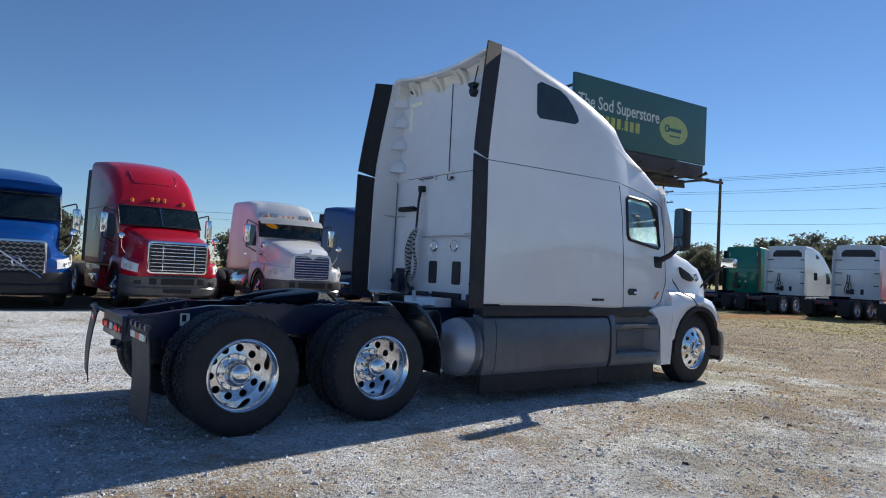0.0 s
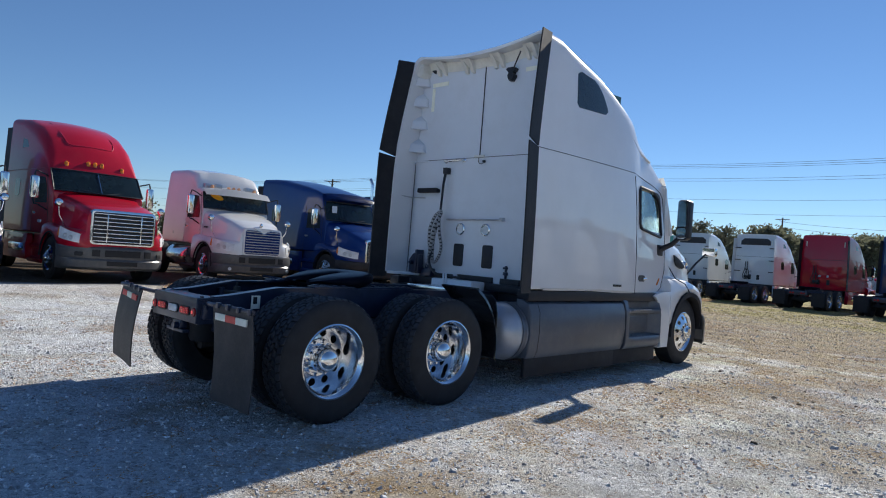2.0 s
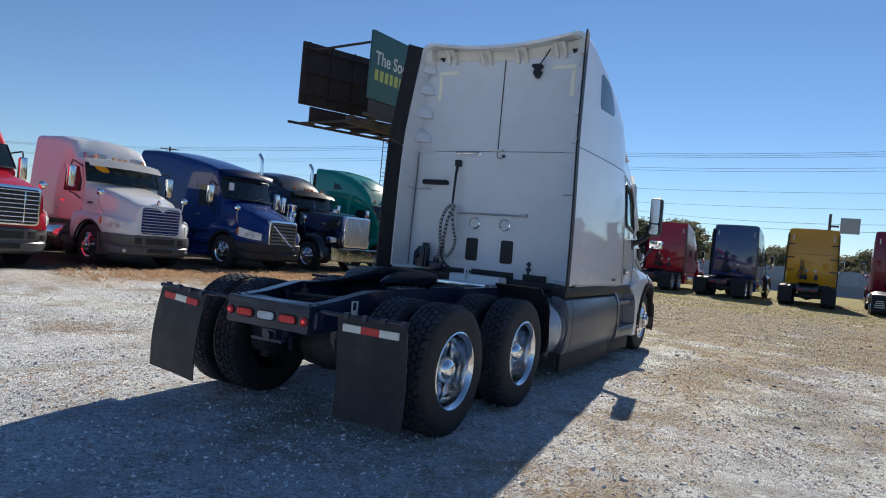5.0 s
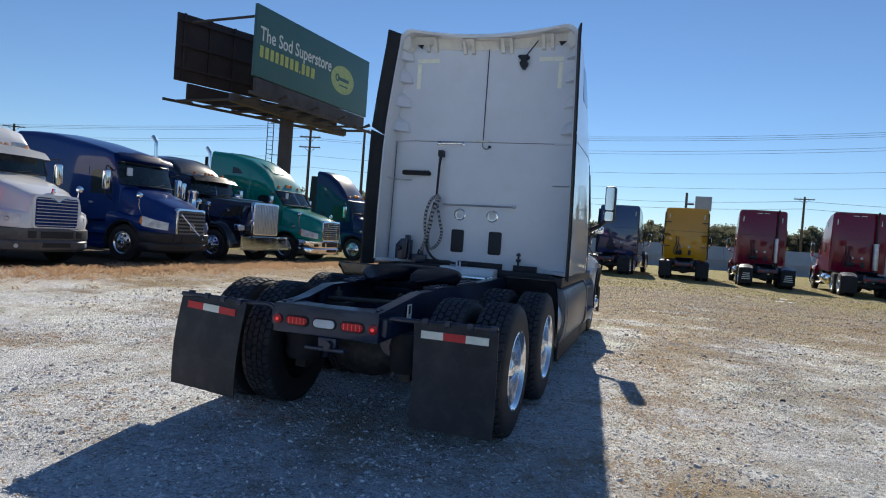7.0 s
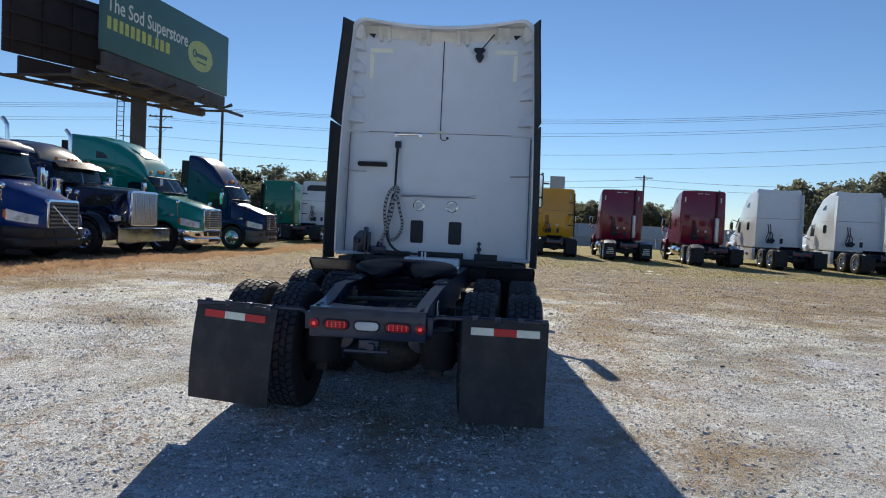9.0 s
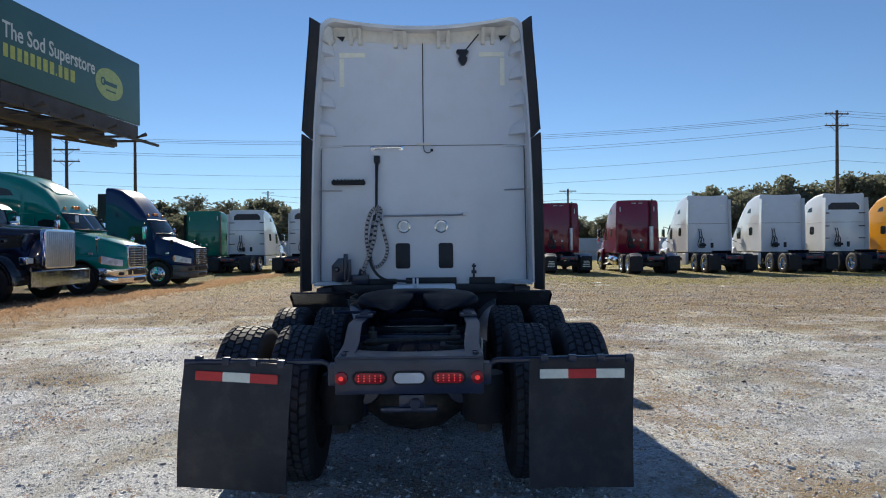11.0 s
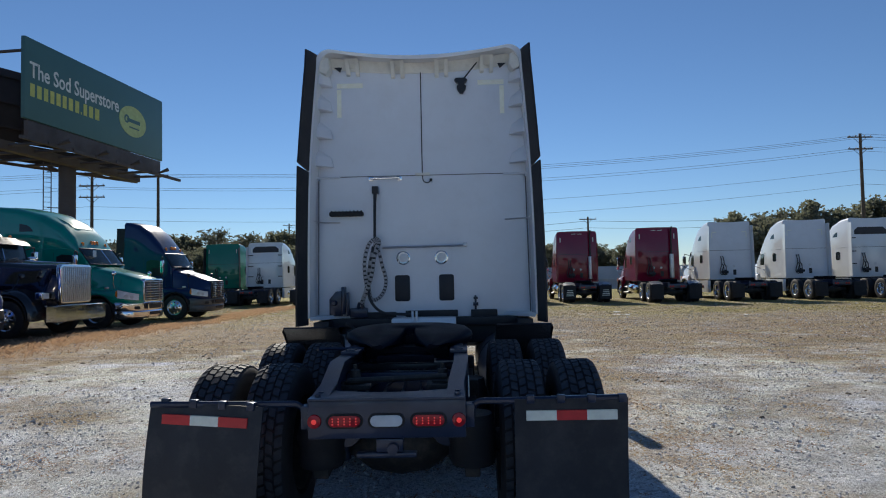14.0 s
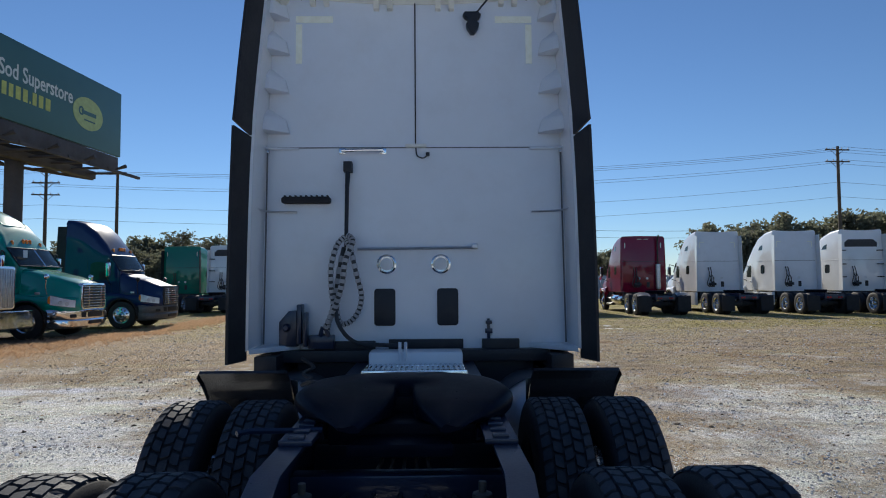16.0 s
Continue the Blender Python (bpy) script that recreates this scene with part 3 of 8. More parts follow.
clip = part("clip_plate", box(bmesh.new(), -0.07, 0.09, WALL - 0.03, WALL + 0.004, 2.615, 2.642, 0.008), cream, semi, "aged cream clip plate")
bm = bmesh.new()
tube(bm, curve_pts([(0.01, WALL - 0.02, 2.61), (0.02, WALL - 0.03, 2.55), (0.065, WALL - 0.03, 2.53), (0.1, WALL - 0.025, 2.555)], 5), 0.005, 6)
box(bm, 0.085, 0.115, WALL - 0.04, WALL - 0.01, 2.545, 2.575, 0.006)
part("loose_wire", bm, black_plastic, clip, "loose black wire end")
bm = prism(bmesh.new(), [(0.39, 3.655), (0.49, 3.655), (0.515, 3.635), (0.5, 3.61), (0.475, 3.6), (0.475, 3.58), (0.5, 3.565), (0.495, 3.535), (0.465, 3.49), (0.435, 3.49), (0.405, 3.535), (0.4, 3.565), (0.425, 3.58), (0.425, 3.6), (0.395, 3.61), (0.375, 3.635)], "y", WALL - 0.07, WALL + 0.003, 0.008)
tube(bm, [(0.48, WALL - 0.05, 3.65), (0.62, WALL - 0.12, 3.8)], 0.008, 6)
part("antenna", bm, black_plastic, semi, "black antenna on its bracket")
bm = box(bmesh.new(), 0.525, 0.58, WALL - 0.03, WALL + 0.003, 1.2, 1.235, 0.004)
box(bm, 0.53, 0.575, WALL - 0.045, WALL + 0.003, 1.27, 1.295, 0.004)
box(bm, 0.54, 0.562, WALL - 0.02, WALL + 0.003, 1.15, 1.31, 0.003)
part("latch_bracket", bm, frame_black, semi)
# pogo stick and hoses
bm = tube(bmesh.new(), [(-0.5, WALL - 0.05, 2.49), (-0.505, WALL - 0.08, 2.3), (-0.51, WALL - 0.1, 1.85)], (0.022, 0.016, 0.014), 8)
box(bm, -0.535, -0.47, WALL - 0.08, WALL + 0.002, 2.42, 2.5, 0.006)
part("hose_pole", bm, black_plastic, semi, "black hose support pole")


def hose(name, keys, r, mat, label, wrap=False):
    pts = curve_pts(keys, 10)
    ob = part(name, tube(bmesh.new(), pts, r, 8), mat, semi, label)
    if wrap:
        for i in range(1, len(pts) - 3, 3):
            part("hose_wrap", tube(bmesh.new(), [pts[i], pts[i + 1], pts[i + 1].lerp(pts[i + 2], 0.7)], r + 0.005, 8), hose_grey, ob, "grey hose wrap")
    return ob


W = WALL - 0.1
hose("air_hose", [(-0.52, W, 1.93), (-0.574, W - 0.03, 1.86), (-0.61, W - 0.06, 1.71), (-0.61, W - 0.06, 1.55), (-0.597, W - 0.05, 1.417), (-0.637, W - 0.02, 1.30), (-0.69, W + 0.03, 1.2)], 0.018, hose_black, "black air hose in grey spiral wrap", True)
hose("air_hose", [(-0.50, W, 1.94), (-0.456, W - 0.04, 1.89), (-0.503, W - 0.09, 1.745), (-0.527, W - 0.09, 1.58), (-0.574, W - 0.07, 1.43), (-0.63, W - 0.02, 1.31), (-0.66, W + 0.03, 1.2)], 0.018, hose_black, "black air hose in grey spiral wrap", True)
hose("air_hose", [(-0.51, W, 1.90), (-0.47, W - 0.05, 1.83), (-0.425, W - 0.07, 1.647), (-0.39, W - 0.06, 1.5), (-0.409, W - 0.06, 1.384), (-0.472, W - 0.05, 1.302), (-0.545, W - 0.03, 1.29), (-0.575, W - 0.02, 1.40), (-0.57, W - 0.02, 1.60), (-0.525, W, 1.85)], 0.017, hose_black, "looped black air hose in grey wrap", True)
hose("electric_cable", [(-0.575, W - 0.01, 1.45), (-0.565, W - 0.08, 1.32), (-0.50, W - 0.1, 1.21), (-0.41, W - 0.1, 1.15), (-0.3, W - 0.06, 1.135), (-0.05, W - 0.04, 1.12)], 0.015, hose_black, "black electric cable")
bm = prism(bmesh.new(), [(-1.0, 1.12), (-1.0, 1.30), (-0.93, 1.38), (-0.87, 1.385), (-0.87, 1.12)], "y", WALL - 0.12, WALL - 0.02, 0.01)
box(bm, -0.865, -0.83, WALL - 0.15, WALL - 0.02, 1.14, 1.43, 0.01)
box(bm, -0.815, -0.79, WALL - 0.15, WALL - 0.06, 1.12, 1.37, 0.008)
box(bm, -0.79, -0.60, WALL - 0.1, WALL - 0.02, 1.10, 1.20, 0.01)
tube(bm, [(-0.70, WALL - 0.09, 1.19), (-0.68, WALL - 0.1, 1.26)], 0.018, 8)
tube(bm, [(-0.64, WALL - 0.09, 1.19), (-0.66, WALL - 0.1, 1.26)], 0.018, 8)
lathe(bm, [(0.03, 0), (0.03, -0.03), (0.018, -0.05), (0, -0.05)], 14, "y", (-0.94, WALL - 0.12, 1.26))
part("hose_holder", bm, frame_black, semi, "dark hose coupling holder")

# black side extenders, in two lengths each side
for s in (-1, 1):
    for z0, z1, top in ((1.05, 2.617, False), (2.628, 3.84, True)):
        rows = []
        for k in range(9):
            z = z0 + (z1 - z0) * k / 8
            x = side_x(2.48, z)
            depth = 0.24
            fl = 0.055
            tip = -0.02 if top or k < 8 else 0.03
            rows.append([(s * x, 2.5, z), (s * (x + fl), 2.5 - depth, z + (tip if k else 0.058 * top)), (s * (x + fl - 0.018), 2.5 - depth, z + (tip if k else 0.058 * top)), (s * (x - 0.02), 2.5, z)])
        bm = bmesh.new()
        loft(bm, rows)
        part("side_extender", bm, black_rubber, semi, "black flexible side extender")
    # seams, doors and windows
    bm = bmesh.new()
    side_line(bm, [(2.5 + 2.24 * k / 12, 2.617 + 0.04 * k / 12) for k in range(13)], s)
    part("side_seam", bm, black_plastic, semi, "dark seam along the sleeper side")
    bm = bmesh.new()
    side_line(bm, [(4.88, 1.06), (4.87, 1.6), (4.84, 2.2), (4.79, 2.62)], s, 0.005)
    side_line(bm, [(4.74, 2.66), (5.1, 2.63), (5.5, 2.58), (5.8, 2.52), (5.9, 2.44)], s, 0.005)
    side_line(bm, [(5.9, 2.44), (5.93, 1.9), (5.93, 1.4), (5.8, 1.14), (5.62, 1.06)], s, 0.005)
    part("door_gap", bm, black_plastic, semi, "door shut line")
    bm = bmesh.new()
    on_side(bm, [(3.22, 3.25), (3.27, 3.205), (3.9, 3.25), (3.965, 3.3), (3.94, 3.36), (3.85, 3.47), (3.73, 3.56), (3.62, 3.605), (3.29, 3.635), (3.22, 3.59)], s, 0.004, cols=28)
    part("sleeper_window", bm, tinted, semi, "dark tinted sleeper window")
    bm = bmesh.new()
    ridge = curve_pts([(4.72, 3.12, 0), (4.95, 3.03, 0), (5.2, 2.955, 0), (5.45, 2.90, 0)], 5)
    tube(bm, [(s * (side_x(y, z) - 0.012), y, z) for y, z, _ in ridge], [0.004] + [0.016] * (len(ridge) - 2) + [0.006], 8)
    part("shoulder_crease", bm, white_paint, semi, "raised white shoulder crease")
    bm = bmesh.new()
    frame_pts = [(5.02, 1.94), (5.5, 1.89), (5.74, 1.87), (5.77, 1.9), (5.73, 2.3), (5.66, 2.41), (5.49, 2.49), (5.01, 2.5), (4.96, 2.46), (4.96, 2.0)]
    side_line(bm, frame_pts + [frame_pts[0]], s, 0.022)
    gasket = part("window_frame", bm, black_plastic, semi, "black door window gasket")
    bm = bmesh.new()
    on_side(bm, frame_pts, s, -0.006, 0.005)
    pane = part("pane", bm, clear_glass, gasket, "clear side window glass")
    pane.visible_shadow = False
    bm = bmesh.new()
    on_side(bm, [(5.52, 2.48), (5.66, 2.40), (5.73, 2.28), (5.765, 1.95), (5.80, 1.95), (5.80, 2.46), (5.7, 2.5), (5.55, 2.5)], s, 0.003)
    part("window_pillar", bm, black_plastic, semi)
    bm = bmesh.new()
    on_side(bm, rounded(4.98, 5.20, 1.225, 1.31, 0.025), s, 0.006)
    pocket = part("door_handle", bm, black_plastic, semi, "black door handle pocket")
    bm = tube(bmesh.new(), [(s * (side_x(5.1, 1.26) + 0.025), 5.08, 1.262), (s * (side_x(5.18, 1.26) + 0.025), 5.18, 1.262)], 0.017, 8)
    part("pull", bm, chrome, pocket, "chrome pull bar")
    bm = bmesh.new()
    on_side(bm, [(4.24, 1.145), (4.36, 1.145), (4.36, 1.175), (4.24, 1.175)], s, 0.005)
    badge = part("badge", bm, chrome, semi, "small chrome badge bar")
    bm = bmesh.new()
    on_side(bm, [(4.37, 1.145), (4.47, 1.145), (4.47, 1.175), (4.37, 1.175)], s, 0.005)
    part("badge_bar", bm, black_plastic, badge, "dark badge bar")
    bm = bmesh.new()
    on_side(bm, [(5.62, 1.18), (5.71, 1.28), (5.76, 1.28), (5.67, 1.18)], s, 0.005)
    part("stripe", bm, lens_amber, semi, "small orange slanted stripe")
    # mirror
    bm = bmesh.new()
    x = s * 1.33
    prism(bm, rounded(x - 0.08, x + 0.08, 1.84, 2.41, 0.04), "y", 5.74, 5.88, 0.03)
    mirror = part("door_mirror", bm, black_plastic, semi, "tall black door mirror")
    bm = prism(bmesh.new(), rounded(x - 0.065, x + 0.065, 2.03, 2.39, 0.03), "y", 5.733, 5.742)
    part("glass", bm, chrome, mirror, "mirror glass")
    bm = prism(bmesh.new(), rounded(x - 0.065, x + 0.065, 1.86, 2.01, 0.03), "y", 5.733, 5.742)
    part("glass", bm, chrome, mirror, "small convex mirror glass")
    bm = prism(bmesh.new(), rounded(x + s * 0.055 - 0.035, x + s * 0.055 + 0.035, 1.86, 2.40, 0.03), "y", 5.77, 5.9, 0.02)
    part("shell", bm, black_plastic, mirror, "black mirror back")
    bm = tube(bmesh.new(), [(s * 1.0, 5.72, 1.67), (s * 1.2, 5.76, 1.78), (s * 1.31, 5.8, 1.9)], (0.045, 0.035, 0.03), 8)
    box(bm, s * 1.0 - 0.05, s * 1.0 + 0.05, 5.62, 5.82, 1.6, 1.76, 0.02)
    part("arm", bm, black_plastic, mirror, "black mirror arm")

# windscreen and cab front
bm = bmesh.new()
loft(bm, [[(0.9 * k / 6, 5.97 + 0.0 * k + (1 - (k / 6) ** 2) * 0.16, 2.6) for k in range(-6, 7)], [(0.95 * k / 6, 6.16 + (1 - (k / 6) ** 2) * 0.2, 1.96) for k in range(-6, 7)]], (False, False), False)
screen = part("windscreen", bm, clear_glass, semi, "curved windscreen")
screen.visible_shadow = False
for s in (-1, 1):
    bm = bmesh.new()
    tube(bm, [(s * 0.9, 5.95, 2.64), (s * 0.97, 6.14, 1.92)], 0.05, 8)
    prism(bm, [(5.93, 2.6), (6.16, 1.9), (6.16, 1.2), (5.93, 1.1)], "x", s * 0.96 - 0.02, s * 0.96 + 0.02)
    part("front_pillar", bm, white_paint, semi, "white windscreen pillar")
bm = bmesh.new()
loft(bm, [[(0.92 * k / 6, 5.93 + (1 - (k / 6) ** 2) * 0.3, 2.76) for k in range(-6, 7)], [(0.9 * k / 6, 6.08 + (1 - (k / 6) ** 2) * 0.3, 2.64) for k in range(-6, 7)]], (False, False), False)
bmesh.ops.solidify(bm, geom=list(bm.faces), thickness=0.03)
part("sun_visor", bm, white_paint, semi, "white roof visor")
for x in (-0.5, -0.25, 0, 0.25, 0.5):
    bm = lathe(bmesh.new(), [(0.05, 0), (0.045, 0.03), (0.02, 0.05), (0, 0.052)], 14, "z", (x, 5.72, 2.90))
    part("marker_light", bm, lens_amber, semi, "amber roof marker light")
# inside of the cab
bm = bmesh.new()
loft(bm, [inset(row, row[0] + (0.0 if row[0] < 5.9 else -0.04), 0.03) for row in CAB if row[0] > 4.7], (False, False))
bmesh.ops.delete(bm, geom=[f for f in bm.faces if 4.96 < f.calc_center_median().y < 5.78 and 1.9 < f.calc_center_median().z < 2.47 and abs(f.calc_center_median().x) > 0.75], context="FACES")
part("headliner", bm, interior_dark, semi, "dark lining of the cab")
bm = box(bmesh.new(), -1.0, 1.0, 4.70, 4.74, 1.1, 2.9, 0.01)
part("sleeper_curtain", bm, interior_dark, semi, "dark curtain behind the seats")
bm = box(bmesh.new(), -0.98, 0.98, 4.6, 6.2, 1.08, 1.12)
part("cab_floor", bm, interior_dark, semi)
bm = prism(bmesh.new(), [(5.75, 1.15), (5.7, 1.6), (5.8, 1.78), (6.25, 1.75), (6.25, 1.15)], "x", -0.95, 0.95, 0.02)
part("dashboard", bm, interior_dark, semi)
for x in (-0.55, 0.55):
    bm = box(bmesh.new(), x - 0.25, x + 0.25, 4.95, 5.45, 1.4, 1.55, 0.05)
    box(bm, x - 0.24, x + 0.24, 4.88, 5.02, 1.5, 2.1, 0.05)
    box(bm, x - 0.15, x + 0.15, 4.88, 4.98, 2.1, 2.3, 0.04)
    box(bm, x - 0.15, x + 0.15, 5.05, 5.4, 1.1, 1.42, 0.02)
    part("driver_seat", bm, interior_dark, semi, "dark cab seat")
bm = bmesh.new()
wheel_ring = [(-0.55 + 0.23 * math.cos(2 * math.pi * k / 20), 5.6 + 0.12 * math.sin(2 * math.pi * k / 20), 1.75 + 0.19 * math.sin(2 * math.pi * k / 20)) for k in range(21)]
tube(bm, wheel_ring, 0.016, 6)
tube(bm, [(-0.55, 5.8, 1.55), (-0.55, 5.6, 1.75)], 0.03, 8)
part("steering_wheel", bm, black_plastic, semi)

# bonnet, wings, bumper
FY, FZ = 6.58, 0.49
NOSE = 7.52
BONNET_ROWS = ((-0.02, 1.28, 0.62, 0.90), (-0.12, 1.46, 0.72, 0.97), (-0.3, 1.60, 0.81, 1.06), (-0.5, 1.70, 0.87, 1.20), (-0.92, 1.82, 0.93, 1.27), (-1.42, 1.93, 0.98, 1.30))
bm = bonnet_mesh(1.6, 1.3, FY - NOSE, 6.16 - NOSE, 1.95, 0.70, BONNET_ROWS, -0.02)
bmesh.ops.translate(bm, verts=bm.verts, vec=(0, NOSE, 0))
part("bonnet", bm, white_paint, semi, "white sloped bonnet moulded with the wings", angle=50)
for s in (-1, 1):
    wing = part("arch_lining", lathe(bmesh.new(), [(0.57, s * 0.6), (0.57, s * 1.14), (0.59, s * 1.14), (0.59, s * 0.6)], 20, "x", (0, FY, FZ), radians(2), radians(178)), black_plastic, semi, "dark wheel arch lining")
    arc = [(s * (sweep(FY + 0.60 * math.cos(radians(a)) - NOSE, 1.6) + 0.012), FY + 0.60 * math.cos(radians(a)), FZ + 0.60 * math.sin(radians(a))) for a in range(8, 186, 8)]
    bm = bmesh.new()
    loft(bm, [[(x + s * 0.012, y, z), (x + s * 0.012, FY + (y - FY) * 0.90, FZ + (z - FZ) * 0.90), (x - s * 0.05, FY + (y - FY) * 0.90, FZ + (z - FZ) * 0.90), (x - s * 0.05, y, z)] for x, y, z in arc])
    part("arch_lip", bm, black_rubber, wing, "black wheel arch lip")
    bm = wing_patch(s, 1.6, -0.36, -0.42, (0.80, 0.80), (0.92, 0.93))
    bmesh.ops.translate(bm, verts=bm.verts, vec=(0, NOSE, 0))
    part("side_lamp", bm, lens_amber, wing, "amber side lamp")
    bm = prism(bmesh.new(), [(5.93, 0.30), (5.95, 0.62), (6.0, 0.85), (6.12, 1.1), (5.72, 1.1), (5.5, 1.06), (5.42, 1.03), (5.6, 0.93), (5.68, 0.8), (5.68, 0.30)], "x", s * 1.06 - 0.1, s * 1.06 + 0.1, 0.02)
    part("wing_rear", bm, white_paint, wing, "white rear edge of the wing")
    bm = tube(bmesh.new(), [(s * 0.93, 6.13, 1.78), (s * 1.0, 6.14, 1.45), (s * 1.1, 6.17, 1.29), (s * 1.16, 6.38, 1.22), (s * 1.175, 6.52, 1.1)], 0.008, 6)
    part("bonnet_gap", bm, black_plastic, semi, "dark shut line of the bonnet")
    bm = prism(bmesh.new(), [(6.33, 1.64), (6.56, 1.56), (6.68, 1.47), (6.6, 1.44), (6.42, 1.48), (6.35, 1.54)], "x", min(s * 0.88, s * 1.0), max(s * 0.88, s * 1.0), 0.006)
    part("bonnet_vent", bm, black_plastic, semi, "black bonnet side vent")
    bm = lathe(bmesh.new(), [(0.062, -s * 0.05), (0.062, s * 0.01), (0.05, s * 0.02), (0.04, s * 0.008), (0.0, s * 0.01)], 20, "x", (s * 0.975, 6.75, 1.50))
    part("bonnet_badge", bm, chrome, semi, "round chrome badge")
    bm = wing_patch(s, 1.6, -0.06, -0.33, (0.84, 0.86), (0.95, 1.02))
    bmesh.ops.translate(bm, verts=bm.verts, vec=(0, NOSE, 0))
    part("headlamp", bm, lens_clear, semi, "clear headlamp")
    bm = tube(bmesh.new(), [(s * 0.88, 7.0, 1.34), (s * 0.92, 7.28, 1.55), (s * 0.95, 7.56, 1.71)], 0.016, 8)
    arm = part("bonnet_mirror", bm, black_plastic, semi, "bonnet mirror on its black arm")
    bm = prism(bmesh.new(), rounded(s * 1.0 - 0.11, s * 1.0 + 0.11, 1.685, 1.825, 0.03), "y", 7.56, 7.66, 0.02)
    part("mirror_head", bm, chrome, arm, "chrome mirror head")
bm = bmesh.new()
loft(bm, [[(1.165 * math.sin(a) * (1 if abs(a) < 1.5 else 1), 7.1 + 0.48 * math.cos(a) ** 0.6 - inn, z) for a in [radians(d) for d in (-88, -75, -60, -40, -20, 0, 20, 40, 60, 75, 88)]] for z, inn in ((0.28, 0.06), (0.33, 0.0), (0.62, 0.0), (0.72, 0.05), (0.74, 0.1))], (False, False), False)
bmesh.ops.solidify(bm, geom=list(bm.faces), thickness=0.06)
part("bumper", bm, grey_skirt, semi, "grey wrap-around bumper")
bm = prism(bmesh.new(), rounded(-0.5, 0.5, 0.78, 1.16, 0.1), "y", 7.46, 7.55, 0.02)
grille = part("grille", bm, black_plastic, semi, "black grille in a chrome surround")
bm = bmesh.new()
for k in range(7):
    box(bm, -0.46, 0.46, 7.54, 7.57, 0.81 + k * 0.05, 0.83 + k * 0.05, 0.004)
part("grille_bar", bm, chrome, grille, "chrome grille bars")

# skirts, steps and tanks
for s in (-1, 1):
    prof = [(0.98, 0.34), (1.15, 0.34), (1.185, 0.42), (1.2, 0.62), (1.19, 0.84), (1.15, 0.93), (1.06, 0.97), (0.98, 0.97)]
    bm = prism(bmesh.new(), [(s * x, z) for x, z in prof], "y", 2.53, 4.58, 0.02)
    part("side_skirt", bm, grey_skirt, semi, "grey moulded side skirt")
    bm = prism(bmesh.new(), [(s * x * 0.997 + s * 0.006, z) for x, z in prof[1:6]] + [(s * 1.1, 0.9), (s * 1.1, 0.36)], "y", 2.69, 2.70)
    part("skirt_groove", bm, black_plastic, semi)
    outer = [(0.95, 0.34), (1.165, 0.34), (1.2, 0.40), (1.205, 0.46), (1.205, 0.49), (1.205, 0.51), (1.2, 0.78), (1.195, 0.805), (1.195, 0.84), (1.19, 0.855), (1.185, 0.862), (1.165, 0.93), (1.12, 0.985), (0.95, 0.99)]
    inner = [(0.95, 0.34), (1.17, 0.34), (1.21, 0.40), (1.215, 0.46), (1.195, 0.495), (1.055, 0.51), (1.055, 0.775), (1.13, 0.80), (1.145, 0.83), (1.13, 0.85), (1.05, 0.862), (1.05, 0.935), (1.10, 0.985), (0.95, 0.99)]
    rows = []
    for y, f in ((4.60, 0.0), (4.68, 0.0), (4.70, 0.1), (4.80, 0.92), (4.83, 1.0), (5.46, 1.0), (5.48, 0.92), (5.56, 0.1), (5.58, 0.0)):
        rows.append([(s * (p[0] + (q[0] - p[0]) * f), y, p[1] + (q[1] - p[1]) * f) for p, q in zip(outer, inner)])
    bm = bmesh.new()
    loft(bm, rows)
    steps = part("cab_steps", bm, grey_skirt, semi, "grey moulded entry steps in a recess")
    part("step_pad", prism(bmesh.new(), rounded(4.88, 5.42, 0.55, 0.745, 0.03), "x", min(s * 1.04, s * 1.064), max(s * 1.04, s * 1.064), 0.006), grey_skirt, steps, "moulded pad between the steps")
    # bright metal strip drawn as the highlight on the upper step's edge
    part("tread_edge", box(bmesh.new(), s * 1.135 - 0.014, s * 1.135 + 0.014, 4.90, 5.40, 0.836, 0.848, 0.004), tank_bare, steps, "bright strip for the highlight along the upper step")
    for k in range(3):
        part("tread_rib", box(bmesh.new(), s * (1.10 + k * 0.035) - 0.006, s * (1.10 + k * 0.035) + 0.006, 4.86, 5.44, 0.498 - 0.003 * k, 0.510 - 0.004 * k, 0.003), grey_skirt, steps, "moulded rib on the lower step")
    bm = box(bmesh.new(), s * 1.12 - 0.02, s * 1.12 + 0.02, 2.54, 4.43, 0.13, 0.345, 0.01)
    part("ground_flap", bm, black_rubber, semi, "black rubber ground flap")
    bm = box(bmesh.new(), s * 1.10 - 0.02, s * 1.10 + 0.02, 4.46, 5.6, 0.14, 0.345, 0.01)
    part("ground_flap", bm, black_rubber, semi, "black rubber ground flap")
    bm = box(bmesh.new(), s * 1.05 - 0.08, s * 1.05 + 0.08, 2.55, 5.6, 0.96, 1.07, 0.01)
    part("sill_strip", bm, black_plastic, semi, "black strip between cab and skirt")
    bm = lathe(bmesh.new(), [(0.0, 0.24), (0.312, 0.24), (0.315, 0.26), (0.315, 1.5), (0.0, 1.5)], 40, "y", (s * 0.865, 2.2, 0.61))
    tank = part("fuel_tank", bm, tank_silver, semi, "round grey fuel tank")
    part("tank_end", lathe(bmesh.new(), [(0.0, -0.005), (0.10, 0.005), (0.19, 0.035), (0.255, 0.085), (0.295, 0.15), (0.312, 0.23), (0.317, 0.27)], 40, "y", (s * 0.865, 2.2, 0.61)), tank_bare, tank, "bare aluminium domed tank end")
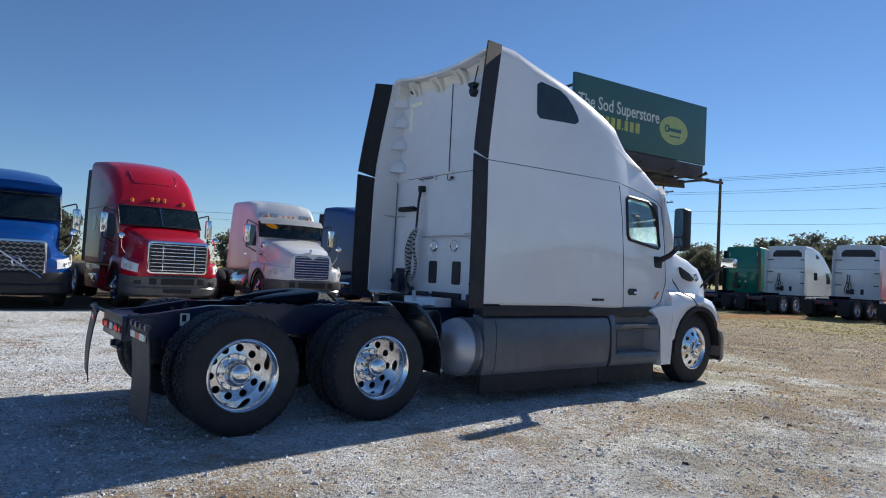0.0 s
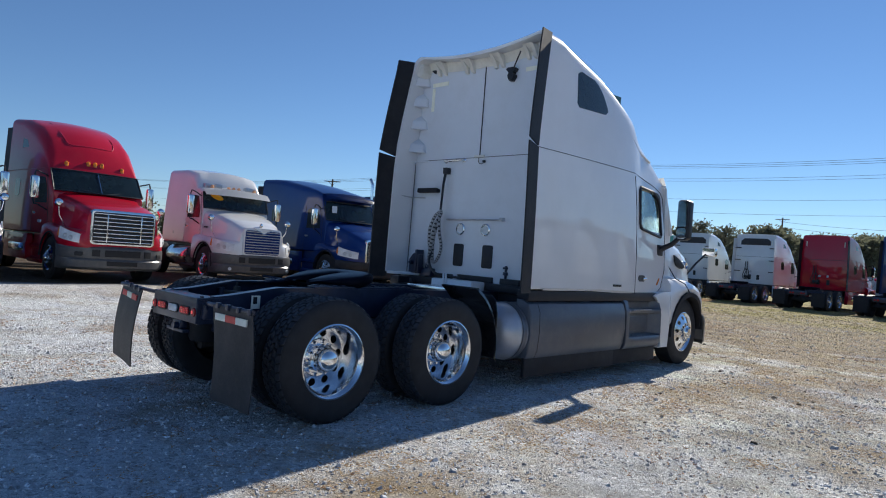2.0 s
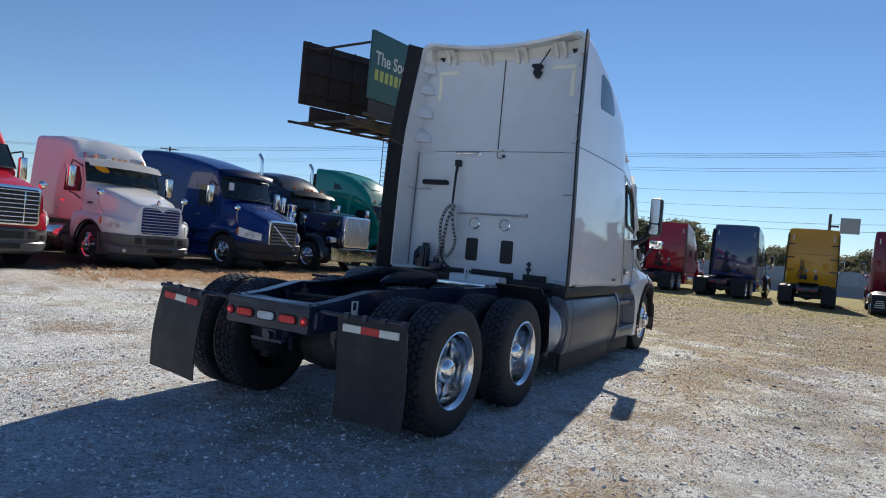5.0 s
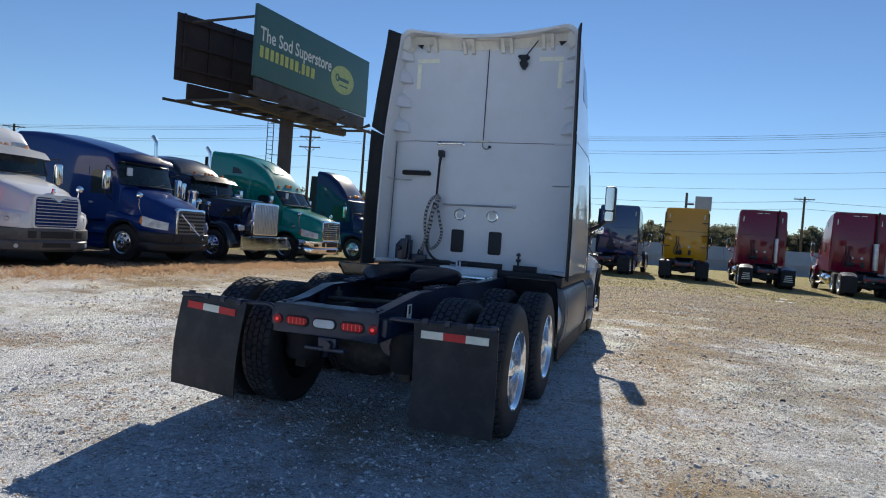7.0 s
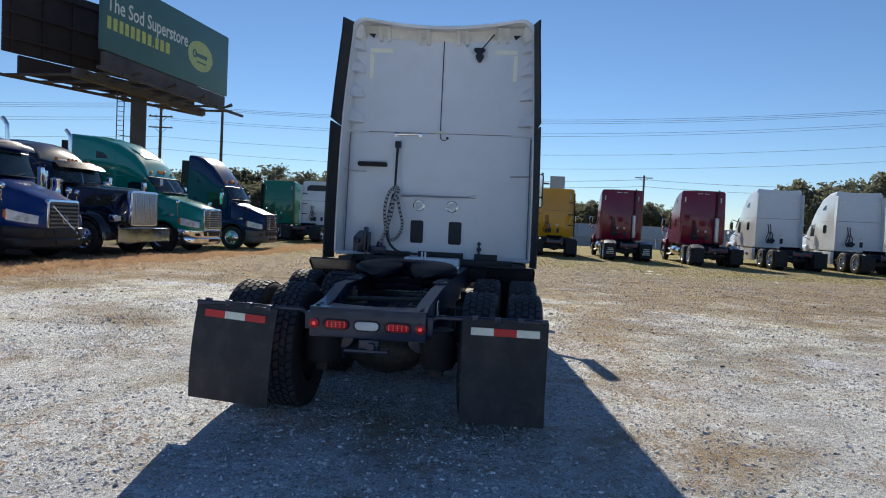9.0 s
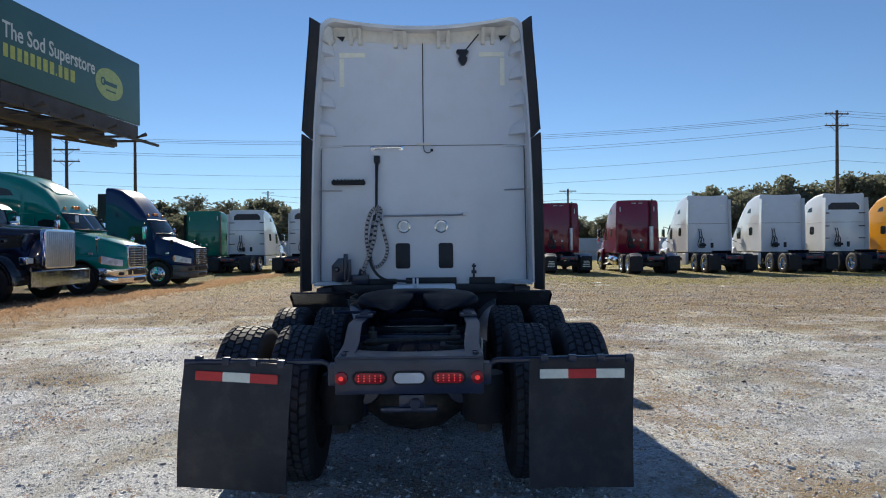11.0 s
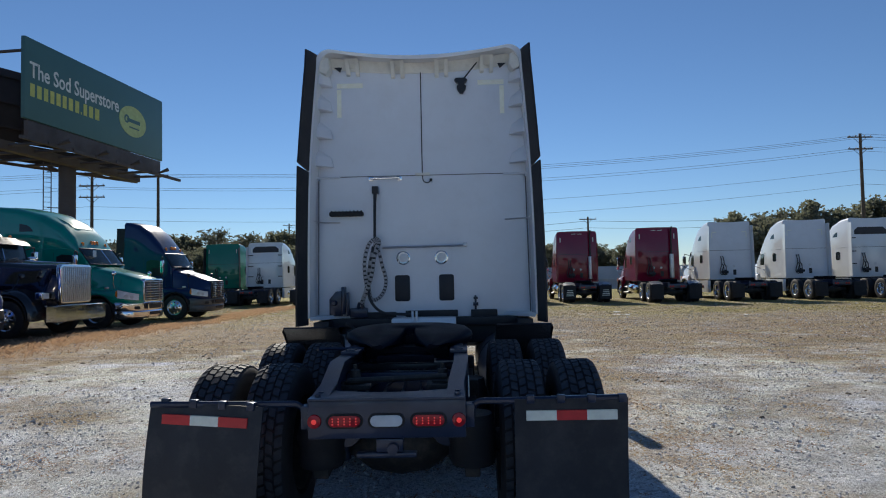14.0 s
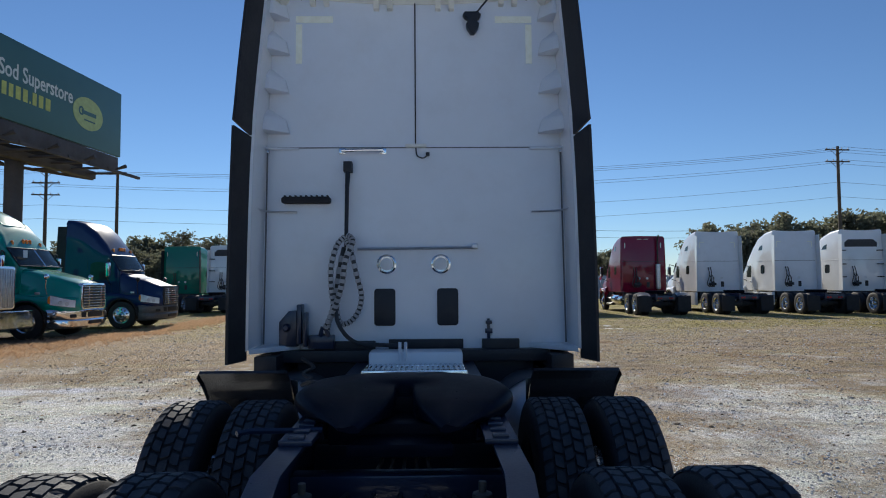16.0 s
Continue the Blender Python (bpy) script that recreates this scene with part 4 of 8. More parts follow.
    for y in (2.46, 3.2):
        bm = lathe(bmesh.new(), [(0.317, -0.03), (0.322, -0.03), (0.322, 0.03), (0.317, 0.03)], 40, "y", (s * 0.865, y, 0.61))
        part("strap", bm, grey_skirt, tank, "grey tank strap")
    # quarter fender ahead of the drive wheels
    rows = []
    for k in range(9):
        a = radians(60 - 70 * k / 8)
        r = 0.66
        y, z = 1.32 + r * math.cos(a), 0.52 + r * math.sin(a)
        rows.append([(s * 0.70, y, z), (s * 1.19, y, z), (s * 1.205, y - 0.015 * math.cos(a), z - 0.04), (s * 1.19, y - 0.02, z - 0.012), (s * 0.70, y - 0.02, z - 0.012)])
    bm = bmesh.new()
    loft(bm, rows)
    part("quarter_fender", bm, fender_gloss, semi, "black plastic quarter fender")
    bm = prism(bmesh.new(), [(s * 0.70, 0.99), (s * 1.10, 1.02), (s * 1.16, 0.97), (s * 1.19, 0.84), (s * 1.19, 0.50), (s * 1.17, 0.42), (s * 0.70, 0.42)], "y", 1.955, 1.972, 0.006)
    part("fender_face", bm, fender_gloss, semi, "black fender face plate")

# chassis
for s in (-1, 1):
    rail = [(s * 0.43, 0.73), (s * 0.43, 1.0), (s * 0.34, 1.0), (s * 0.34, 0.985), (s * 0.415, 0.985), (s * 0.415, 0.745), (s * 0.34, 0.745), (s * 0.34, 0.73)]
    bm = bmesh.new()
    stations = ((-0.78, -0.10), (-0.5, -0.07), (-0.08, 0.0), (0.3, 0.0), (2.0, 0.0), (4.5, 0.0), (7.1, 0.0))
    loft(bm, [[(x - s * (0.03 if y < -0.3 else 0.0), y, z + (d if z > 0.9 else d * 0.35)) for x, z in rail] for y, d in stations])
    part("frame_rail", bm, frame_black, semi, "black painted frame rail")
bm = bmesh.new()
arc = [(0.40 * k / 8, -0.50 - 0.13 * (1 - (k / 8) ** 2)) for k in range(-8, 9)]
prism(bm, [(-0.405, -0.8)] + [(0.405, -0.8)] + arc[::-1], "z", 0.885, 0.905, 0.004)
box(bm, -0.405, 0.405, -0.8, -0.78, 0.70, 0.9, 0.006)
box(bm, -0.395, 0.395, -0.79, -0.7, 0.70, 0.715, 0.004)
for s in (-1, 1):
    for y in (-0.74, -0.66):
        lathe(bm, [(0.016, 0.905), (0.016, 0.917), (0.0, 0.92)], 6, "z", (s * 0.365, y, 0))
rear = part("rear_crossmember", bm, frame_black, semi, "black rear crossmember with tail lights")
for x, kind in ((-0.37, "r"), (0.37, "r"), (-0.215, "o"), (0.215, "o"), (0.0, "p")):
    if kind == "r":
        bm = lathe(bmesh.new(), [(0.036, 0.0), (0.034, -0.012), (0.014, -0.016), (0.01, -0.008), (0.0, -0.008)], 24, "y", (x, -0.8, 0.79))
        lamp = part("round_lamp", bm, lens_red, rear, "round red marker lamp")
        part("diode", lathe(bmesh.new(), [(0.013, -0.0145), (0.012, -0.0185), (0.0, -0.0195)], 24, "y", (x, -0.8, 0.79)), led_red, lamp, "lit red centre")
    else:
        bm = prism(bmesh.new(), rounded(x - 0.095, x + 0.095, 0.752, 0.828, 0.036, 5), "y", -0.806, -0.799, 0.002)
        part("lamp_grommet", bm, black_rubber, rear, "black rubber lamp grommet")
        bm = prism(bmesh.new(), rounded(x - 0.082, x + 0.082, 0.762, 0.818, 0.027, 5), "y", -0.814, -0.803, 0.003)
        if kind == "o":
            lamp = part("tail_lamp", bm, lens_red, rear, "oblong red tail lamp with lit diodes")
            bm = bmesh.new()
            for k in range(5):
                for z in (0.776, 0.79, 0.804):
                    lathe(bm, [(0.0045, -0.0145), (0.003, -0.017), (0, -0.0175)], 6, "y", (x - 0.06 + k * 0.03, -0.8, z))
            part("diode", bm, led_red, lamp, "lit red diodes")
        else:
            part("reverse_lamp", bm, lens_clear, rear, "oblong white reversing lamp")
bm = box(bmesh.new(), -0.16, 0.15, -0.78, -0.72, 0.595, 0.62, 0.006)
box(bm, -0.06, 0.08, -0.77, -0.71, 0.62, 0.69, 0.008)
lathe(bm, [(0.0, -0.03), (0.028, -0.03), (0.03, 0.03), (0.0, 0.03)], 12, "y", (0.03, -0.78, 0.645))
part("tow_bracket", bm, frame_black, semi, "black tow bracket below the tail")
bm = bmesh.new()
box(bm, 0.424, 0.431, -0.34, -0.26, 0.82, 0.93)
decal = part("warning_decal", bm, tape_white, semi, "small white warning sticker on the rail")
bm = box(bmesh.new(), 0.4305, 0.433, -0.325, -0.29, 0.86, 0.92)
part("print_bar", bm, black_plastic, decal, "dark print on the sticker")

# mud flaps
for s, x0, x1, turn, swing, cols in ((1, 0.655, 1.23, 0.0, 1.0, "wrw"), (-1, -1.235, -0.625, -6.0, -2.0, "rwr")):
    arm = bmesh.new()
    tube(arm, curve_pts([(s * 0.43, -0.72, 0.8), (s * 0.47, -0.74, 0.865), (s * 0.62, -0.765, 0.875), (s * 1.225, -0.775, 0.885)], 5), 0.017, 8)
    box(arm, s * 0.425 - 0.025, s * 0.425 + 0.025, -0.76, -0.68, 0.74, 0.86, 0.006)
    hanger = part("flap_hanger", arm, frame_black, semi, "black mud flap hanger bar")
    mid = (x0 + x1) / 2
    m = pose(mid, -0.785, 0.875, 0, 0, turn) @ pose(0, 0, 0, swing, (2.5 if s < 0 else 0), 0)
    w = (x1 - x0) / 2
    bm = bmesh.new()
    rows = []
    for k in range(9):
        z = 0.01 - (0.72 if s > 0 else 0.69) * k / 8
        bow = 0.03 * math.sin(k / 8 * 2.6) * (1 if s > 0 else -1.3)
        rows.append([(-w, bow - 0.004, z), (0, bow + 0.012 * k / 8 - 0.004, z), (w, bow - 0.004, z), (w, bow + 0.006, z), (0, bow + 0.012 * k / 8 + 0.006, z), (-w, bow + 0.006, z)])
    loft(bm, rows)
    flap = part("mud_flap", bm, flap_rubber, semi, "black rubber mud flap", m)
    for k, c in enumerate(cols):
        bm = box(bmesh.new(), -0.23 + k * 0.1535, -0.23 + (k + 1) * 0.1535, -0.012 + (0.0 if s > 0 else -0.013), 0.0, -0.098, -0.048)
        part("reflective_tape", bm, tape_red if c == "r" else tape_white, flap, "red reflective tape" if c == "r" else "white reflective tape")
    for k in range(4):
        bm = bmesh.new()
        box(bm, -w + 0.06 + k * 0.155, -w + 0.1 + k * 0.155, -0.016, 0.016, -0.012, 0.03, 0.004)
        part("flap_clip", bm, frame_black, flap, "steel flap clip")

# fifth wheel, on its slide
rim_line = curve_pts([(0.0, 1.09, 0), (0.17, 1.08, 0), (0.33, 1.03, 0), (0.43, 0.94, 0), (0.475, 0.81, 0), (0.455, 0.71, 0), (0.385, 0.58, 0), (0.305, 0.47, 0), (0.235, 0.37, 0)], 4)
throat = curve_pts([(0.0, 0.85, 0), (0.012, 0.85, 0), (0.022, 0.848, 0), (0.032, 0.838, 0), (0.038, 0.81, 0), (0.042, 0.73, 0), (0.065, 0.61, 0), (0.105, 0.49, 0), (0.155, 0.37, 0)], 4)


def plate_z(y):
    return 1.10 + (y - 0.62) * (0.14 if y > 0.62 else 0.19)


bm = bmesh.new()
for s in (-1, 1):
    rows = []
    for p, q in zip(rim_line, throat):
        w = (p - q).length
        e = (p - q) / w
        k = min(1.0, max(0.25, (p.y - 0.33) / 0.4))
        row = [(q, -0.11 * k), (q, -0.012), (q + e * 0.012, 0.0), (q + e * w * 0.4, 0.004), (p - e * 0.06, 0.0), (p - e * 0.025, -0.008), (p - e * 0.006, -0.024 * k), (p, -0.045 * k), (p - e * 0.008, -0.075 * k), (p - e * 0.05, -0.12 * k)]
        rows.append([(s * v.x, v.y, plate_z(v.y) + d) for v, d in row])
    loft(bm, rows, (False, True))
bmesh.ops.remove_doubles(bm, verts=bm.verts[:], dist=1e-4)
bmesh.ops.recalc_face_normals(bm, faces=bm.faces[:])
fifth = part("fifth_wheel", bm, greasy_plate, semi, "greasy black fifth wheel coupling plate", angle=50)
bm = bmesh.new()
for s in (-1, 1):
    prism(bm, [(0.58, 0.98), (1.0, 0.98), (0.9, 1.07), (0.7, 1.07)], "x", s * 0.34 - 0.03, s * 0.34 + 0.03, 0.006)
    box(bm, s * 0.37 - 0.06, s * 0.37 + 0.06, 0.28, 1.5, 1.0, 1.02, 0.004)
    for k in range(12):
        box(bm, s * 0.37 - 0.03, s * 0.37 + 0.03, 0.3 + k * 0.1, 0.35 + k * 0.1, 1.018, 1.03, 0.003)
box(bm, -0.33, 0.33, 0.76, 0.84, 0.95, 1.0, 0.006)
tube(bm, [(-0.3, 0.45, 1.02), (-0.56, 0.4, 1.03), (-0.6, 0.36, 1.03)], 0.012, 6)
part("saddle", cuboid(-0.3, 0.3, 0.56, 1.02, 0.93, 1.02, bev=0.02), greasy_plate, fifth, "black saddle under the plate")
# added plate, blacks out the throat in place of the shade inside
part("throat_shade_plate", prism(bmesh.new(), [(-0.1, 0.86), (0.1, 0.86), (0.2, 0.40), (-0.2, 0.40)], "z", 0.925, 0.975, 0.01), greasy_plate, fifth, "added black plate that darkens the throat")
part("lock_jaw", cuboid(-0.07, 0.07, 0.79, 0.92, 1.0, 1.085, bev=0.012), greasy_plate, fifth, "black locking jaw in the throat")
lip = [(x, 1.06 - 0.45 * x * x, plate_z(1.06 - 0.45 * x * x) - 0.02) for x in (-0.3, -0.2, -0.1, 0, 0.1, 0.2, 0.3)]
part("plate_lip", tube(bmesh.new(), lip, 0.014, 6), greasy_plate, fifth, "raised rim of the plate")
part("slide_bracket", bm, frame_black, fifth, "black slide rails and brackets")

# axles and suspension
for y in (0.0, 1.32):
    bm = lathe(bmesh.new(), [(0.0, -0.62), (0.075, -0.62), (0.085, -0.3), (0.17, -0.18), (0.2, 0.0), (0.17, 0.18), (0.085, 0.3), (0.075, 0.62), (0.0, 0.62)], 20, "x", (0, y, 0.49))
    lathe(bm, [(0.21, 0.0), (0.2, 0.08), (0.12, 0.14), (0.06, 0.16), (0.06, 0.3), (0.0, 0.3)], 18, "y", (0, y + 0.02, 0.49))
    for s in (-1, 1):
        prism(bm, [(y - 0.34, 0.36), (y - 0.34, 0.44), (y + 0.05, 0.60), (y + 0.45, 0.72), (y + 0.45, 0.62), (y + 0.05, 0.40)], "x", s * 0.44 - 0.045, s * 0.44 + 0.045, 0.01)
        box(bm, s * 0.47 - 0.03, s * 0.47 + 0.03, y + 0.38, y + 0.5, 0.55, 0.8, 0.01)
    part("axle", bm, grimy_steel, semi, "grimy steel drive axle")
    for s in (-1, 1):
        bm = lathe(bmesh.new(), [(0.0, 0.43), (0.12, 0.43), (0.14, 0.47), (0.13, 0.55), (0.145, 0.6), (0.13, 0.66), (0.12, 0.72), (0.0, 0.72)], 20, "z", (s * 0.44, y - 0.3, 0))
        part("air_spring", bm, black_rubber, semi, "black rubber air spring")
        bm = tube(bmesh.new(), [(s * 0.33, y - 0.14, 0.42), (s * 0.38, y - 0.2, 0.93)], 0.035, 10)
        part("damper", bm, frame_black, semi, "black shock absorber")
        bm = lathe(bmesh.new(), [(0.0, -0.1), (0.09, -0.1), (0.1, -0.06), (0.1, 0.06), (0.09, 0.1), (0, 0.1)], 18, "y", (s * 0.3, y - 0.2, 0.62))
        part("brake_chamber", bm, frame_black, semi, "round black brake chamber")
for y, z0 in ((0.45, 0.66), (0.95, 0.66), (1.8, 0.75), (3.0, 0.75)):
    bm = box(bmesh.new(), -0.415, 0.415, y - 0.05, y + 0.05, z0, z0 + 0.2, 0.012)
    part("crossmember", bm, frame_black, semi, "black chassis crossmember")
bm = bmesh.new()
tube(bm, [(-0.3, -0.2, 0.90), (0.3, -0.2, 0.92)], 0.018, 8)
for s in (-1, 1):
    lathe(bm, [(0.07, 0.86), (0.07, 0.885), (0.035, 0.9), (0.03, 0.95), (0.012, 0.955), (0.012, 0.985), (0, 0.985)], 14, "z", (s * 0.27, -0.1, 0))
    box(bm, s * 0.27 - 0.1, s * 0.27 + 0.1, -0.2, 0.0, 0.84, 0.87, 0.008)
part("torque_rod", bm, grimy_steel, semi, "grimy rod and mounts between the rails")
bm = tube(bmesh.new(), [(0, 1.6, 0.52), (0, 4.4, 0.72)], 0.055, 14)
part("drive_shaft", bm, grimy_steel, semi)
bm = bmesh.new()
for k in range(5):
    x = -0.2 + k * 0.1
    tube(bm, curve_pts([(x, -0.55, 0.75), (x * 0.6, -0.3, 0.66 + 0.03 * k), (x * 1.2, 0.2, 0.78), (x * 0.5, 0.8, 0.8), (x, 1.6, 0.83)], 6), 0.009, 6)
part("air_line", bm, hose_black, semi, "black air lines between the rails")
bm = tube(bmesh.new(), curve_pts([(-0.8, 2.6, 1.05), (-0.7, 2.5, 1.0), (-0.74, 2.35, 0.98), (-0.66, 2.2, 0.96), (-0.7, 2.1, 0.94), (-0.62, 1.95, 0.98), (-0.5, 1.7, 1.0)], 6), 0.014, 8)
part("coiled_line", bm, hose_black, semi, "black hose hanging to the chassis")
bm = box(bmesh.new(), -0.32, 0.34, 2.5, 2.74, 0.86, 1.10, 0.02)
for x in (-0.1, -0.06):
    tube(bm, [(x, 2.49, 1.04), (x, 2.48, 1.17)], 0.012, 6)
part("battery_box", bm, wall_white, semi, "white box behind the cab")
bm = bmesh.new()
for y in (2.14, 2.31, 2.47):
    box(bm, -0.33, 0.345, y, y + 0.02, 0.985, 1.012, 0.002)
box(bm, -0.33, 0.35, 2.12, 2.14, 0.94, 1.022, 0.004)
box(bm, -0.33, 0.35, 2.14, 2.49, 0.935, 0.987)
deck = part("deck_plate", bm, alu, semi, "slotted aluminium deck plate")
slat_mesh = as_mesh("deck_slat", box(bmesh.new(), -0.01, 0.01, 2.14, 2.49, 1.0, 1.02, 0.002), alu)
for k in range(19):
    put("slat", slat_mesh, deck, "", pose(-0.305 + k * 0.0347, 0, 0))
bm = box(bmesh.new(), -1.0, 1.0, 2.75, 2.86, 1.0, 1.09, 0.015)
box(bm, -0.2, 0.36, WALL - 0.03, WALL + 0.01, 1.08, 1.16, 0.006)
box(bm, -0.75, -0.3, WALL - 0.05, WALL + 0.01, 1.08, 1.15, 0.006)
box(bm, 0.5, 0.78, WALL - 0.05, WALL + 0.01, 1.06, 1.16, 0.006)
part("rear_cab_mount", bm, black_plastic, semi, "black rear cab mount")
bm = box(bmesh.new(), -0.9, 0.9, 2.9, 6.0, 0.8, 1.05, 0.03)
part("cab_underside", bm, black_plastic, semi, "dark underside of the cab")

for y in (0.0, 1.32):
    for s in (-1, 1):
        wheel(semi, s * 1.215, y - 0.034 - 0.01 * y, "dish", TYRE_DRIVE)
        wheel(semi, s * 0.875, y - 0.034 - 0.01 * y, "inner", TYRE_DRIVE)
for s in (-1, 1):
    wheel(semi, s * 1.09, FY, "dome", TYRE_PLAIN)

# the upper back edge of the sleeper leans forward
for ob in semi.children:
    if ob.name.startswith(("cab_body", "side_extender", "side_seam")):
        for v in ob.data.vertices:
            if abs(v.co.y - WALL - 0.02) < 0.002 and ob.name.startswith("cab_body"):
                continue
            v.co.z += 0.065 * min(1, max(0, (v.co.z - 3.3) / 0.5)) * min(1, max(0, (3.15 - v.co.y) / 0.5))
            v.co.y += 0.17 * min(1, max(0, (v.co.z - 2.63) / 1.22)) ** 1.2 * min(1, max(0, (3.7 - v.co.y) / 0.8))

# ---- ground ----
def ground_material():
    m, n, l, p = material("gravel_and_dry_grass")
    tc = n.new("ShaderNodeTexCoord")
    sep = n.new("ShaderNodeSeparateXYZ")
    l.new(tc.outputs["Object"], sep.inputs[0])

    def math_node(op, a, b=None, clamp=False):
        k = n.new("ShaderNodeMath")
        k.operation, k.use_clamp = op, clamp
        for i, v in enumerate((a, b)):
            if v is None:
                continue
            if isinstance(v, (int, float)):
                k.inputs[i].default_value = v
            else:
                l.new(v, k.inputs[i])
        return k.outputs[0]

    def tex(scale, detail=5, rough=0.6):
        return noise_tex(n, l, scale, detail, rough).outputs["Fac"]

    def mix(fac, a, b):
        k = n.new("ShaderNodeMixRGB")
        l.new(fac, k.inputs["Fac"])
        for i, v in (("Color1", a), ("Color2", b)):
            if isinstance(v, tuple):
                k.inputs[i].default_value = (*v, 1)
            else:
                l.new(v, k.inputs[i])
        return k.outputs["Color"]

    vor = n.new("ShaderNodeTexVoronoi")
    vor.inputs["Scale"].default_value = 58
    l.new(tc.outputs["Object"], vor.inputs["Vector"])
    stones = ramp(n, [(0.10, (0.34, 0.354, 0.378)), (0.3, (0.60, 0.62, 0.655)), (0.7, (0.78, 0.80, 0.835)), (0.95, (0.88, 0.895, 0.915))])
    l.new(vor.outputs["Color"], stones.inputs["Fac"])
    fines = ramp(n, [(0.3, (0.60, 0.615, 0.64)), (0.7, (0.82, 0.835, 0.86))])
    l.new(tex(9, 8, 0.7), fines.inputs["Fac"])
    cover = ramp(n, [(0.34, (0.25, 0.25, 0.25)), (0.52, (1, 1, 1))])
    l.new(tex(2.2, 6, 0.65), cover.inputs["Fac"])
    base = mix(cover.outputs["Color"], fines.outputs["Color"], stones.outputs["Color"])
    # pale chips and dark crumbs
    chip = n.new("ShaderNodeTexVoronoi")
    chip.inputs["Scale"].default_value = 26
    l.new(tc.outputs["Object"], chip.inputs["Vector"])
    crumbs = ramp(n, [(0.0, (0.55, 0.54, 0.53)), (0.16, (0.62, 0.61, 0.6)), (0.2, (1, 1, 1)), (0.82, (1, 1, 1)), (0.88, (1.5, 1.5, 1.48)), (1.0, (1.7, 1.7, 1.68))])
    l.new(chip.outputs["Color"], crumbs.inputs["Fac"])
    times = n.new("ShaderNodeMixRGB")
    times.blend_type = "MULTIPLY"
    times.inputs["Fac"].default_value = 0.8
    l.new(base, times.inputs["Color1"])
    l.new(crumbs.outputs["Color"], times.inputs["Color2"])
    base = times.outputs["Color"]
    # grain at two scales
    for scale, detail, lo, hi in ((85, 9, 0.76, 1.62), (8, 7, 0.94, 1.2)):
        grain = ramp(n, [(0.32, (lo, lo, lo * 1.01)), (0.68, (hi, hi, hi * 0.99))])
        l.new(tex(scale, detail, 0.8), grain.inputs["Fac"])
        by = n.new("ShaderNodeMixRGB")
        by.blend_type = "MULTIPLY"
        by.inputs["Fac"].default_value = 1.0
        l.new(base, by.inputs["Color1"])
        l.new(grain.outputs["Color"], by.inputs["Color2"])
        base = by.outputs["Color"]
    # damp darker areas
    damp = ramp(n, [(0.48, (1, 1, 1)), (0.64, (0.82, 0.82, 0.83))])
    l.new(tex(0.42, 5, 0.65), damp.inputs["Fac"])
    wet = n.new("ShaderNodeMixRGB")
    wet.blend_type = "MULTIPLY"
    wet.inputs["Fac"].default_value = 1.0
    l.new(base, wet.inputs["Color1"])
    l.new(damp.outputs["Color"], wet.inputs["Color2"])
    base = wet.outputs["Color"]
    # pale worn wheel track
    off = math_node("SUBTRACT", sep.outputs["X"], math_node("ADD", math_node("MULTIPLY", sep.outputs["Y"], 0.235), -2.16))
    track = math_node("SUBTRACT", 1.0, math_node("MULTIPLY", math_node("ABSOLUTE", math_node("ADD", off, math_node("MULTIPLY", math_node("SUBTRACT", tex(1.5, 4), 0.5), 0.5))), 5.0), True)
    base = mix(math_node("MULTIPLY", track, 0.75), base, (0.62, 0.60, 0.56))
    # brown earth and leaf litter, more of it towards the far lot
    wob = math_node("MULTIPLY", math_node("SUBTRACT", tex(0.22, 4), 0.5), 16)
    far = math_node("MULTIPLY", math_node("SUBTRACT", math_node("ADD", sep.outputs["Y"], wob), 3.0), 0.10, True)
    patch = ramp(n, [(0.52, (0, 0, 0)), (0.68, (1, 1, 1))])
    l.new(math_node("ADD", tex(0.55, 7, 0.68), math_node("MULTIPLY", far, 0.27)), patch.inputs["Fac"])
    earth = ramp(n, [(0.30, (0.16, 0.125, 0.085)), (0.48, (0.38, 0.30, 0.205)), (0.72, (0.61, 0.52, 0.41))])
    l.new(tex(2.4, 10, 0.8), earth.inputs["Fac"])
    base = mix(patch.outputs["Color"], base, earth.outputs["Color"])
    # rusty trodden grass
    tread = ramp(n, [(0.54, (0, 0, 0)), (0.66, (0.5, 0.5, 0.5))])
    l.new(math_node("ADD", math_node("MULTIPLY", tex(0.8, 6, 0.7), 0.75), math_node("MULTIPLY", tex(38, 6, 0.8), 0.27)), tread.inputs["Fac"])
    rusty = ramp(n, [(0.3, (0.30, 0.19, 0.09)), (0.7, (0.55, 0.40, 0.22))])
    l.new(tex(50, 6, 0.75), rusty.inputs["Fac"])
    base = mix(tread.outputs["Color"], base, rusty.outputs["Color"])
    # rusty straw and dark crumbs along old wheel lanes
    for x0, wide, y0, y1, scale, amount, low, high in ((2.35, 0.75, -1.3, 8.5, 1.1, 0.5, (0.40, 0.27, 0.15), (0.66, 0.52, 0.34)), (3.5, 0.5, -0.5, 5.5, 1.3, 0.6, (0.15, 0.145, 0.14), (0.42, 0.41, 0.40))):
        away = math_node("ABSOLUTE", math_node("ADD", math_node("SUBTRACT", sep.outputs["X"], x0), math_node("MULTIPLY", math_node("SUBTRACT", tex(0.7, 4), 0.5), 1.6)))
        across = math_node("SUBTRACT", 1.0, math_node("DIVIDE", away, wide), True)
        along = math_node("MULTIPLY", math_node("SUBTRACT", sep.outputs["Y"], y0, True), math_node("SUBTRACT", y1, sep.outputs["Y"], True))
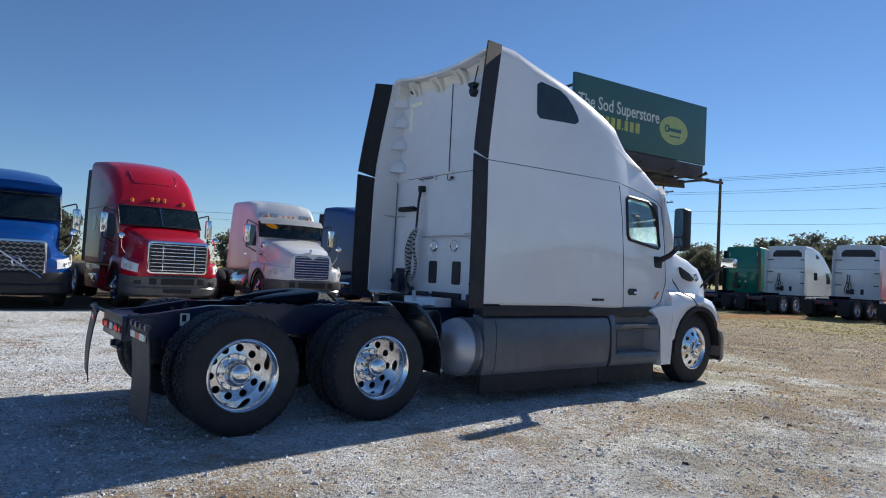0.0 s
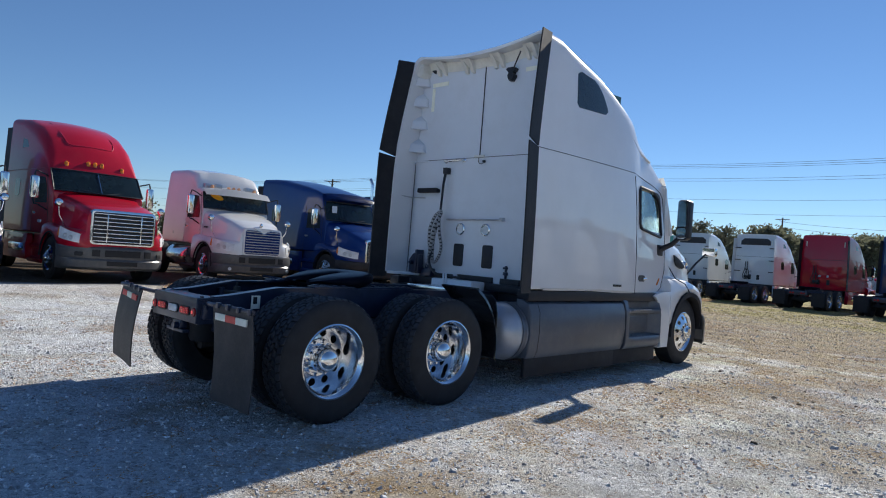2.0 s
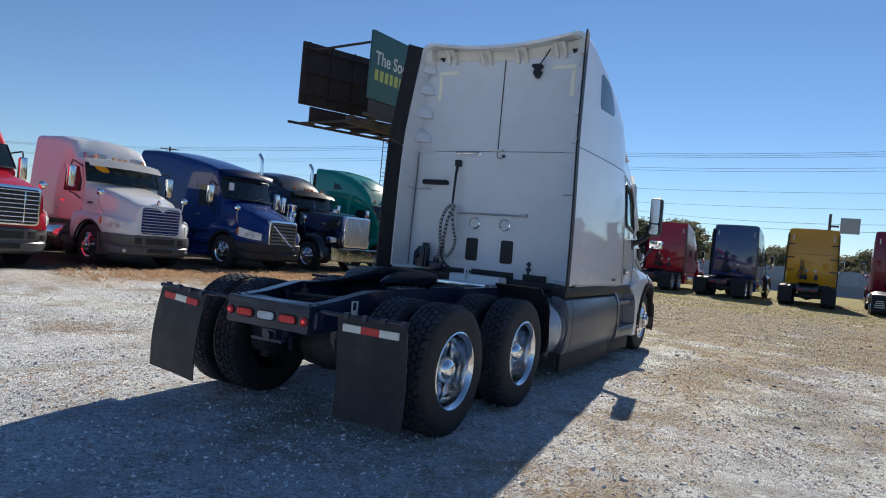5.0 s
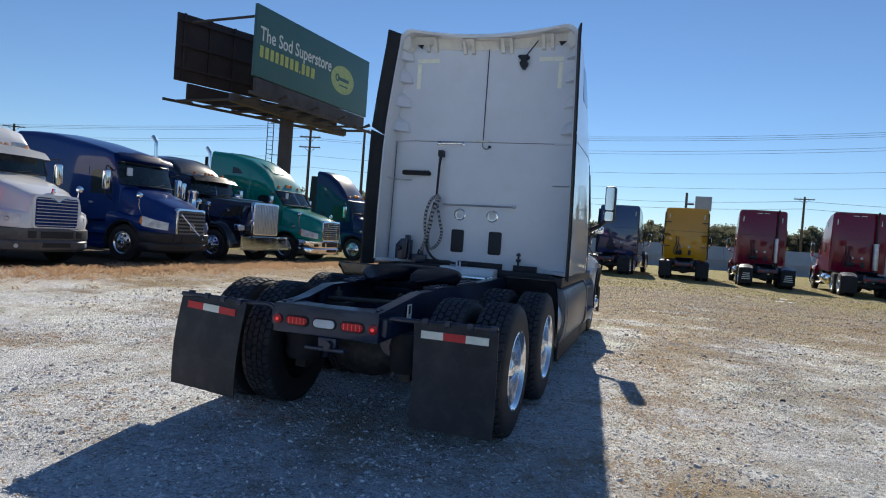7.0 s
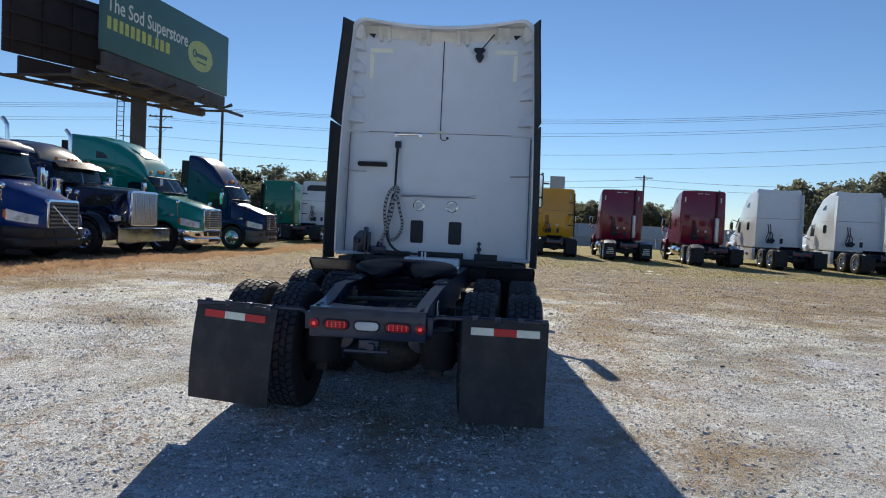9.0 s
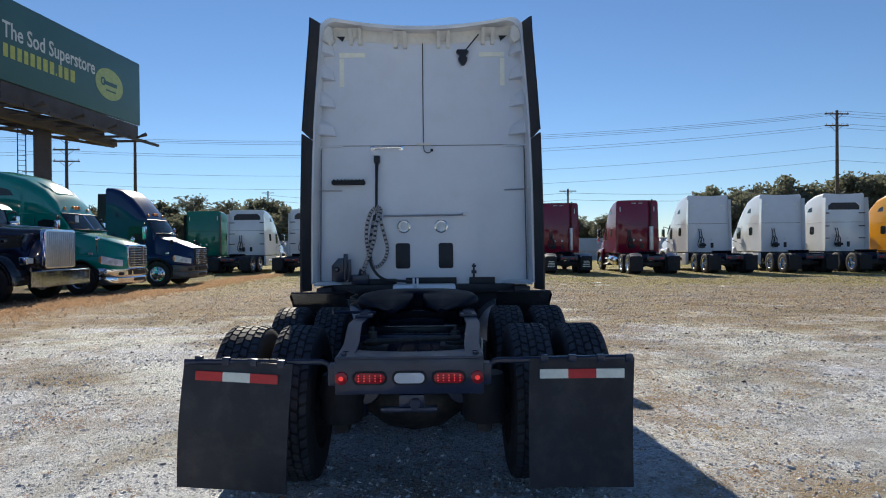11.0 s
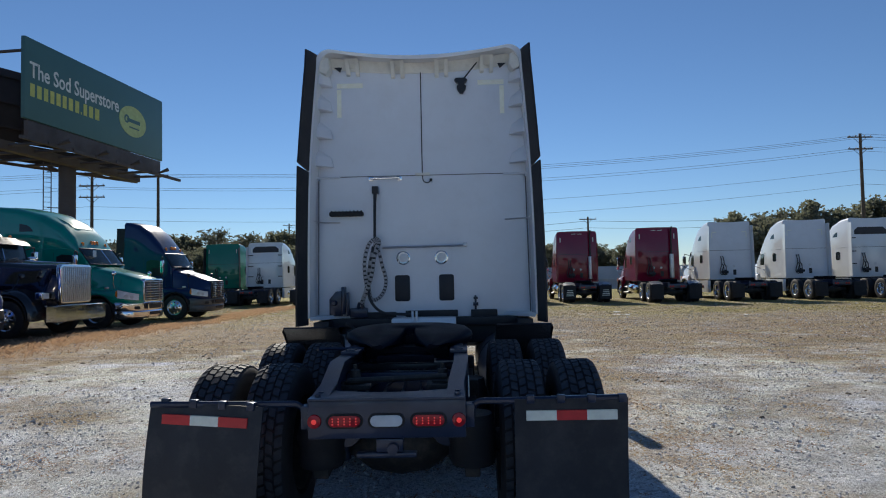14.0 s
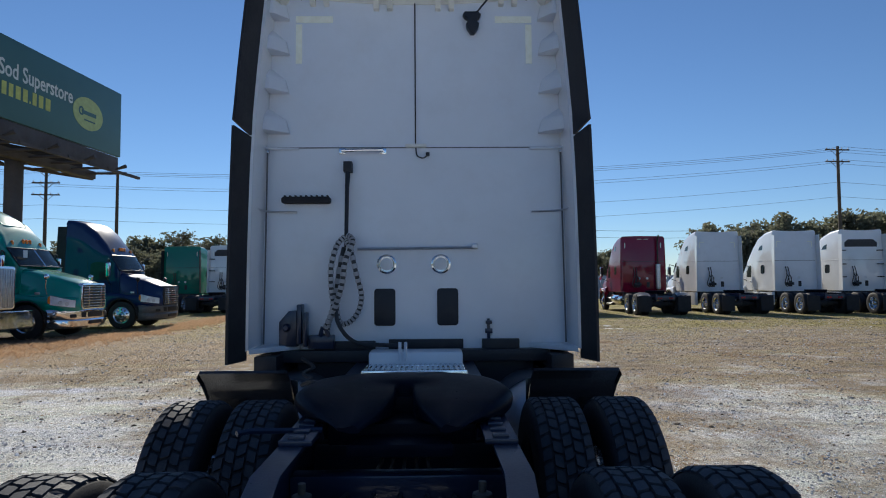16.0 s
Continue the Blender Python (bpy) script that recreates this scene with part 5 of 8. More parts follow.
        spots = ramp(n, [(0.44, (0, 0, 0)), (0.60, (1, 1, 1))])
        l.new(math_node("ADD", math_node("MULTIPLY", tex(scale, 5, 0.7), 0.6), math_node("MULTIPLY", tex(30, 6, 0.8), 0.42)), spots.inputs["Fac"])
        tint = ramp(n, [(0.35, low), (0.65, high)])
        l.new(tex(60, 6, 0.8), tint.inputs["Fac"])
        lane_mask = math_node("MULTIPLY", math_node("MULTIPLY", math_node("MULTIPLY", across, 1.8, True), along), math_node("MULTIPLY", spots.outputs["Color"], amount))
        base = mix(lane_mask, base, tint.outputs["Color"])
    # brown and dark grey mottling beside the cab
    reach_x = math_node("MULTIPLY", math_node("SUBTRACT", sep.outputs["X"], 1.6), 0.8, True)
    reach_y = math_node("MULTIPLY", math_node("SUBTRACT", math_node("ADD", sep.outputs["Y"], math_node("MULTIPLY", wob, 0.15)), 0.5), 0.35, True)
    for size, low, high, cut, strong in ((1.5, (0.30, 0.235, 0.165), (0.56, 0.47, 0.36), 0.47, 0.75), (2.3, (0.17, 0.16, 0.15), (0.40, 0.385, 0.37), 0.51, 0.7)):
        mottle = ramp(n, [(cut, (0, 0, 0)), (cut + 0.11, (strong, strong, strong))])
        l.new(math_node("ADD", math_node("MULTIPLY", tex(size, 7, 0.72), 0.72), math_node("MULTIPLY", tex(26, 6, 0.8), 0.28)), mottle.inputs["Fac"])
        tone = ramp(n, [(0.35, low), (0.66, high)])
        l.new(tex(44, 7, 0.8), tone.inputs["Fac"])
        base = mix(math_node("MULTIPLY", math_node("MULTIPLY", reach_x, reach_y), mottle.outputs["Color"]), base, tone.outputs["Color"])
    # darker and lighter streaks of the far lot
    lay = n.new("ShaderNodeCombineXYZ")
    l.new(math_node("MULTIPLY", sep.outputs["X"], 0.45), lay.inputs[0])
    l.new(math_node("MULTIPLY", sep.outputs["Y"], 1.6), lay.inputs[1])
    band = n.new("ShaderNodeTexNoise")
    band.inputs["Scale"].default_value, band.inputs["Detail"].default_value, band.inputs["Roughness"].default_value = 0.9, 9, 0.75
    l.new(lay.outputs[0], band.inputs["Vector"])
    dark = ramp(n, [(0.36, (0.42, 0.40, 0.38)), (0.50, (0.88, 0.87, 0.86)), (0.66, (1.08, 1.08, 1.08))])
    l.new(band.outputs["Fac"], dark.inputs["Fac"])
    shade = n.new("ShaderNodeMixRGB")
    shade.blend_type = "MULTIPLY"
    l.new(math_node("ADD", math_node("MULTIPLY", far, 0.75), 0.2), shade.inputs["Fac"])
    l.new(base, shade.inputs["Color1"])
    l.new(dark.outputs["Color"], shade.inputs["Color2"])
    base = shade.outputs["Color"]
    # slow drift of hue over the lot: yellowish, greenish and purplish earth
    hue = ramp(n, [(0.34, (0.86, 0.86, 0.96)), (0.44, (1.0, 0.99, 0.97)), (0.53, (1.04, 1.0, 0.86)), (0.60, (0.98, 1.02, 0.84)), (0.70, (1.10, 0.98, 0.80))])
    lie = n.new("ShaderNodeCombineXYZ")
    l.new(math_node("MULTIPLY", sep.outputs["X"], 0.35), lie.inputs[0])
    l.new(math_node("MULTIPLY", sep.outputs["Y"], 0.8), lie.inputs[1])
    drift = n.new("ShaderNodeTexNoise")
    drift.inputs["Scale"].default_value, drift.inputs["Detail"].default_value, drift.inputs["Roughness"].default_value = 1.3, 8, 0.72
    l.new(lie.outputs[0], drift.inputs["Vector"])
    l.new(drift.outputs["Fac"], hue.inputs["Fac"])
    tinge = n.new("ShaderNodeMixRGB")
    tinge.blend_type = "MULTIPLY"
    l.new(math_node("ADD", math_node("MULTIPLY", math_node("MULTIPLY", math_node("SUBTRACT", sep.outputs["Y"], 0.0), 0.12, True), 0.8), 0.2), tinge.inputs["Fac"])
    l.new(base, tinge.inputs["Color1"])
    l.new(hue.outputs["Color"], tinge.inputs["Color2"])
    base = tinge.outputs["Color"]
    # dry grass strip beside the parked row
    edge = math_node("MULTIPLY", math_node("SUBTRACT", tex(0.5, 5), 0.5), 2.0)
    lane = math_node("ABSOLUTE", math_node("ADD", math_node("ADD", sep.outputs["X"], 9.25), edge))
    strip = math_node("SUBTRACT", 1.0, math_node("MULTIPLY", math_node("SUBTRACT", lane, 0.35), 1.1), True)
    strip = math_node("MULTIPLY", strip, math_node("ADD", math_node("MULTIPLY", math_node("MULTIPLY", math_node("SUBTRACT", sep.outputs["Y"], 1.0), 0.16, True), 0.85), 0.15))
    straw = ramp(n, [(0.3, (0.33, 0.21, 0.125)), (0.55, (0.50, 0.345, 0.215)), (0.8, (0.62, 0.47, 0.33))])
    l.new(tex(14, 8, 0.75), straw.inputs["Fac"])
    base = mix(strip, base, straw.outputs["Color"])
    # tan trodden grass that spreads from the row into the lot
    reach = math_node("ADD", 0.9, math_node("MULTIPLY", math_node("MULTIPLY", math_node("SUBTRACT", sep.outputs["Y"], 7.0), 0.14, True), 3.2))
    spread = math_node("SUBTRACT", 1.0, math_node("MULTIPLY", math_node("SUBTRACT", lane, reach), 0.6), True)
    thin = ramp(n, [(0.40, (0.1, 0.1, 0.1)), (0.60, (0.75, 0.75, 0.75))])
    l.new(math_node("ADD", math_node("MULTIPLY", tex(1.2, 6, 0.7), 0.65), math_node("MULTIPLY", tex(22, 6, 0.8), 0.36)), thin.inputs["Fac"])
    tan = ramp(n, [(0.3, (0.34, 0.235, 0.135)), (0.7, (0.60, 0.46, 0.30))])
    l.new(tex(30, 7, 0.75), tan.inputs["Fac"])
    base = mix(math_node("MULTIPLY", math_node("MULTIPLY", spread, math_node("MULTIPLY", math_node("SUBTRACT", sep.outputs["Y"], 4.0), 0.2, True)), thin.outputs["Color"]), base, tan.outputs["Color"])
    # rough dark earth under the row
    # darker brown ground from the row's fronts back
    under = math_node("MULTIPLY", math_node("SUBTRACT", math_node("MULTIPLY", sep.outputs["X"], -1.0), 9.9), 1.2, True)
    dark_brown = ramp(n, [(0.3, (0.08, 0.055, 0.035)), (0.7, (0.17, 0.12, 0.075))])
    l.new(tex(4, 8, 0.7), dark_brown.inputs["Fac"])
    base = mix(under, base, dark_brown.outputs["Color"])
    # grass of the far verge
    green = math_node("MULTIPLY", math_node("SUBTRACT", math_node("ADD", sep.outputs["Y"], wob), 17.0), 0.16, True)
    turf = ramp(n, [(0.3, (0.14, 0.13, 0.035)), (0.5, (0.31, 0.265, 0.075)), (0.75, (0.50, 0.40, 0.16))])
    l.new(tex(3.2, 9, 0.75), turf.inputs["Fac"])
    bare = ramp(n, [(0.42, (0.15, 0.15, 0.15)), (0.56, (1, 1, 1))])
    l.new(tex(0.35, 6, 0.7), bare.inputs["Fac"])
    beyond = math_node("MULTIPLY", math_node("SUBTRACT", sep.outputs["Y"], 36.0), 0.25, True)
    base = mix(math_node("MAXIMUM", beyond, math_node("MULTIPLY", green, bare.outputs["Color"])), base, turf.outputs["Color"])
    l.new(base, p.inputs["Base Color"])
    p.inputs["Roughness"].default_value = 0.93
    p.inputs["Specular IOR Level"].default_value = 0.25
    b = n.new("ShaderNodeBump")
    b.inputs["Strength"].default_value, b.inputs["Distance"].default_value = 1.0, 0.032
    hgt = math_node("ADD", math_node("ADD", math_node("MULTIPLY", vor.outputs["Distance"], -0.5), math_node("MULTIPLY", tex(150, 4, 0.7), 0.7)), math_node("MULTIPLY", tex(45, 6, 0.75), 1.3))
    l.new(hgt, b.inputs["Height"])
    l.new(b.outputs["Normal"], p.inputs["Normal"])
    return m


ground_mat = ground_material()
bm = bmesh.new()
xs = sorted({*[-2500, -600, -200, -90, -60, -45, -35], *range(-30, 41, 1), 50, 70, 120, 300, 800, 2500})
ys = sorted({*[-2500, -500, -120, -50, -30], *range(-20, 41, 1), 46, 56, 75, 110, 200, 500, 1200, 3500})


def ground_z(x, y):
    k = max(0, 1 - max(abs(x), abs(y - 10)) / 45)
    lot = noise.noise((x * 0.35, y * 0.35, 3)) * 0.03 + noise.noise((x * 1.3, y * 1.3, 8)) * 0.012
    calm = min(1, max(0, (max(abs(x) - 1.8, -1.6 - y, y - 7.8)) / 1.5))
    f, h = min(1, max(0, (-x - 7.5) / 2.6)), min(1, max(0, (20 - y) / 7))
    rise = 0.14 * f * f * (3 - 2 * f) * h * h * (3 - 2 * h) * min(1, max(0, (x + 200) / 120))
    return lot * k * calm - 0.004 + rise


vs = [[bm.verts.new((x, y, ground_z(x, y))) for x in xs] for y in ys]
for j in range(len(ys) - 1):
    for i in range(len(xs) - 1):
        bm.faces.new((vs[j][i], vs[j][i + 1], vs[j + 1][i + 1], vs[j + 1][i]))
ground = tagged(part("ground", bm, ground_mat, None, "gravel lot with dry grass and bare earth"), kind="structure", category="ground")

# ---- parked trucks ----
# Each in its own axes: front at y = 0, facing +y, x to its right.
paints = {k: paint(k + "_truck_paint", c, 0.03, 0.5 if k in ("maroon", "yellow", "fadedgreen", "red", "navy", "blue", "midnight") else 1.0) for k, c in dict(
    red=(0.43, 0.006, 0.026), navy=(0.006, 0.030, 0.16), blue=(0.006, 0.055, 0.26), midnight=(0.006, 0.022, 0.085), black=(0.005, 0.005, 0.010), green=(0.0, 0.24, 0.18),
    maroon=(0.20, 0.003, 0.028), yellow=(0.74, 0.34, 0.005), white=(0.78, 0.79, 0.80), darkblue=(0.020, 0.042, 0.15), fadedgreen=(0.004, 0.17, 0.11)).items()}
bumper_grey = surface("grey_bumper_plastic", (0.085, 0.088, 0.095), 0.32, 0, 0.12, 3, 90, 0.05, 0, DUST, 0.25)
mesh_black = surface("black_grille_mesh", (0.02, 0.02, 0.022), 0.4, 0.3, 0.2, 8, 90, 0.1)


def section_side(rows):
    def fn(y, z):
        rr = rows if rows[0][0] < rows[-1][0] else rows[::-1]
        row = rr[-1]
        for a, b in zip(rr, rr[1:]):
            if y <= b[0]:
                f = min(1, max(0, (y - a[0]) / (b[0] - a[0])))
                row = [p + (q - p) * f for p, q in zip(a, b)]
                break
        _, z0, zt, w0, w1, r, _ = row
        return w0 + (w1 - w0) * min(1.0, max(0.0, (z - z0) / (zt - r - z0))) ** 2.0
    return fn


def plate(outline, s, off, fn, thick=0.015):
    return on_side(bmesh.new(), list(outline), s, off, thick, fn, 4, 3)


def wing_mesh(s, fy, fz, r0, width, nose):
    rows = []
    for k in range(13):
        a = radians(186 - 190 * k / 12)
        yo, zo = fy + r0 * math.cos(a), fz + r0 * 1.04 * math.sin(a)
        out = 0.15 + 0.08 * math.sin(a) + (nose if math.cos(a) > 0.3 else 0)
        y2, z2 = fy + (r0 + out) * math.cos(a), fz + (r0 + out) * math.sin(a)
        y2 = min(y2, -0.12)
        x1 = s * width
        rows.append([(x1, yo, zo), (s * (width + 0.03), yo * 0.6 + y2 * 0.4, zo * 0.6 + z2 * 0.4), (s * (width - 0.05), y2 * 0.85 + yo * 0.15, z2 * 0.85 + zo * 0.15), (s * (width - 0.16), y2, z2), (s * 0.6, y2, z2 + 0.03), (s * 0.6, yo, zo)])
    bm = bmesh.new()
    loft(bm, rows)
    return bm


# windscreen foot and head (y, z) and the roof's sections (y, top, half width, shoulder, crown)
ROOFS = {
    "high": ((-1.6, 2.06, -2.05, 2.66), ((-2.05, 2.70, 0.98, 0.12, 0.08), (-2.3, 3.0, 1.0, 0.28, 0.12), (-2.8, 3.4, 1.03, 0.33, 0.12), (-3.4, 3.72, 1.05, 0.3, 0.09), (-4.2, 3.87, 1.08, 0.22, 0.05), (-5.0, 3.9, 1.1, 0.14, 0.02))),
    "full": ((-1.6, 2.06, -2.05, 2.66), ((-2.05, 2.70, 0.98, 0.12, 0.08), (-2.3, 3.05, 1.0, 0.28, 0.12), (-2.8, 3.52, 1.03, 0.33, 0.12), (-3.4, 3.92, 1.05, 0.28, 0.08), (-4.2, 4.12, 1.08, 0.2, 0.0), (-5.0, 4.17, 1.1, 0.12, -0.05))),
    "tall": ((-1.6, 2.06, -2.05, 2.66), ((-2.05, 2.70, 1.05, 0.12, 0.08), (-2.22, 3.0, 1.05, 0.26, 0.12), (-2.6, 3.42, 1.05, 0.32, 0.13), (-3.2, 3.76, 1.05, 0.32, 0.10), (-4.0, 3.98, 1.08, 0.24, 0.06), (-4.9, 4.05, 1.1, 0.16, 0.03))),
    "mid": ((-1.70, 2.03, -1.88, 2.55), ((-1.88, 2.60, 0.98, 0.10, 0.05), (-2.25, 2.68, 1.0, 0.12, 0.05), (-2.32, 2.86, 0.99, 0.2, 0.08), (-2.52, 3.10, 1.0, 0.25, 0.08), (-3.1, 3.21, 1.02, 0.22, 0.06), (-4.05, 3.22, 1.04, 0.16, 0.04))),
    "aero": ((-1.60, 2.03, -1.86, 2.72), ((-1.86, 2.90, 1.03, 0.09, 0.05), (-2.2, 3.02, 1.05, 0.12, 0.06), (-3.0, 3.2, 1.05, 0.24, 0.09), (-4.0, 3.38, 1.08, 0.22, 0.07), (-4.7, 3.44, 1.09, 0.2, 0.05), (-5.3, 3.44, 1.1, 0.16, 0.03))),
    "classic": ((-2.32, 2.08, -2.48, 2.66), ((-2.48, 2.70, 0.95, 0.10, 0.05), (-2.95, 2.78, 0.98, 0.14, 0.06), (-3.05, 2.92, 0.98, 0.2, 0.08), (-3.4, 3.2, 1.0, 0.3, 0.1), (-4.2, 3.32, 1.03, 0.25, 0.08), (-5.2, 3.32, 1.05, 0.2, 0.04))),
    "cap": ((-1.50, 2.08, -1.88, 2.72), ((-1.88, 2.78, 0.97, 0.12, 0.06), (-2.1, 3.1, 0.97, 0.3, 0.1), (-2.45, 3.55, 1.0, 0.32, 0.1), (-2.85, 3.86, 1.02, 0.26, 0.06), (-3.2, 3.96, 1.03, 0.18, 0.03), (-3.42, 3.97, 1.03, 0.16, 0.02))),
    "day": ((-1.6, 2.05, -2.0, 2.66), ((-2.0, 2.70, 0.96, 0.14, 0.06), (-2.3, 2.8, 1.0, 0.16, 0.06), (-2.6, 2.82, 1.02, 0.16, 0.06), (-2.9, 2.82, 1.03, 0.16, 0.05), (-3.2, 2.82, 1.03, 0.16, 0.04), (-3.4, 2.82, 1.03, 0.14, 0.03))),
}


def parked_truck(m, label, skin, roof="high", grille="bars", gw=1.5, gz=(0.92, 1.62), bumper=None, stacks=(), stack_y=None, chrome_trim=True, long_nose=False,
                 back="plain", fairing=True, visor=False, sticker=False, shield=False, mirror_mat=None, tail=3.2, fy=-1.25, paper=False, cans=False, printed=False):
    t = thing("semi_truck", m, label, "truck", "parked trucks")
    bumper = bumper or bumper_grey
    mirror_mat = mirror_mat or chrome
    (yb, zb, yt, zt), tops = ROOFS[roof]
    rows = [(yb, 1.02, zb, 1.02, 1.0 + (0.04 if roof == "tall" else 0), 0.06, 0.03)]
    for y, top, w1, r, crown in tops:
        f = min(1, (yt - y) / 1.2)
        rows.append((y, 1.04, top, 1.03 + 0.15 * f, w1 + 0.03 * f, r, crown))
    fn = section_side(rows)
    bm = bmesh.new()
    loft(bm, [ring(*row, (1.2, 1.35, 1.5)) for row in rows])
    part("cab_body", bm, skin, t, "painted cab and sleeper shell")
    end = rows[-1][0]
    # windscreen
    bm = bmesh.new()
    grid = []
    for j in range(5):
        f = 0.06 + 0.88 * j / 4
        row = []
        for k in range(-6, 7):
            u = k / 6
            x = (1.0 - 0.02 * f + (0.04 if roof == "tall" else 0)) * u
            y = yb + (yt - yb) * f + 0.03 + 0.12 * (1 - abs(u) ** 2.6)
            row.append((x, y, zb + (zt - zb) * f))
        grid.append(row)
    loft(bm, grid, (False, False), False)
    bmesh.ops.solidify(bm, geom=list(bm.faces), thickness=0.1)
    screen = part("windscreen", bm, screen_glass, t, "dark reflective windscreen")
    edge = grid[0] + [r[-1] for r in grid[1:-1]] + grid[-1][::-1] + [r[0] for r in grid[-2:0:-1]]
    bm = tube(bmesh.new(), [(x * 1.005, y + 0.004, z) for x, y, z in edge + edge[:1]], 0.016, 6)
    part("screen_seal", bm, black_plastic, screen)
    if roof in ("tall", "high", "classic"):
        bm = bmesh.new()
        tube(bm, [(0, grid[0][6][1] + 0.006, grid[0][6][2]), (0, grid[4][6][1] + 0.006, grid[4][6][2])], 0.014, 6)
        part("centre_bar", bm, chrome if chrome_trim else black_plastic, screen)
    for s in (-1, 1):
        tubes = [(s * 0.1, grid[0][6][1] + 0.02, grid[0][6][2]), (s * 0.52, grid[1][9][1] + 0.03, grid[1][9][2] - 0.06)]
        part("wiper", tube(bmesh.new(), tubes, 0.012, 6), black_plastic, screen)
    if sticker:
        bm = bmesh.new()
        oval = []
        for k in range(20):
            a = 2 * math.pi * k / 20
            x, z = 0.62 - 0.17 * math.cos(a) + 0.03 * math.sin(a), zb + 0.37 + 0.085 * math.sin(a) - 0.03 * math.cos(a)
            oval.append((x, yb + (yt - yb) * (z - zb) / (zt - zb) + 0.03 + 0.12 * (1 - abs(x) ** 2.6) + 0.012, z))
        loft(bm, [oval, [(x, y + 0.008, z) for x, y, z in oval]])
        part("sticker", bm, paints["yellow"], screen, "oval yellow windscreen sticker")
    if paper:
        bm = prism(bmesh.new(), rounded(0.62, 0.80, zb + 0.28, zb + 0.50, 0.01), "y", grid[1][10][1] - 0.03, grid[2][10][1] + 0.055)
        part("paper_sheet", bm, wall_white, screen, "white paper sheet behind the glass")
    slanted = roof in ("tall", "high", "full", "cap")
    if roof in ("mid", "high", "tall", "full", "day", "cap", "classic"):
        for x in (-0.66, -0.16, 0, 0.16, 0.66):
            bm = lathe(bmesh.new(), [(0.05, -0.05), (0.05, 0.02), (0.045, 0.055), (0.02, 0.075), (0, 0.078)], 10, "z", (x, yt - (0.035 if slanted else 0.10), tops[0][1] + (0.135 - 0.06 * (abs(x) > 0.5) if slanted else 0.08)))
            part("marker_light", bm, lens_peach if roof == "mid" else lens_amber, t, "pale amber roof marker light" if roof == "mid" else "amber roof marker light")
    if roof == "tall":
        def roof_z(x, y):
            for p, q in zip(tops, tops[1:]):
                if y >= q[0]:
                    f = (p[0] - y) / (p[0] - q[0])
                    _, top, w1, r, crown = [u + (v - u) * f for u, v in zip(p, q)]
                    return top + crown * (1 - min(1, abs(x) / (w1 - r)) ** 2)
            return tops[-1][1]
        line = [(-0.62, -4.4), (-0.61, -3.6), (-0.60, -2.9), (-0.585, -2.62), (-0.54, -2.47), (-0.46, -2.42), (-0.3, -2.395), (0, -2.385), (0.3, -2.395), (0.46, -2.42), (0.54, -2.47), (0.585, -2.62), (0.60, -2.9), (0.61, -3.6), (0.62, -4.4)]
        part("roof_crease", tube(bmesh.new(), curve_pts([(x, y, roof_z(x, y) - 0.004) for x, y in line], 4), 0.017, 6), skin, t, "moulded crease round the roof panel")
    if visor:
        deep = 0.24 if roof == "aero" else 0.30
        z1 = tops[0][1] - 0.0
        bm = bmesh.new()
        rows_v = []
        for back_off, dz in ((0.06, 0.03), (-0.10, 0.015), (-0.20, -0.06), (-deep, -0.16)):
            rows_v.append([(1.0 * k / 8, yt - back_off + 0.10 * (1 - abs(k / 8) ** 2.6), z1 + dz + (0.05 * (1 - (k / 8) ** 2) if dz > 0 else 0.015 * (1 - (k / 8) ** 2))) for k in range(-8, 9)])
        loft(bm, rows_v, (False, False), False)
        bmesh.ops.solidify(bm, geom=list(bm.faces), thickness=0.03)
        part("sun_visor", bm, skin, t, "outside sun visor")
    if cans:
        for x, y in ((-0.5, -2.05), (0.45, -2.05), (-0.72, -2.2), (0.70, -2.2)):
            part("roof_horn", box(bmesh.new(), x - 0.11, x + 0.11, y - 0.12, y + 0.06, tops[1][1] - 0.02, tops[1][1] + 0.12, 0.03), alu_dull, t, "roof box and horn")
    # bonnet
    h0 = gz[1]
    if not long_nose:
        part("bonnet", bonnet_mesh(gw, h0, fy, yb, zb - 0.0, 0.80), skin, t, "painted bonnet moulded with the wings", angle=50)
        bm = tube(bmesh.new(), [(0, -0.35, h0 + 0.06), (0, -0.9, h0 + (zb - h0) * 0.42 + 0.05)], 0.008, 5)
        part("bonnet_crease", bm, skin, t)
    else:
        hood = [(yb - 0.1, 0.95, zb - 0.02, 0.95, 0.86, 0.16, 0.06), (yb + 0.7, 0.95, zb - 0.05, 0.80, 0.70, 0.18, 0.06), (-0.9, 0.9, h0 + 0.03, 0.70, 0.63, 0.2, 0.05), (-0.3, 0.75, h0, gw / 2 + 0.04, gw / 2, 0.14, 0.04), (-0.1, 0.72, h0 - 0.05, gw / 2 + 0.01, gw / 2 - 0.02, 0.10, 0.03)]
        bm = bmesh.new()
        loft(bm, [ring(*row, (1.05, 1.12, 1.2)) for row in hood])
        part("bonnet", bm, skin, t, "long painted bonnet")
        part("bonnet_strip", tube(bmesh.new(), [(0.0, -0.2, h0 + 0.045), (0.0, yb, zb + 0.05)], 0.014, 6), chrome, t, "chrome bonnet strip")
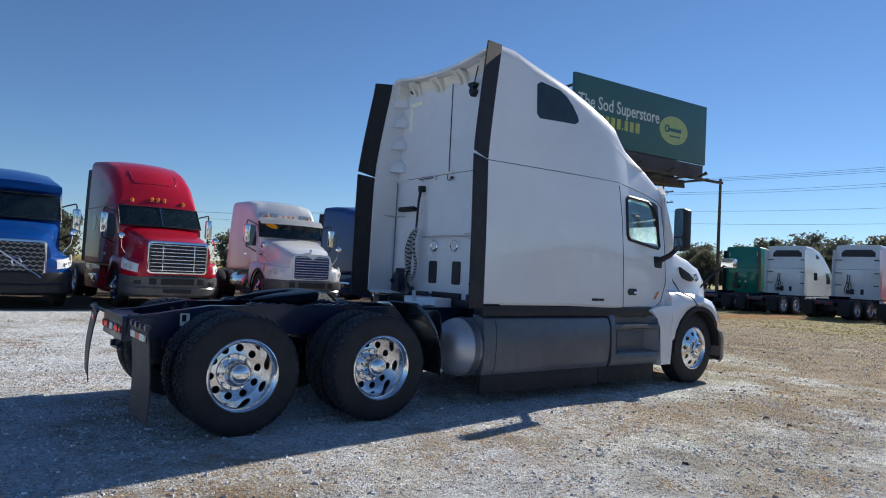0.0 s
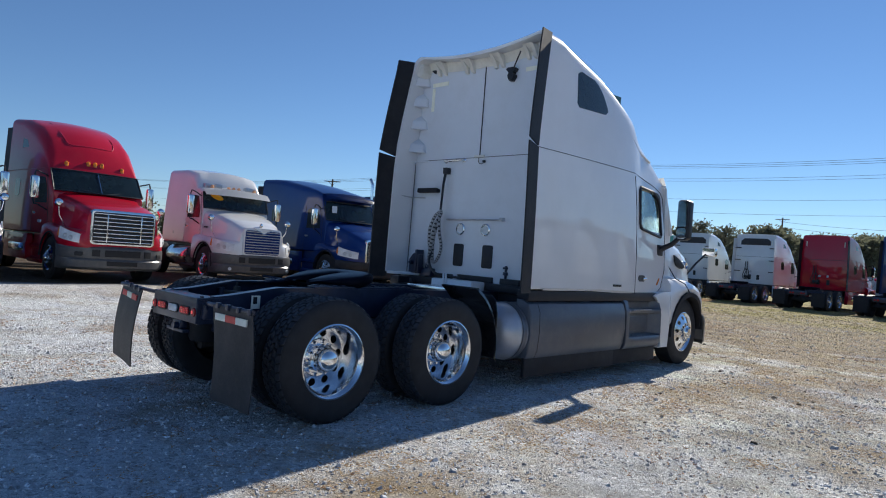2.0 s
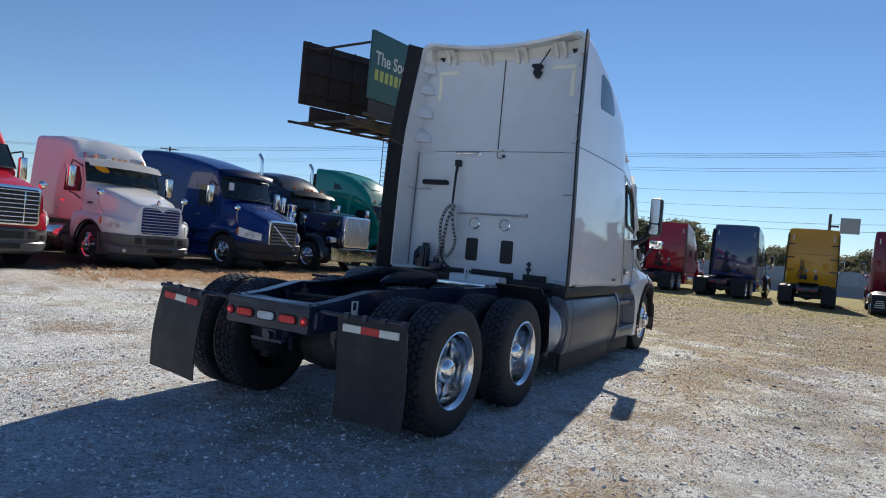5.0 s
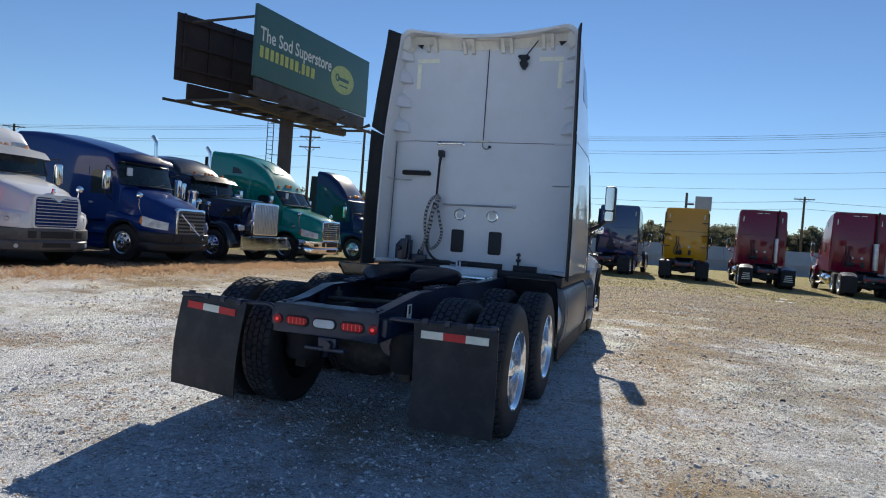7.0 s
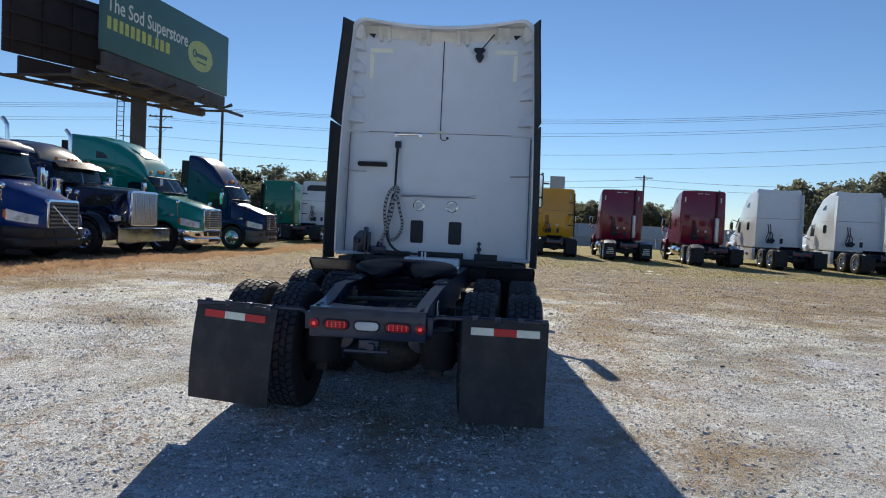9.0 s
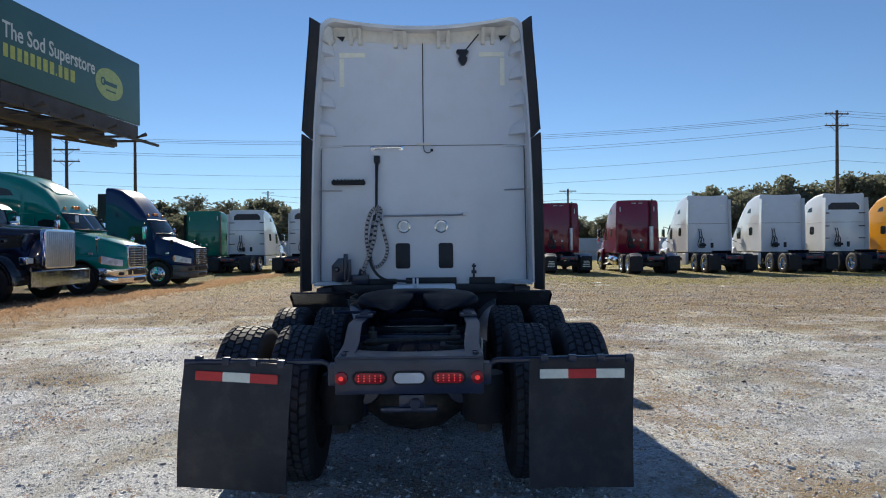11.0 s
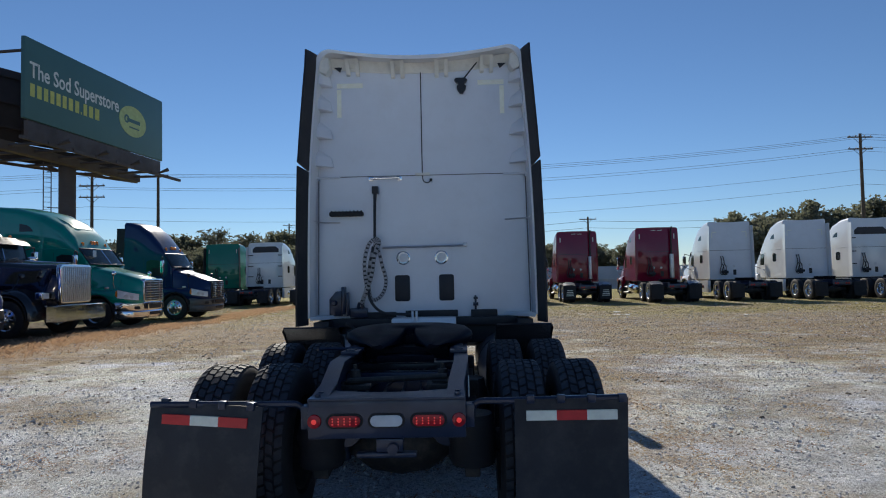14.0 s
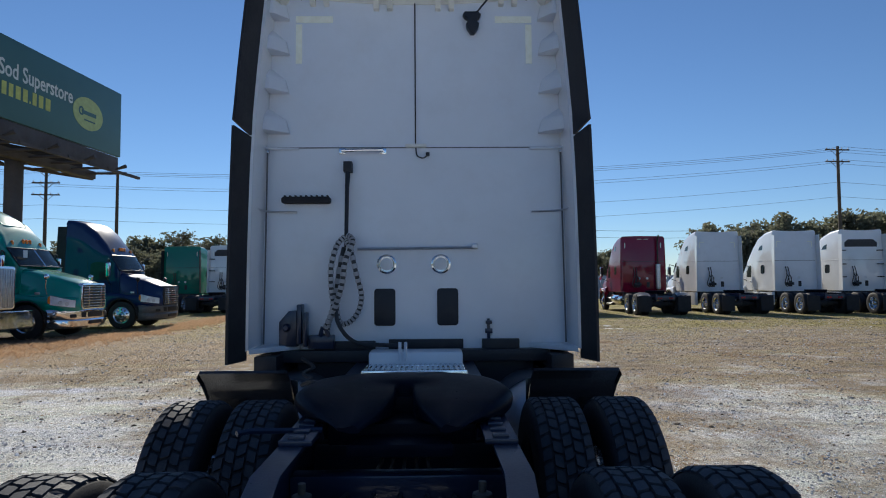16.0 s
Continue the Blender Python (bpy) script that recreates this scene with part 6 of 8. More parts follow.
    for s in (-1, 1):
        if long_nose:
            wing = part("front_wing", wing_mesh(s, fy, 0.49, 0.58, 1.12, 0.02), skin, t, "round painted front wing")
            bm = prism(bmesh.new(), rounded(s * (gw / 2 + 0.2) - 0.14, s * (gw / 2 + 0.2) + 0.14, 1.0, 1.2, 0.03), "y", -0.5, -0.3, 0.02)
            lamp = part("headlamp", bm, chrome, t, "square headlamp in a chrome housing")
            part("lens", prism(bmesh.new(), rounded(s * (gw / 2 + 0.2) - 0.11, s * (gw / 2 + 0.2) + 0.11, 1.03, 1.17, 0.02), "y", -0.31, -0.285, 0.004), lens_clear, lamp, "clear lens")
            bm = lathe(bmesh.new(), [(0, 0), (0.13, 0.0), (0.17, 0.04), (0.17, 0.14), (0.165, 0.15), (0.165, 0.5), (0.17, 0.51), (0.17, 0.62), (0.1, 0.68), (0, 0.69)], 24, "z", (s * 1.05, yb + 0.12, 1.55))
            part("air_cleaner", bm, chrome, t, "round chrome air cleaner")
        else:
            wing = part("arch_lining", wing_mesh(s, fy, 0.49, 0.55, 1.10, 0.0), black_plastic, t, "dark wheel arch lining")
            lamp = part("headlamp", wing_patch(s, gw, -0.11, -0.66, (0.90, 0.99), (1.10, 1.25)), headlamp_lens, t, "clear swept headlamp")
            part("turn_lamp", wing_patch(s, gw, -0.65, -0.72, (1.01, 1.05), (1.24, 1.20)), lens_amber, lamp, "amber turn lamp")
            for y in (-0.26, -0.40):
                x = sweep(y, gw)
                bm = lathe(bmesh.new(), [(0.05, 0.0), (0.056, 0.012), (0.046, 0.017), (0.024, 0.006), (0.0, 0.010)], 14, "y")
                part("reflector", bm, alu_dull, lamp, "round chrome reflector", pose(s * (x + 0.010), y, 0.945 - y * 0.25, 0, 0, -s * 55))
            part("bonnet_vent", wing_patch(s, 1.5, -1.36, -1.56, (1.50, 1.50), (1.545, 1.545), -0.145, 0.02), black_plastic, t) if roof == "mid" else None
        arc = [(s * (1.17 if not long_nose else 1.13), fy + 0.585 * math.cos(radians(a)), 0.49 + 0.605 * math.sin(radians(a))) for a in range(-2, 184, 12)]
        part("arch_lip", tube(bmesh.new(), arc, 0.022, 6), black_rubber, wing)
        # side glass and mirrors
        yd = yt - 0.02
        part("door_window", plate([(yd + 0.02, 1.78), (yd - 0.62, 1.78), (yd - 0.62, 2.36), (yd - 0.5, 2.44), (yd - 0.12, 2.40), (yd + 0.02, 2.05)], s, 0.005, fn), tinted, t, "dark door window")
        for line in ([(yd + 0.14, 1.06), (yd + 0.12, 2.0), (yd - 0.05, 2.5)], [(yd - 0.72, 1.06), (yd - 0.72, 2.5)]):
            part("door_gap", tube(bmesh.new(), [(s * (fn(y, z) + 0.001), y, z) for y, z in line], 0.006, 5), black_plastic, t, "door shut line")
        part("door_handle", plate(rounded(yd - 0.66, yd - 0.5, 1.5, 1.56, 0.02, 2), s, 0.02, fn), chrome, t, "door handle")
        if roof in ("high", "tall", "full", "aero", "classic"):
            part("sleeper_window", plate(rounded(end + 0.75, end + 1.15, 1.95, 2.4, 0.05, 2), s, 0.005, fn), tinted, t, "dark sleeper window")
        if roof in ("high", "tall", "full"):
            part("roof_window", plate([(end + 1.0, 3.2), (end + 1.45, 3.2), (end + 1.3, 3.4), (end + 1.0, 3.46)], s, 0.005, fn), tinted, t, "small upper side window")
            part("side_trim", tube(bmesh.new(), [(s * (fn(y, 2.62) + 0.002), y, 2.62) for y in (yt - 0.2, (yt + end) / 2, end + 0.02)], 0.012, 5), skin, t)
        x = s * 1.36
        bm = prism(bmesh.new(), rounded(x - 0.09, x + 0.09, 1.86, 2.40, 0.05), "y", yd + 0.10, yd + 0.22, 0.04)
        mirror = part("door_mirror", bm, mirror_mat, t, "tall door mirror")
        part("mirror_glass", prism(bmesh.new(), rounded(x - 0.075, x + 0.075, 1.98, 2.37, 0.03), "y", yd + 0.092, yd + 0.104), tinted, mirror, "mirror glass")
        bm = tube(bmesh.new(), curve_pts([(s * 1.0, yd + 0.02, 2.4), (x - s * 0.1, yd + 0.14, 2.5), (x, yd + 0.14, 2.46), (x, yd + 0.14, 1.8), (x - s * 0.1, yd + 0.14, 1.72), (s * 1.02, yd + 0.04, 1.6)], 3), 0.018, 6)
        part("arm", bm, black_plastic, mirror, "mirror arm")
        ym = -0.85 if not long_nose else -1.5
        bm = tube(bmesh.new(), [(s * 0.95, ym, 1.2), (s * 1.14, ym + 0.05, 1.5), (s * 1.17, ym + 0.08, 1.72)], 0.013, 6)
        bonnet_mirror = part("bonnet_mirror", bm, mirror_mat if chrome_trim else black_plastic, t, "bonnet mirror on its bent arm")
        bm = lathe(bmesh.new(), [(0, -0.03), (0.075, -0.02), (0.092, 0.0), (0.07, 0.055), (0, 0.08)], 14, "y", (s * 1.17, ym + 0.08, 1.78))
        part("mirror_head", bm, mirror_mat if chrome_trim else black_plastic, bonnet_mirror)
        # tanks, skirts and steps
        bm = lathe(bmesh.new(), [(0.0, 0.0), (0.2, 0.01), (0.29, 0.05), (0.31, 0.1), (0.31, 1.3), (0.29, 1.36), (0, 1.4)], 26, "y", (s * 0.88, max(-4.4, end + 0.1) if roof != "mid" else -3.75, 0.66))
        part("fuel_tank", bm, alu, t, "polished fuel tank")
        bm = prism(bmesh.new(), [(s * a, z) for a, z in ((0.85, 0.32), (1.12, 0.32), (1.14, 0.4), (1.02, 0.46), (1.02, 0.66), (1.1, 0.7), (1.0, 0.78), (1.0, 1.02), (0.85, 1.02))], "y", yt - 0.85, min(yt + 0.1, fy - 0.68), 0.01)
        part("cab_steps", bm, black_plastic if not fairing else skin, t, "cab entry steps")
        if fairing:
            bm = prism(bmesh.new(), [(s * a, z) for a, z in ((1.02, 0.34), (1.16, 0.36), (1.18, 0.7), (1.15, 1.0), (1.02, 1.0))], "y", end + 0.1, yt - 0.87, 0.02)
            part("side_skirt", bm, skin, t, "painted side skirt")
            bm = bmesh.new()
            x0 = fn(end, 2.0)
            loft(bm, [[(s * fn(end, z), end + 0.02, z), (s * (fn(end, z) + 0.03), end - 0.3, z), (s * (fn(end, z) + 0.01), end - 0.3, z), (s * (fn(end, z) - 0.02), end + 0.02, z)] for z in (1.08, 2.0, 3.0, rows[-1][2] - 0.25)])
            part("side_extender", bm, black_rubber if back in ("plain", "clips") else skin, t, "side extender behind the sleeper")
    # grille
    bm = prism(bmesh.new(), rounded(-gw / 2, gw / 2, gz[0] - 0.04, gz[1], 0.1), "y", -0.16, -0.02, 0.025)
    g = part("grille_surround", bm, skin if grille == "shield" else chrome if chrome_trim else mesh_black, t, "grille surround")
    bm = prism(bmesh.new(), rounded(-gw / 2 + 0.05, gw / 2 - 0.05, gz[0], gz[1] - 0.06, 0.07), "y", -0.1, -0.014)
    part("grille_back", bm, alu_dull if grille == "slats" else paints["navy"] if grille == "shield" else mesh_black, g, "grille opening")
    if grille == "bars":
        thin = 0.010
        count = 8
        for k in range(count):
            z = gz[0] + 0.05 + (gz[1] - gz[0] - 0.15) * k / (count - 1)
            part("grille_bar", box(bmesh.new(), -gw / 2 + 0.06, gw / 2 - 0.06, -0.02, 0.012, z - thin, z + thin, min(0.004, thin * 0.5)), chrome, g, "thin metal grille bar")
        for x in (-gw * 0.26, gw * 0.26):
            part("grille_post", box(bmesh.new(), x - 0.012, x + 0.012, -0.02, 0.016, gz[0] + 0.02, gz[1] - 0.08, 0.004), chrome, g)
    elif grille == "shield":
        for k in range(9):
            z = gz[0] + 0.035 + (gz[1] - gz[0] - 0.13) * k / 8
            part("grille_bar", box(bmesh.new(), -gw / 2 + 0.07, gw / 2 - 0.07, -0.02, 0.008, z - 0.009, z + 0.009, 0.003), alu_dull, g, "pale grille slat")
        dip = [(-0.30, gz[1] + 0.005), (-0.22, gz[1] - 0.05), (-0.12, gz[1] - 0.075), (-0.05, gz[1] - 0.125), (0.0, gz[1] - 0.15), (0.05, gz[1] - 0.125), (0.12, gz[1] - 0.075), (0.22, gz[1] - 0.05), (0.30, gz[1] + 0.005)]
        part("grille_brow", prism(bmesh.new(), dip, "y", -0.05, 0.014, 0.004), skin, g, "painted brow dipping into the grille")
        part("brow_trim", tube(bmesh.new(), [(x, 0.014, z) for x, z in dip[1:-1]], 0.011, 6), chrome, g, "chrome edge of the brow")
        ornament = prism(bmesh.new(), [(-0.045, 1.62), (0.045, 1.62), (0.03, 1.66), (0.018, 1.72), (-0.018, 1.72), (-0.03, 1.66)], "y", -0.20, -0.14, 0.012)
        part("ornament", ornament, chrome, t, "small chrome bonnet ornament")
    elif grille == "mesh":
        bm = bmesh.new()
        for k in range(9):
            z = gz[0] + 0.06 + (gz[1] - gz[0] - 0.16) * k / 8
            pts = [(-gw / 2 + 0.06 + (gw - 0.12) * i / 16, 0.0, z + (0.025 if (i + k) % 2 else -0.025)) for i in range(17)]
            tube(bm, pts, 0.011, 4)
        part("grille_lattice", bm, alu_dull, g, "dark wavy grille lattice")
        bm = tube(bmesh.new(), [(-gw / 2 + 0.1, 0.012, gz[0] + 0.08), (gw / 2 - 0.1, 0.012, gz[1] - 0.16)], 0.02, 6)
        lathe(bm, [(0.085, 0.0), (0.1, 0.012), (0.085, 0.024), (0.07, 0.012), (0.085, 0.0)], 20, "y", (0, 0.01, (gz[0] + gz[1]) / 2 - 0.04))
        part("grille_bar", bm, chrome, g, "bright diagonal grille bar")
    else:
        for k in range(14):
            x = -gw / 2 + 0.1 + (gw - 0.2) * k / 13
            part("grille_slat", box(bmesh.new(), x - 0.018, x + 0.018, -0.02, 0.004, gz[0] + 0.02, gz[1] - 0.08, 0.004), alu_dull, g, "upright metal grille slat")
    # bumper
    bm = bmesh.new()
    if long_nose:
        loft(bm, [[(1.22 * k / 6, 0.10 - 0.08 * abs(k / 6) ** 5 - inn, z) for k in range(-6, 7)] for z, inn in ((0.40, 0.05), (0.43, 0.0), (0.82, 0.0), (0.85, 0.05))], (False, False), False)
        bmesh.ops.solidify(bm, geom=list(bm.faces), thickness=0.05)

        def face(x):
            return 0.10 - 0.08 * abs(x / 1.22) ** 5
    else:
        def face(x):
            return -0.70 + 0.74 * max(0.0, 1 - abs(x / 1.19) ** 3.2) ** 0.5
        xs = [1.19 * math.sin(radians(90 * k / 12)) for k in range(-12, 13)]
        loft(bm, [[(x * (1 - inn * 0.3), face(x) - inn, z) for x in xs] for z, inn in ((0.30, 0.12), (0.36, 0.03), (0.52, 0.0), (0.56, 0.025), (0.60, 0.0), (0.80, 0.01), (0.85, 0.09))], (False, False), False)
        bmesh.ops.recalc_face_normals(bm, faces=bm.faces)
        bmesh.ops.solidify(bm, geom=list(bm.faces), thickness=0.05)
    b = part("bumper", bm, bumper, t, "front bumper")
    slots = ((0, 0.07, 0.70, 0.02),) if long_nose else ((0, 0.40, 0.69, 0.075), (0, 0.34, 0.46, 0.05), (-0.58, 0.08, 0.69, 0.075), (0.58, 0.08, 0.69, 0.075))
    for x, w2, z, h2 in slots:
        grid = [[(x + w2 * k / 4, face(x + w2 * k / 4) + 0.008, z + h2 * j) for k in range(-4, 5)] for j in (-1, -0.8, 0.8, 1)]
        bm = bmesh.new()
        loft(bm, grid, (False, False), False)
        bmesh.ops.recalc_face_normals(bm, faces=bm.faces)
        bmesh.ops.solidify(bm, geom=list(bm.faces), thickness=0.03)
        part("bumper_slot", bm, mesh_black, b, "dark bumper opening")
    if not long_nose:
        for s in (-1, 1):
            if roof in ("tall", "high", "full", "cap", "day"):
                at = pose(s * 0.90, face(0.90) + 0.004, 0.66, 0, 0, -s * 38)
                fog = part("fog_lamp", prism(bmesh.new(), rounded(-0.09, 0.09, -0.05, 0.05, 0.03), "y", -0.03, 0.010, 0.006), mesh_black, b, "dark rounded fog lamp", at)
                part("lens", prism(bmesh.new(), rounded(-0.065, 0.065, -0.032, 0.032, 0.02), "y", 0.0, 0.014, 0.004), alu_dull, fog, "dull lens", at)
            elif roof == "mid":
                bm = lathe(bmesh.new(), [(0.0, -0.03), (0.042, -0.02), (0.045, 0.012), (0.034, 0.016), (0.0, 0.008)], 14, "y")
                part("fog_lamp", bm, lens_clear, b, "small round fog lamp", pose(s * 0.86, face(0.86) + 0.004, 0.44, 0, 0, -s * 36))
    for x in stacks:
        ys = stack_y or end - 0.14
        keys = [(x, ys, 0.9), (x, ys, 2.2), (x, ys, 3.55), (x, ys - 0.05, 3.78), (x, ys - 0.17, 3.92)]
        st = part("exhaust_pipe", tube(bmesh.new(), curve_pts(keys, 4), 0.042 if shield else 0.06, 14), grimy_steel if shield else chrome, t, "chrome exhaust stack")
        if shield:
            bm = lathe(bmesh.new(), [(0.115, 1.2), (0.12, 1.25), (0.12, 2.42), (0.115, 2.47)], 16, "z", (x, ys, 0))
            part("heat_shield", bm, alu_dull, st, "bright heat shield")
    # back wall
    if back == "white":
        mat = wall_white
    else:
        mat = skin
    zt, w1 = rows[-1][2], rows[-1][4]
    bm = prism(bmesh.new(), rounded(-w1 + 0.02, w1 - 0.02, 1.08, zt - 0.05, 0.1), "y", end - 0.02, end + 0.02, 0.008)
    bw = part("rear_wall", bm, mat, t, "flat back wall of the sleeper")
    if roof in ("high", "tall", "full"):
        part("wall_seam", box(bmesh.new(), -w1 + 0.05, w1 - 0.05, end - 0.026, end - 0.01, 2.60, 2.615), black_plastic, bw)
        for s in (-1, 1):
            part("corner_tape", box(bmesh.new(), s * 0.92 - 0.02, s * 0.92 + 0.02, end - 0.026, end - 0.01, 3.3, 3.56), tape_white, bw, "reflective corner tape")
            if mat is wall_white:
                part("corner_tape", box(bmesh.new(), s * 0.80 - 0.12, s * 0.80 + 0.12, end - 0.026, end - 0.01, 3.57, 3.61), tape_white, bw, "reflective corner tape")
            if shield:
                part("roof_tape", box(bmesh.new(), s * 0.17 - 0.12, s * 0.17 + 0.12, end - 0.026, end - 0.01, 3.74, 3.765), tape_white, bw, "short reflective strip below the roof")
            part("vent_panel", prism(bmesh.new(), rounded(s * 0.24 - 0.08, s * 0.24 + 0.08, 1.28, 1.56, 0.03), "y", end - 0.03, end - 0.01), black_plastic, bw, "dark vent panel")
            part("work_light", lathe(bmesh.new(), [(0.07, -0.015), (0.06, -0.03), (0, -0.032)], 14, "y", (s * 0.2, end, 1.74)), lens_clear, bw, "round rear light")
        if back == "clips":
            for s in (-1, 1):
                for z in (1.75, 2.4, 3.1):
                    part("fairing_stay", box(bmesh.new(), s * 0.98 - 0.17, s * 0.98 + 0.17, end - 0.08, end - 0.02, z - 0.025, z + 0.025, 0.01), black_plastic, bw, "black fairing stay")
        if back == "band":
            part("dark_recess", prism(bmesh.new(), [(-0.85, 3.28), (0.85, 3.28), (0.85, 3.5), (0.66, 3.66), (-0.66, 3.66), (-0.85, 3.5)], "y", end - 0.03, end - 0.01, 0.004), interior_dark, bw, "dark recess below the roof edge")
            for s in (-1, 1):
                for z in (1.75, 2.4, 3.1):
                    part("fairing_stay", box(bmesh.new(), s * 0.98 - 0.17, s * 0.98 + 0.17, end - 0.08, end - 0.02, z - 0.025, z + 0.025, 0.01), black_plastic, bw, "black fairing stay")
    elif roof == "day":
        for x in (-0.5, 0.5):
            part("rear_window", prism(bmesh.new(), rounded(x - 0.32, x + 0.32, 1.95, 2.5, 0.06), "y", end - 0.03, end - 0.01), tinted, bw, "dark rear window")
    for k in range(2):
        x = -0.5 + 0.12 * k
        bm = tube(bmesh.new(), curve_pts([(x, end - 0.05, 2.3), (x + 0.02, end - 0.14, 1.9), (x - 0.1, end - 0.16, 1.45), (x + 0.06, end - 0.14, 1.3), (x + 0.12, end - 0.14, 1.7), (x, end - 0.12, 1.95)], 5), 0.022, 6)
        part("air_hose", bm, hose_black, t, "looped black air hose")
    part("hose_tray", box(bmesh.new(), -0.5, -0.15, end - 0.22, end - 0.03, 1.36, 1.5, 0.03), black_plastic, t)
    # chassis
    rear = end - tail
    for s in (-1, 1):
        bm = prism(bmesh.new(), [(s * 0.43, 0.74), (s * 0.43, 1.0), (s * 0.34, 1.0), (s * 0.34, 0.74)], "y", rear, -0.5)
        part("frame_rail", bm, frame_black, t, "black frame rail")
    bm = box(bmesh.new(), -0.45, 0.45, rear - 0.04, rear + 0.02, 0.7, 0.92, 0.01)
    cr = part("rear_crossmember", bm, frame_black, t, "rear crossmember with tail lights")
    for x in (-0.32, -0.2, 0.2, 0.32):
        part("tail_lamp", lathe(bmesh.new(), [(0.05, 0), (0.045, -0.02), (0, -0.024)], 12, "y", (x, rear - 0.04, 0.8)), lens_red, cr, "round red tail lamp")
    bm = bmesh.new()
    prism(bm, [(0.46, rear + 1.5), (0.36, rear + 1.8), (-0.36, rear + 1.8), (-0.46, rear + 1.5), (-0.36, rear + 1.1), (-0.12, rear + 0.95), (0.12, rear + 0.95), (0.36, rear + 1.1)], "z", 1.05, 1.14, 0.01)
    box(bm, -0.4, 0.4, rear + 1.2, rear + 1.6, 0.98, 1.06, 0.01)
    part("fifth_wheel", bm, greasy_plate, t, "greasy fifth wheel plate")
    part("cab_underside", box(bmesh.new(), -0.9, 0.9, end + 0.1, yb, 0.7, 1.06, 0.03), black_plastic, t)
    part("engine_block", box(bmesh.new(), -0.42, 0.42, yb, -0.3, 0.5, 1.0, 0.05), grimy_steel, t)
    for y in (rear + 0.75, rear + 2.05):
        bm = lathe(bmesh.new(), [(0, -0.6), (0.08, -0.6), (0.1, -0.25), (0.19, 0), (0.1, 0.25), (0.08, 0.6), (0, 0.6)], 14, "x", (0, y, 0.49))
        part("axle", bm, grimy_steel, t)
        for s in (-1, 1):
            wheel(t, s * 1.215, y, "dish", TYRE_PLAIN)
            wheel(t, s * 0.875, y, "inner", TYRE_PLAIN)
    for s in (-1, 1):
        bm = box(bmesh.new(), s * 0.92 - 0.3, s * 0.92 + 0.3, rear + 0.06, rear + 0.075, 0.18, 0.88, 0.004)
        flap = part("mud_flap", bm, black_rubber, t, "black mud flap")
        if printed:
            for k in range(4):
                part("print_bar", box(bmesh.new(), s * 0.92 - 0.2 + 0.02 * k, s * 0.92 + 0.2 - 0.015 * k, rear + 0.052, rear + 0.061, 0.36 + 0.09 * k, 0.395 + 0.09 * k), tape_white, flap, "worn pale print")
        if shield:
            fender = [[(s * (0.62 + 0.6 * i / 4), rear + 0.16 + 0.36 * f, 0.93 + 0.14 * math.sin(f * 1.5) - 0.05 * (i in (0, 4))) for i in range(5)] for f in (0, 0.33, 0.66, 1.0)]
            bm = bmesh.new()
            loft(bm, fender, (False, False), False)
            bmesh.ops.solidify(bm, geom=list(bm.faces), thickness=0.012)
            part("half_fender", bm, alu_dull, t, "bright half fender over the rear wheels")
        part("hanger", tube(bmesh.new(), [(s * 0.4, rear + 0.06, 0.86), (s * 1.22, rear + 0.06, 0.9)], 0.02, 6), frame_black, flap)
        wheel(t, s * 1.14, fy, "dome", TYRE_PLAIN)
    return t


def row_at(x, y, turn=0.0, z=0.14):
    """A truck of the row that faces the lane: its front at x, y."""
    return pose(x, y, z, 0, 0, -90 + turn)


parked_truck(row_at(-10.55, -0.95, 2), "blue aero-nosed sleeper truck with a dark lattice grille", paints["blue"], "aero", "mesh", 1.14, (0.62, 1.54), visor=True, bumper=black_plastic, fy=-1.28)
parked_truck(row_at(-10.55, 2.43, 3), "bright red high-roof sleeper truck with chrome bar grille", paints["red"], "tall", "bars", 1.46, (0.92, 1.69), fy=-1.28)
parked_truck(row_at(-10.72, 6.12, -1), "white mid-roof sleeper truck with a yellow windscreen sticker", paints["white"], "mid", "shield", 1.14, (0.86, 1.57), visor=True, sticker=True, fairing=False, fy=-1.15, cans=True)
parked_truck(row_at(-10.32, 9.98, 1), "navy blue aero-nosed sleeper truck with a dark lattice grille", paints["navy"], "aero", "mesh", 1.14, (0.58, 1.52), visor=True, bumper=black_plastic, fy=-1.28, paper=True)
parked_truck(row_at(-10.32, 13.5, -4, 0.12), "black long-nosed truck with a tall chrome grille", paints["black"], "classic", "slats", 1.26, (0.92, 1.94), long_nose=True, bumper=chrome, visor=True, fairing=False, stacks=(1.24, -1.24), stack_y=-3.75, fy=-1.2)
parked_truck(row_at(-10.1, 17.5, 0, 0.05), "green sleeper truck with chrome bar grille and bumper", paints["green"], "tall", "bars", 1.3, (0.88, 1.60), bumper=chrome, fy=-1.35, paper=True)
parked_truck(row_at(-9.95, 22.75, 0, 0.0), "dark blue day-cab truck with a tall roof fairing", paints["midnight"], "cap", "bars", 1.3, (0.85, 1.55), chrome_trim=False, tail=3.0, fy=-1.35)


def lot_at(x, y, turn=0.0):
    """A truck of the far row: the back wall of its sleeper at x, y."""
    return pose(x, y, 0, 0, 0, turn) @ pose(0, 5.0, 0)


